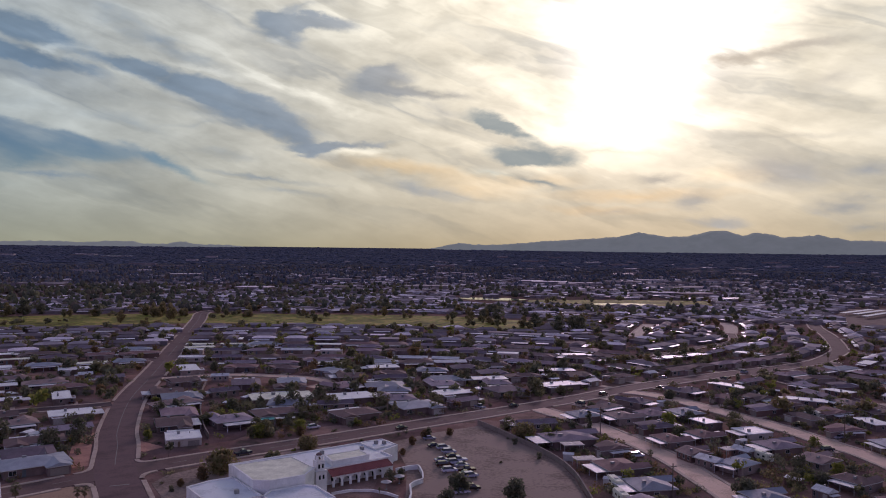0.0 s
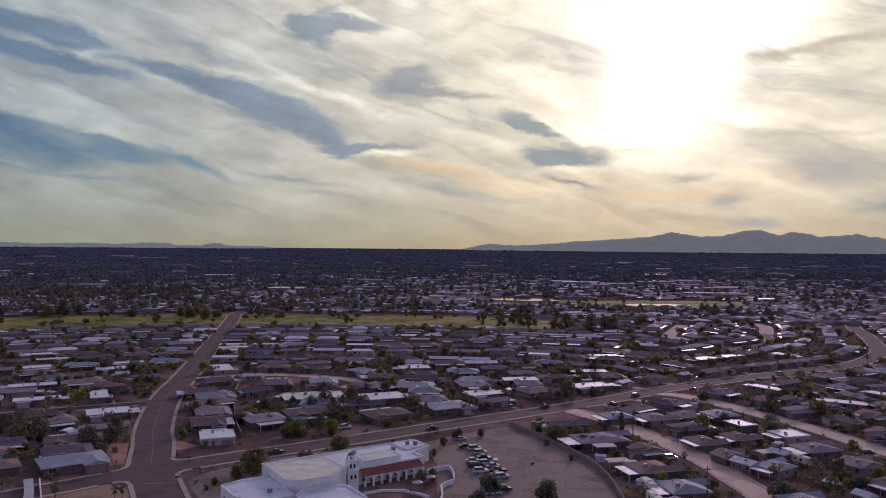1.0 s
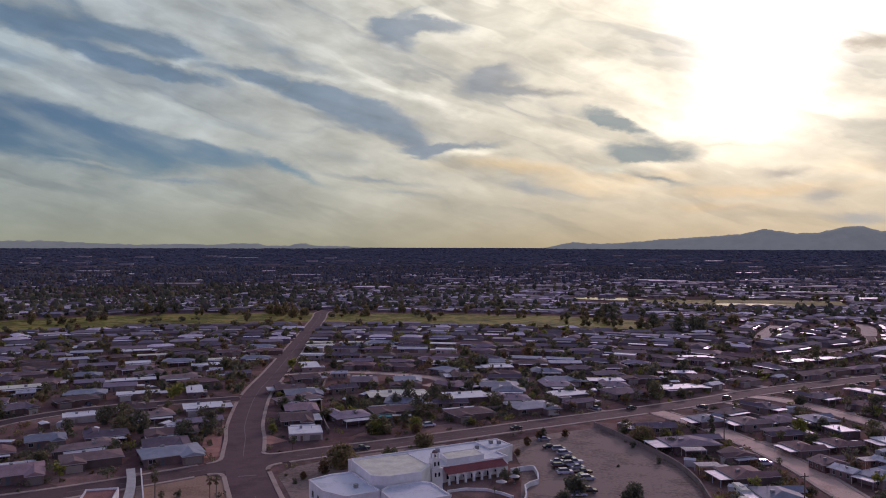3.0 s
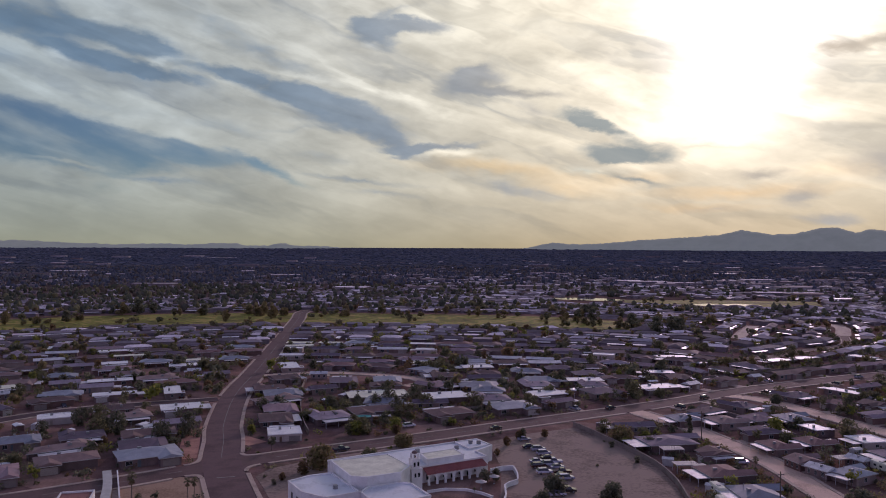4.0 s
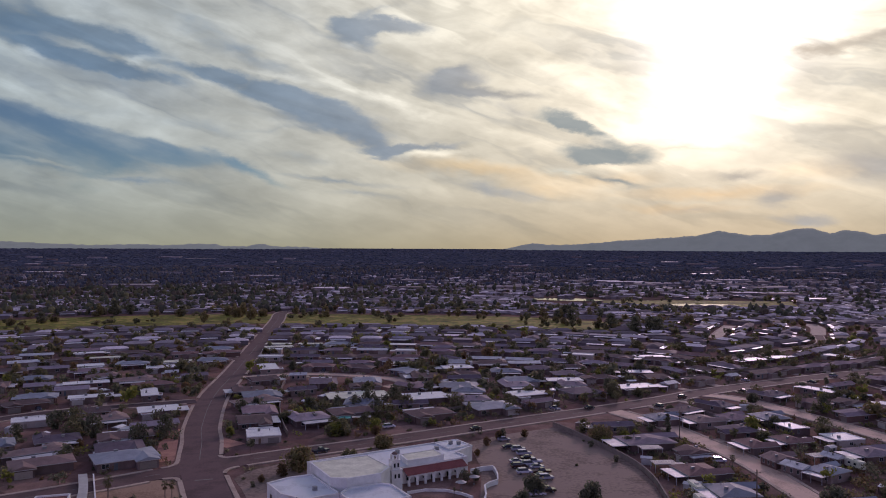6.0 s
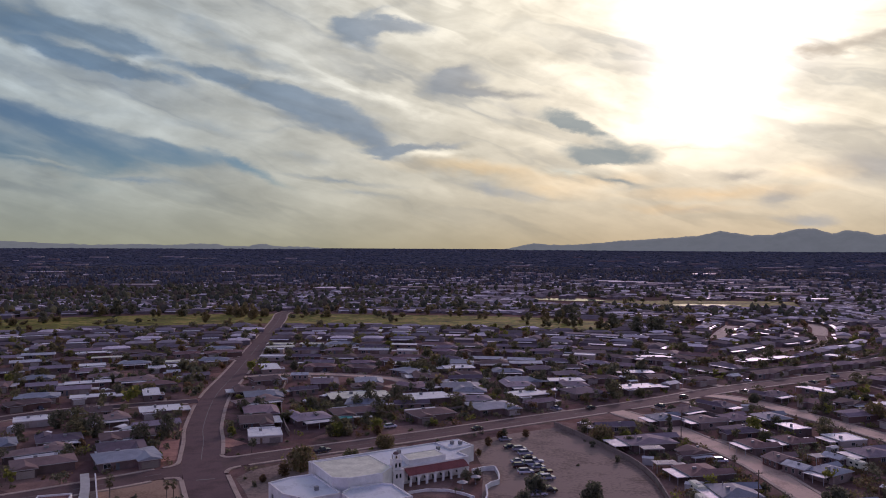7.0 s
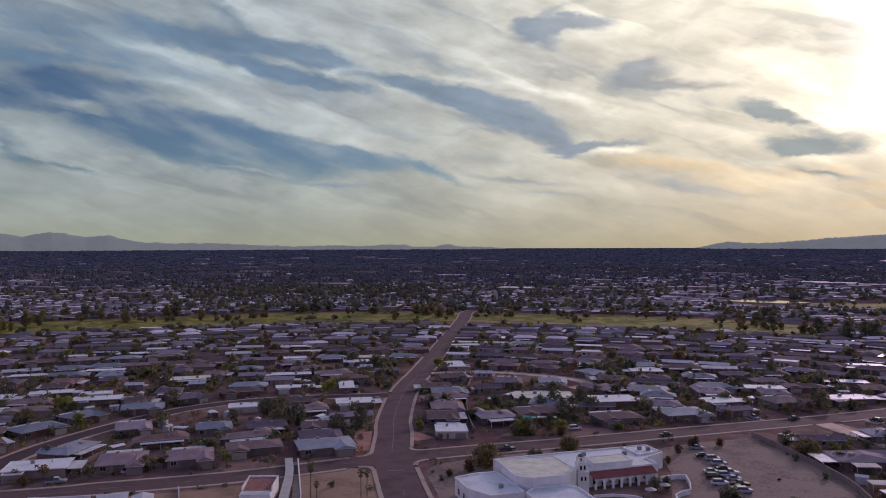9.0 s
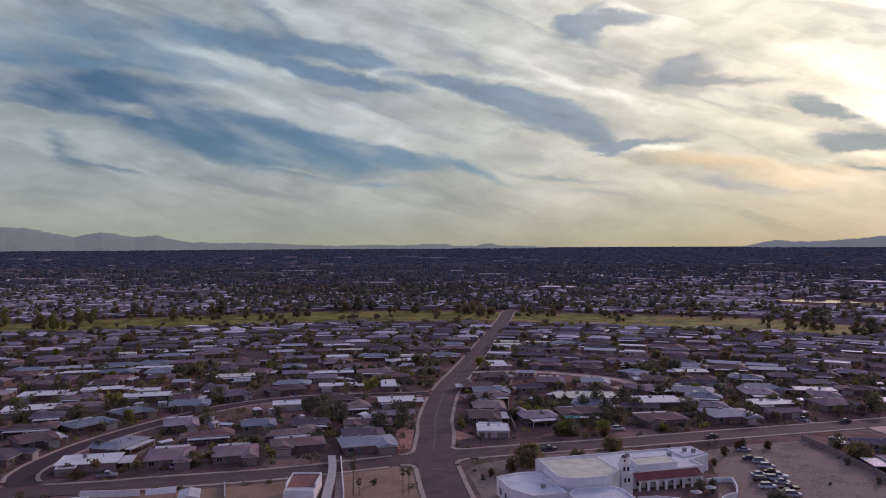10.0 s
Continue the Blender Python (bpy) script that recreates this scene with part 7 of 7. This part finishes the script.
def leafy_trees(name, spots, per, label, kinds):
    """Many trees as loose leaf clusters, in one mesh. spots: x, y, ground, half width, height, kind."""
    r = np.random.RandomState(21)
    k = np.array([p[:5] for p in spots])
    n = len(k)
    lumps = r.normal(0, 1, (n, 7, 3))
    lumps *= (r.uniform(0.25, 1.0, (n, 7, 1)) ** 0.5) / np.linalg.norm(lumps, axis=2, keepdims=True)
    which = r.randint(0, 7, (n, per))
    d = r.normal(0, 1, (n, per, 3))
    d *= 0.48 / np.linalg.norm(d, axis=2, keepdims=True) * r.uniform(0.5, 1.0, (n, per, 1))
    c = lumps[np.arange(n)[:, None], which] * 0.62 + d
    size = np.stack([k[:, 3], k[:, 3], k[:, 4] * 0.44], 1)[:, None]
    c = c * size + np.stack([k[:, 0], k[:, 1], k[:, 2] + k[:, 4] * 0.56], 1)[:, None]
    u = r.normal(0, 1, (n, per, 3))
    u /= np.linalg.norm(u, axis=2, keepdims=True)
    w = np.cross(u, r.normal(0, 1, (n, per, 3)))
    w /= np.linalg.norm(w, axis=2, keepdims=True)
    s = (k[:, 3] * 0.27)[:, None, None] * r.uniform(0.6, 1.35, (n, per, 1))
    quad = np.stack([c - u * s, c + w * s * 0.7, c + u * s, c - w * s * 0.7], 2).reshape(-1, 3)
    data = bpy.data.meshes.new(name)
    data.from_pydata(quad.tolist(), [], np.arange(len(quad)).reshape(-1, 4).tolist())
    for m in kinds:
        data.materials.append(m)
    data.polygons.foreach_set("material_index", np.repeat(np.array([p[5] for p in spots]), per).astype(np.int32))
    tagged(new(name, data), label, "trees", kind="stuff")


nr = np.random.RandomState(12)
homes = np.array([(p, q) for p, q, _ in HOUSES])
town_spots = []
while len(town_spots) < 1350:
    r, a = math.sqrt(nr.uniform(330 ** 2, 830 ** 2)), radians(nr.uniform(-55, 32))
    x, y = r * math.sin(a), r * math.cos(a)
    if road_gap(x, y) < 2.5 or any(in_ring(x, y, g) for g in CLEAR) or before_pond(x, y):
        continue
    if street_behind(x, y, 4.0) or nr.rand() > 0.35 + 0.9 * grove(x, y) or ((homes - (x, y)) ** 2).sum(1).min() < 36:
        continue
    h = nr.uniform(2.8, 5.2) if nr.rand() < 0.8 else nr.uniform(5.2, 8.0)
    town_spots.append((x, y, lift(x, y), h * nr.uniform(0.38, 0.62), h, nr.choice((0, 0, 0, 1, 1, 1, 1, 2, 2, 3, 4))))
leafy_trees("town_trees", town_spots, 84, "many dark, olive and rusty garden trees among the houses", (LEAF_DARK, LEAF_MID, LEAF_OLIVE, LEAF_RUST, LEAF_LIME))
park_spots = []
for k in range(150):
    x, y = nr.uniform(90, 540), nr.uniform(860, 1100)
    if in_ring(x, y, CLEAR[3]) and not before_pond(x, y) and nr.rand() < 0.25 + grove(x, y):
        h = nr.uniform(5, 10)
        park_spots.append((x, y, lift(x, y), h * nr.uniform(0.4, 0.7), h, nr.choice((0, 0, 1, 1, 2, 2, 3))))
for k in range(90):
    x, y = nr.uniform(-160, 180), 764 + 70 * nr.rand()
    h = nr.uniform(4, 9)
    park_spots.append((x, y, lift(x, y), h * nr.uniform(0.4, 0.7), h, nr.choice((0, 0, 1, 1, 2, 2))))
fair = CLEAR[2]
while len(park_spots) < 225:
    a, r = radians(nr.uniform(-55, 12)), nr.uniform(560, 790)
    x, y = r * math.sin(a), r * math.cos(a)
    if in_ring(x, y, fair) and road_gap(x, y) > 4 and noise.noise((x / 40, y / 40, 5.5)) > 0.05:
        h = nr.uniform(2.0, 6.0)
        park_spots.append((x, y, lift(x, y) + 0.2, h * nr.uniform(0.5, 0.9), h, nr.choice((0, 1, 1, 2, 2, 2))))
leafy_trees("park_trees", park_spots, 110, "dark and olive trees round the golf course and its ponds", (LEAF_DARK, LEAF_MID, LEAF_OLIVE, LEAF_RUST))
far_spots = []
for k in range(60000):
    r = 780 + 4070 * nr.rand() ** 1.15
    a = radians(nr.uniform(-55, 32))
    x, y = r * math.sin(a), r * math.cos(a)
    if any(in_ring(x, y, g) for g in CLEAR[2:4] + CLEAR[8:9]) or before_pond(x, y) or nr.rand() > (0.05 + 0.52 * grove(x, y) if r < 1700 else 0.2 + 0.7 * grove(x, y) if r < 2300 else 0.5 + 0.45 * grove(x, y)) or len(far_spots) > 34000:
        continue
    s = nr.uniform(0.7, 1.35)
    grown = 1 + max(0.0, r - 1500) / 3500
    if r < 2300:
        far_spots.append((x, y, lift(x, y) - 0.3, 2.6 * s * grown, nr.uniform(4.5, 8.0) * s))
    else:
        far_spots.append((x, y, lift(x, y) - 0.4, 7.0 * s, nr.uniform(1.6, 3.0) * s))
crowns("horizon_trees", [p for p in far_spots if math.hypot(p[0], p[1]) > 2500], 1, "a dark wooded belt along the horizon, tinted haze-blue", HAZED_HORIZON_WOOD)
crowns("distant_trees", [p for p in far_spots if 1300 < math.hypot(p[0], p[1]) <= 2500], 1, "dark trees all through the distant town, tinted haze-blue", HAZED_WOOD)
crowns("outer_trees", [p for p in far_spots if math.hypot(p[0], p[1]) <= 1300], 1, "dark and olive trees among the houses beyond the golf course", FAR_LEAF)
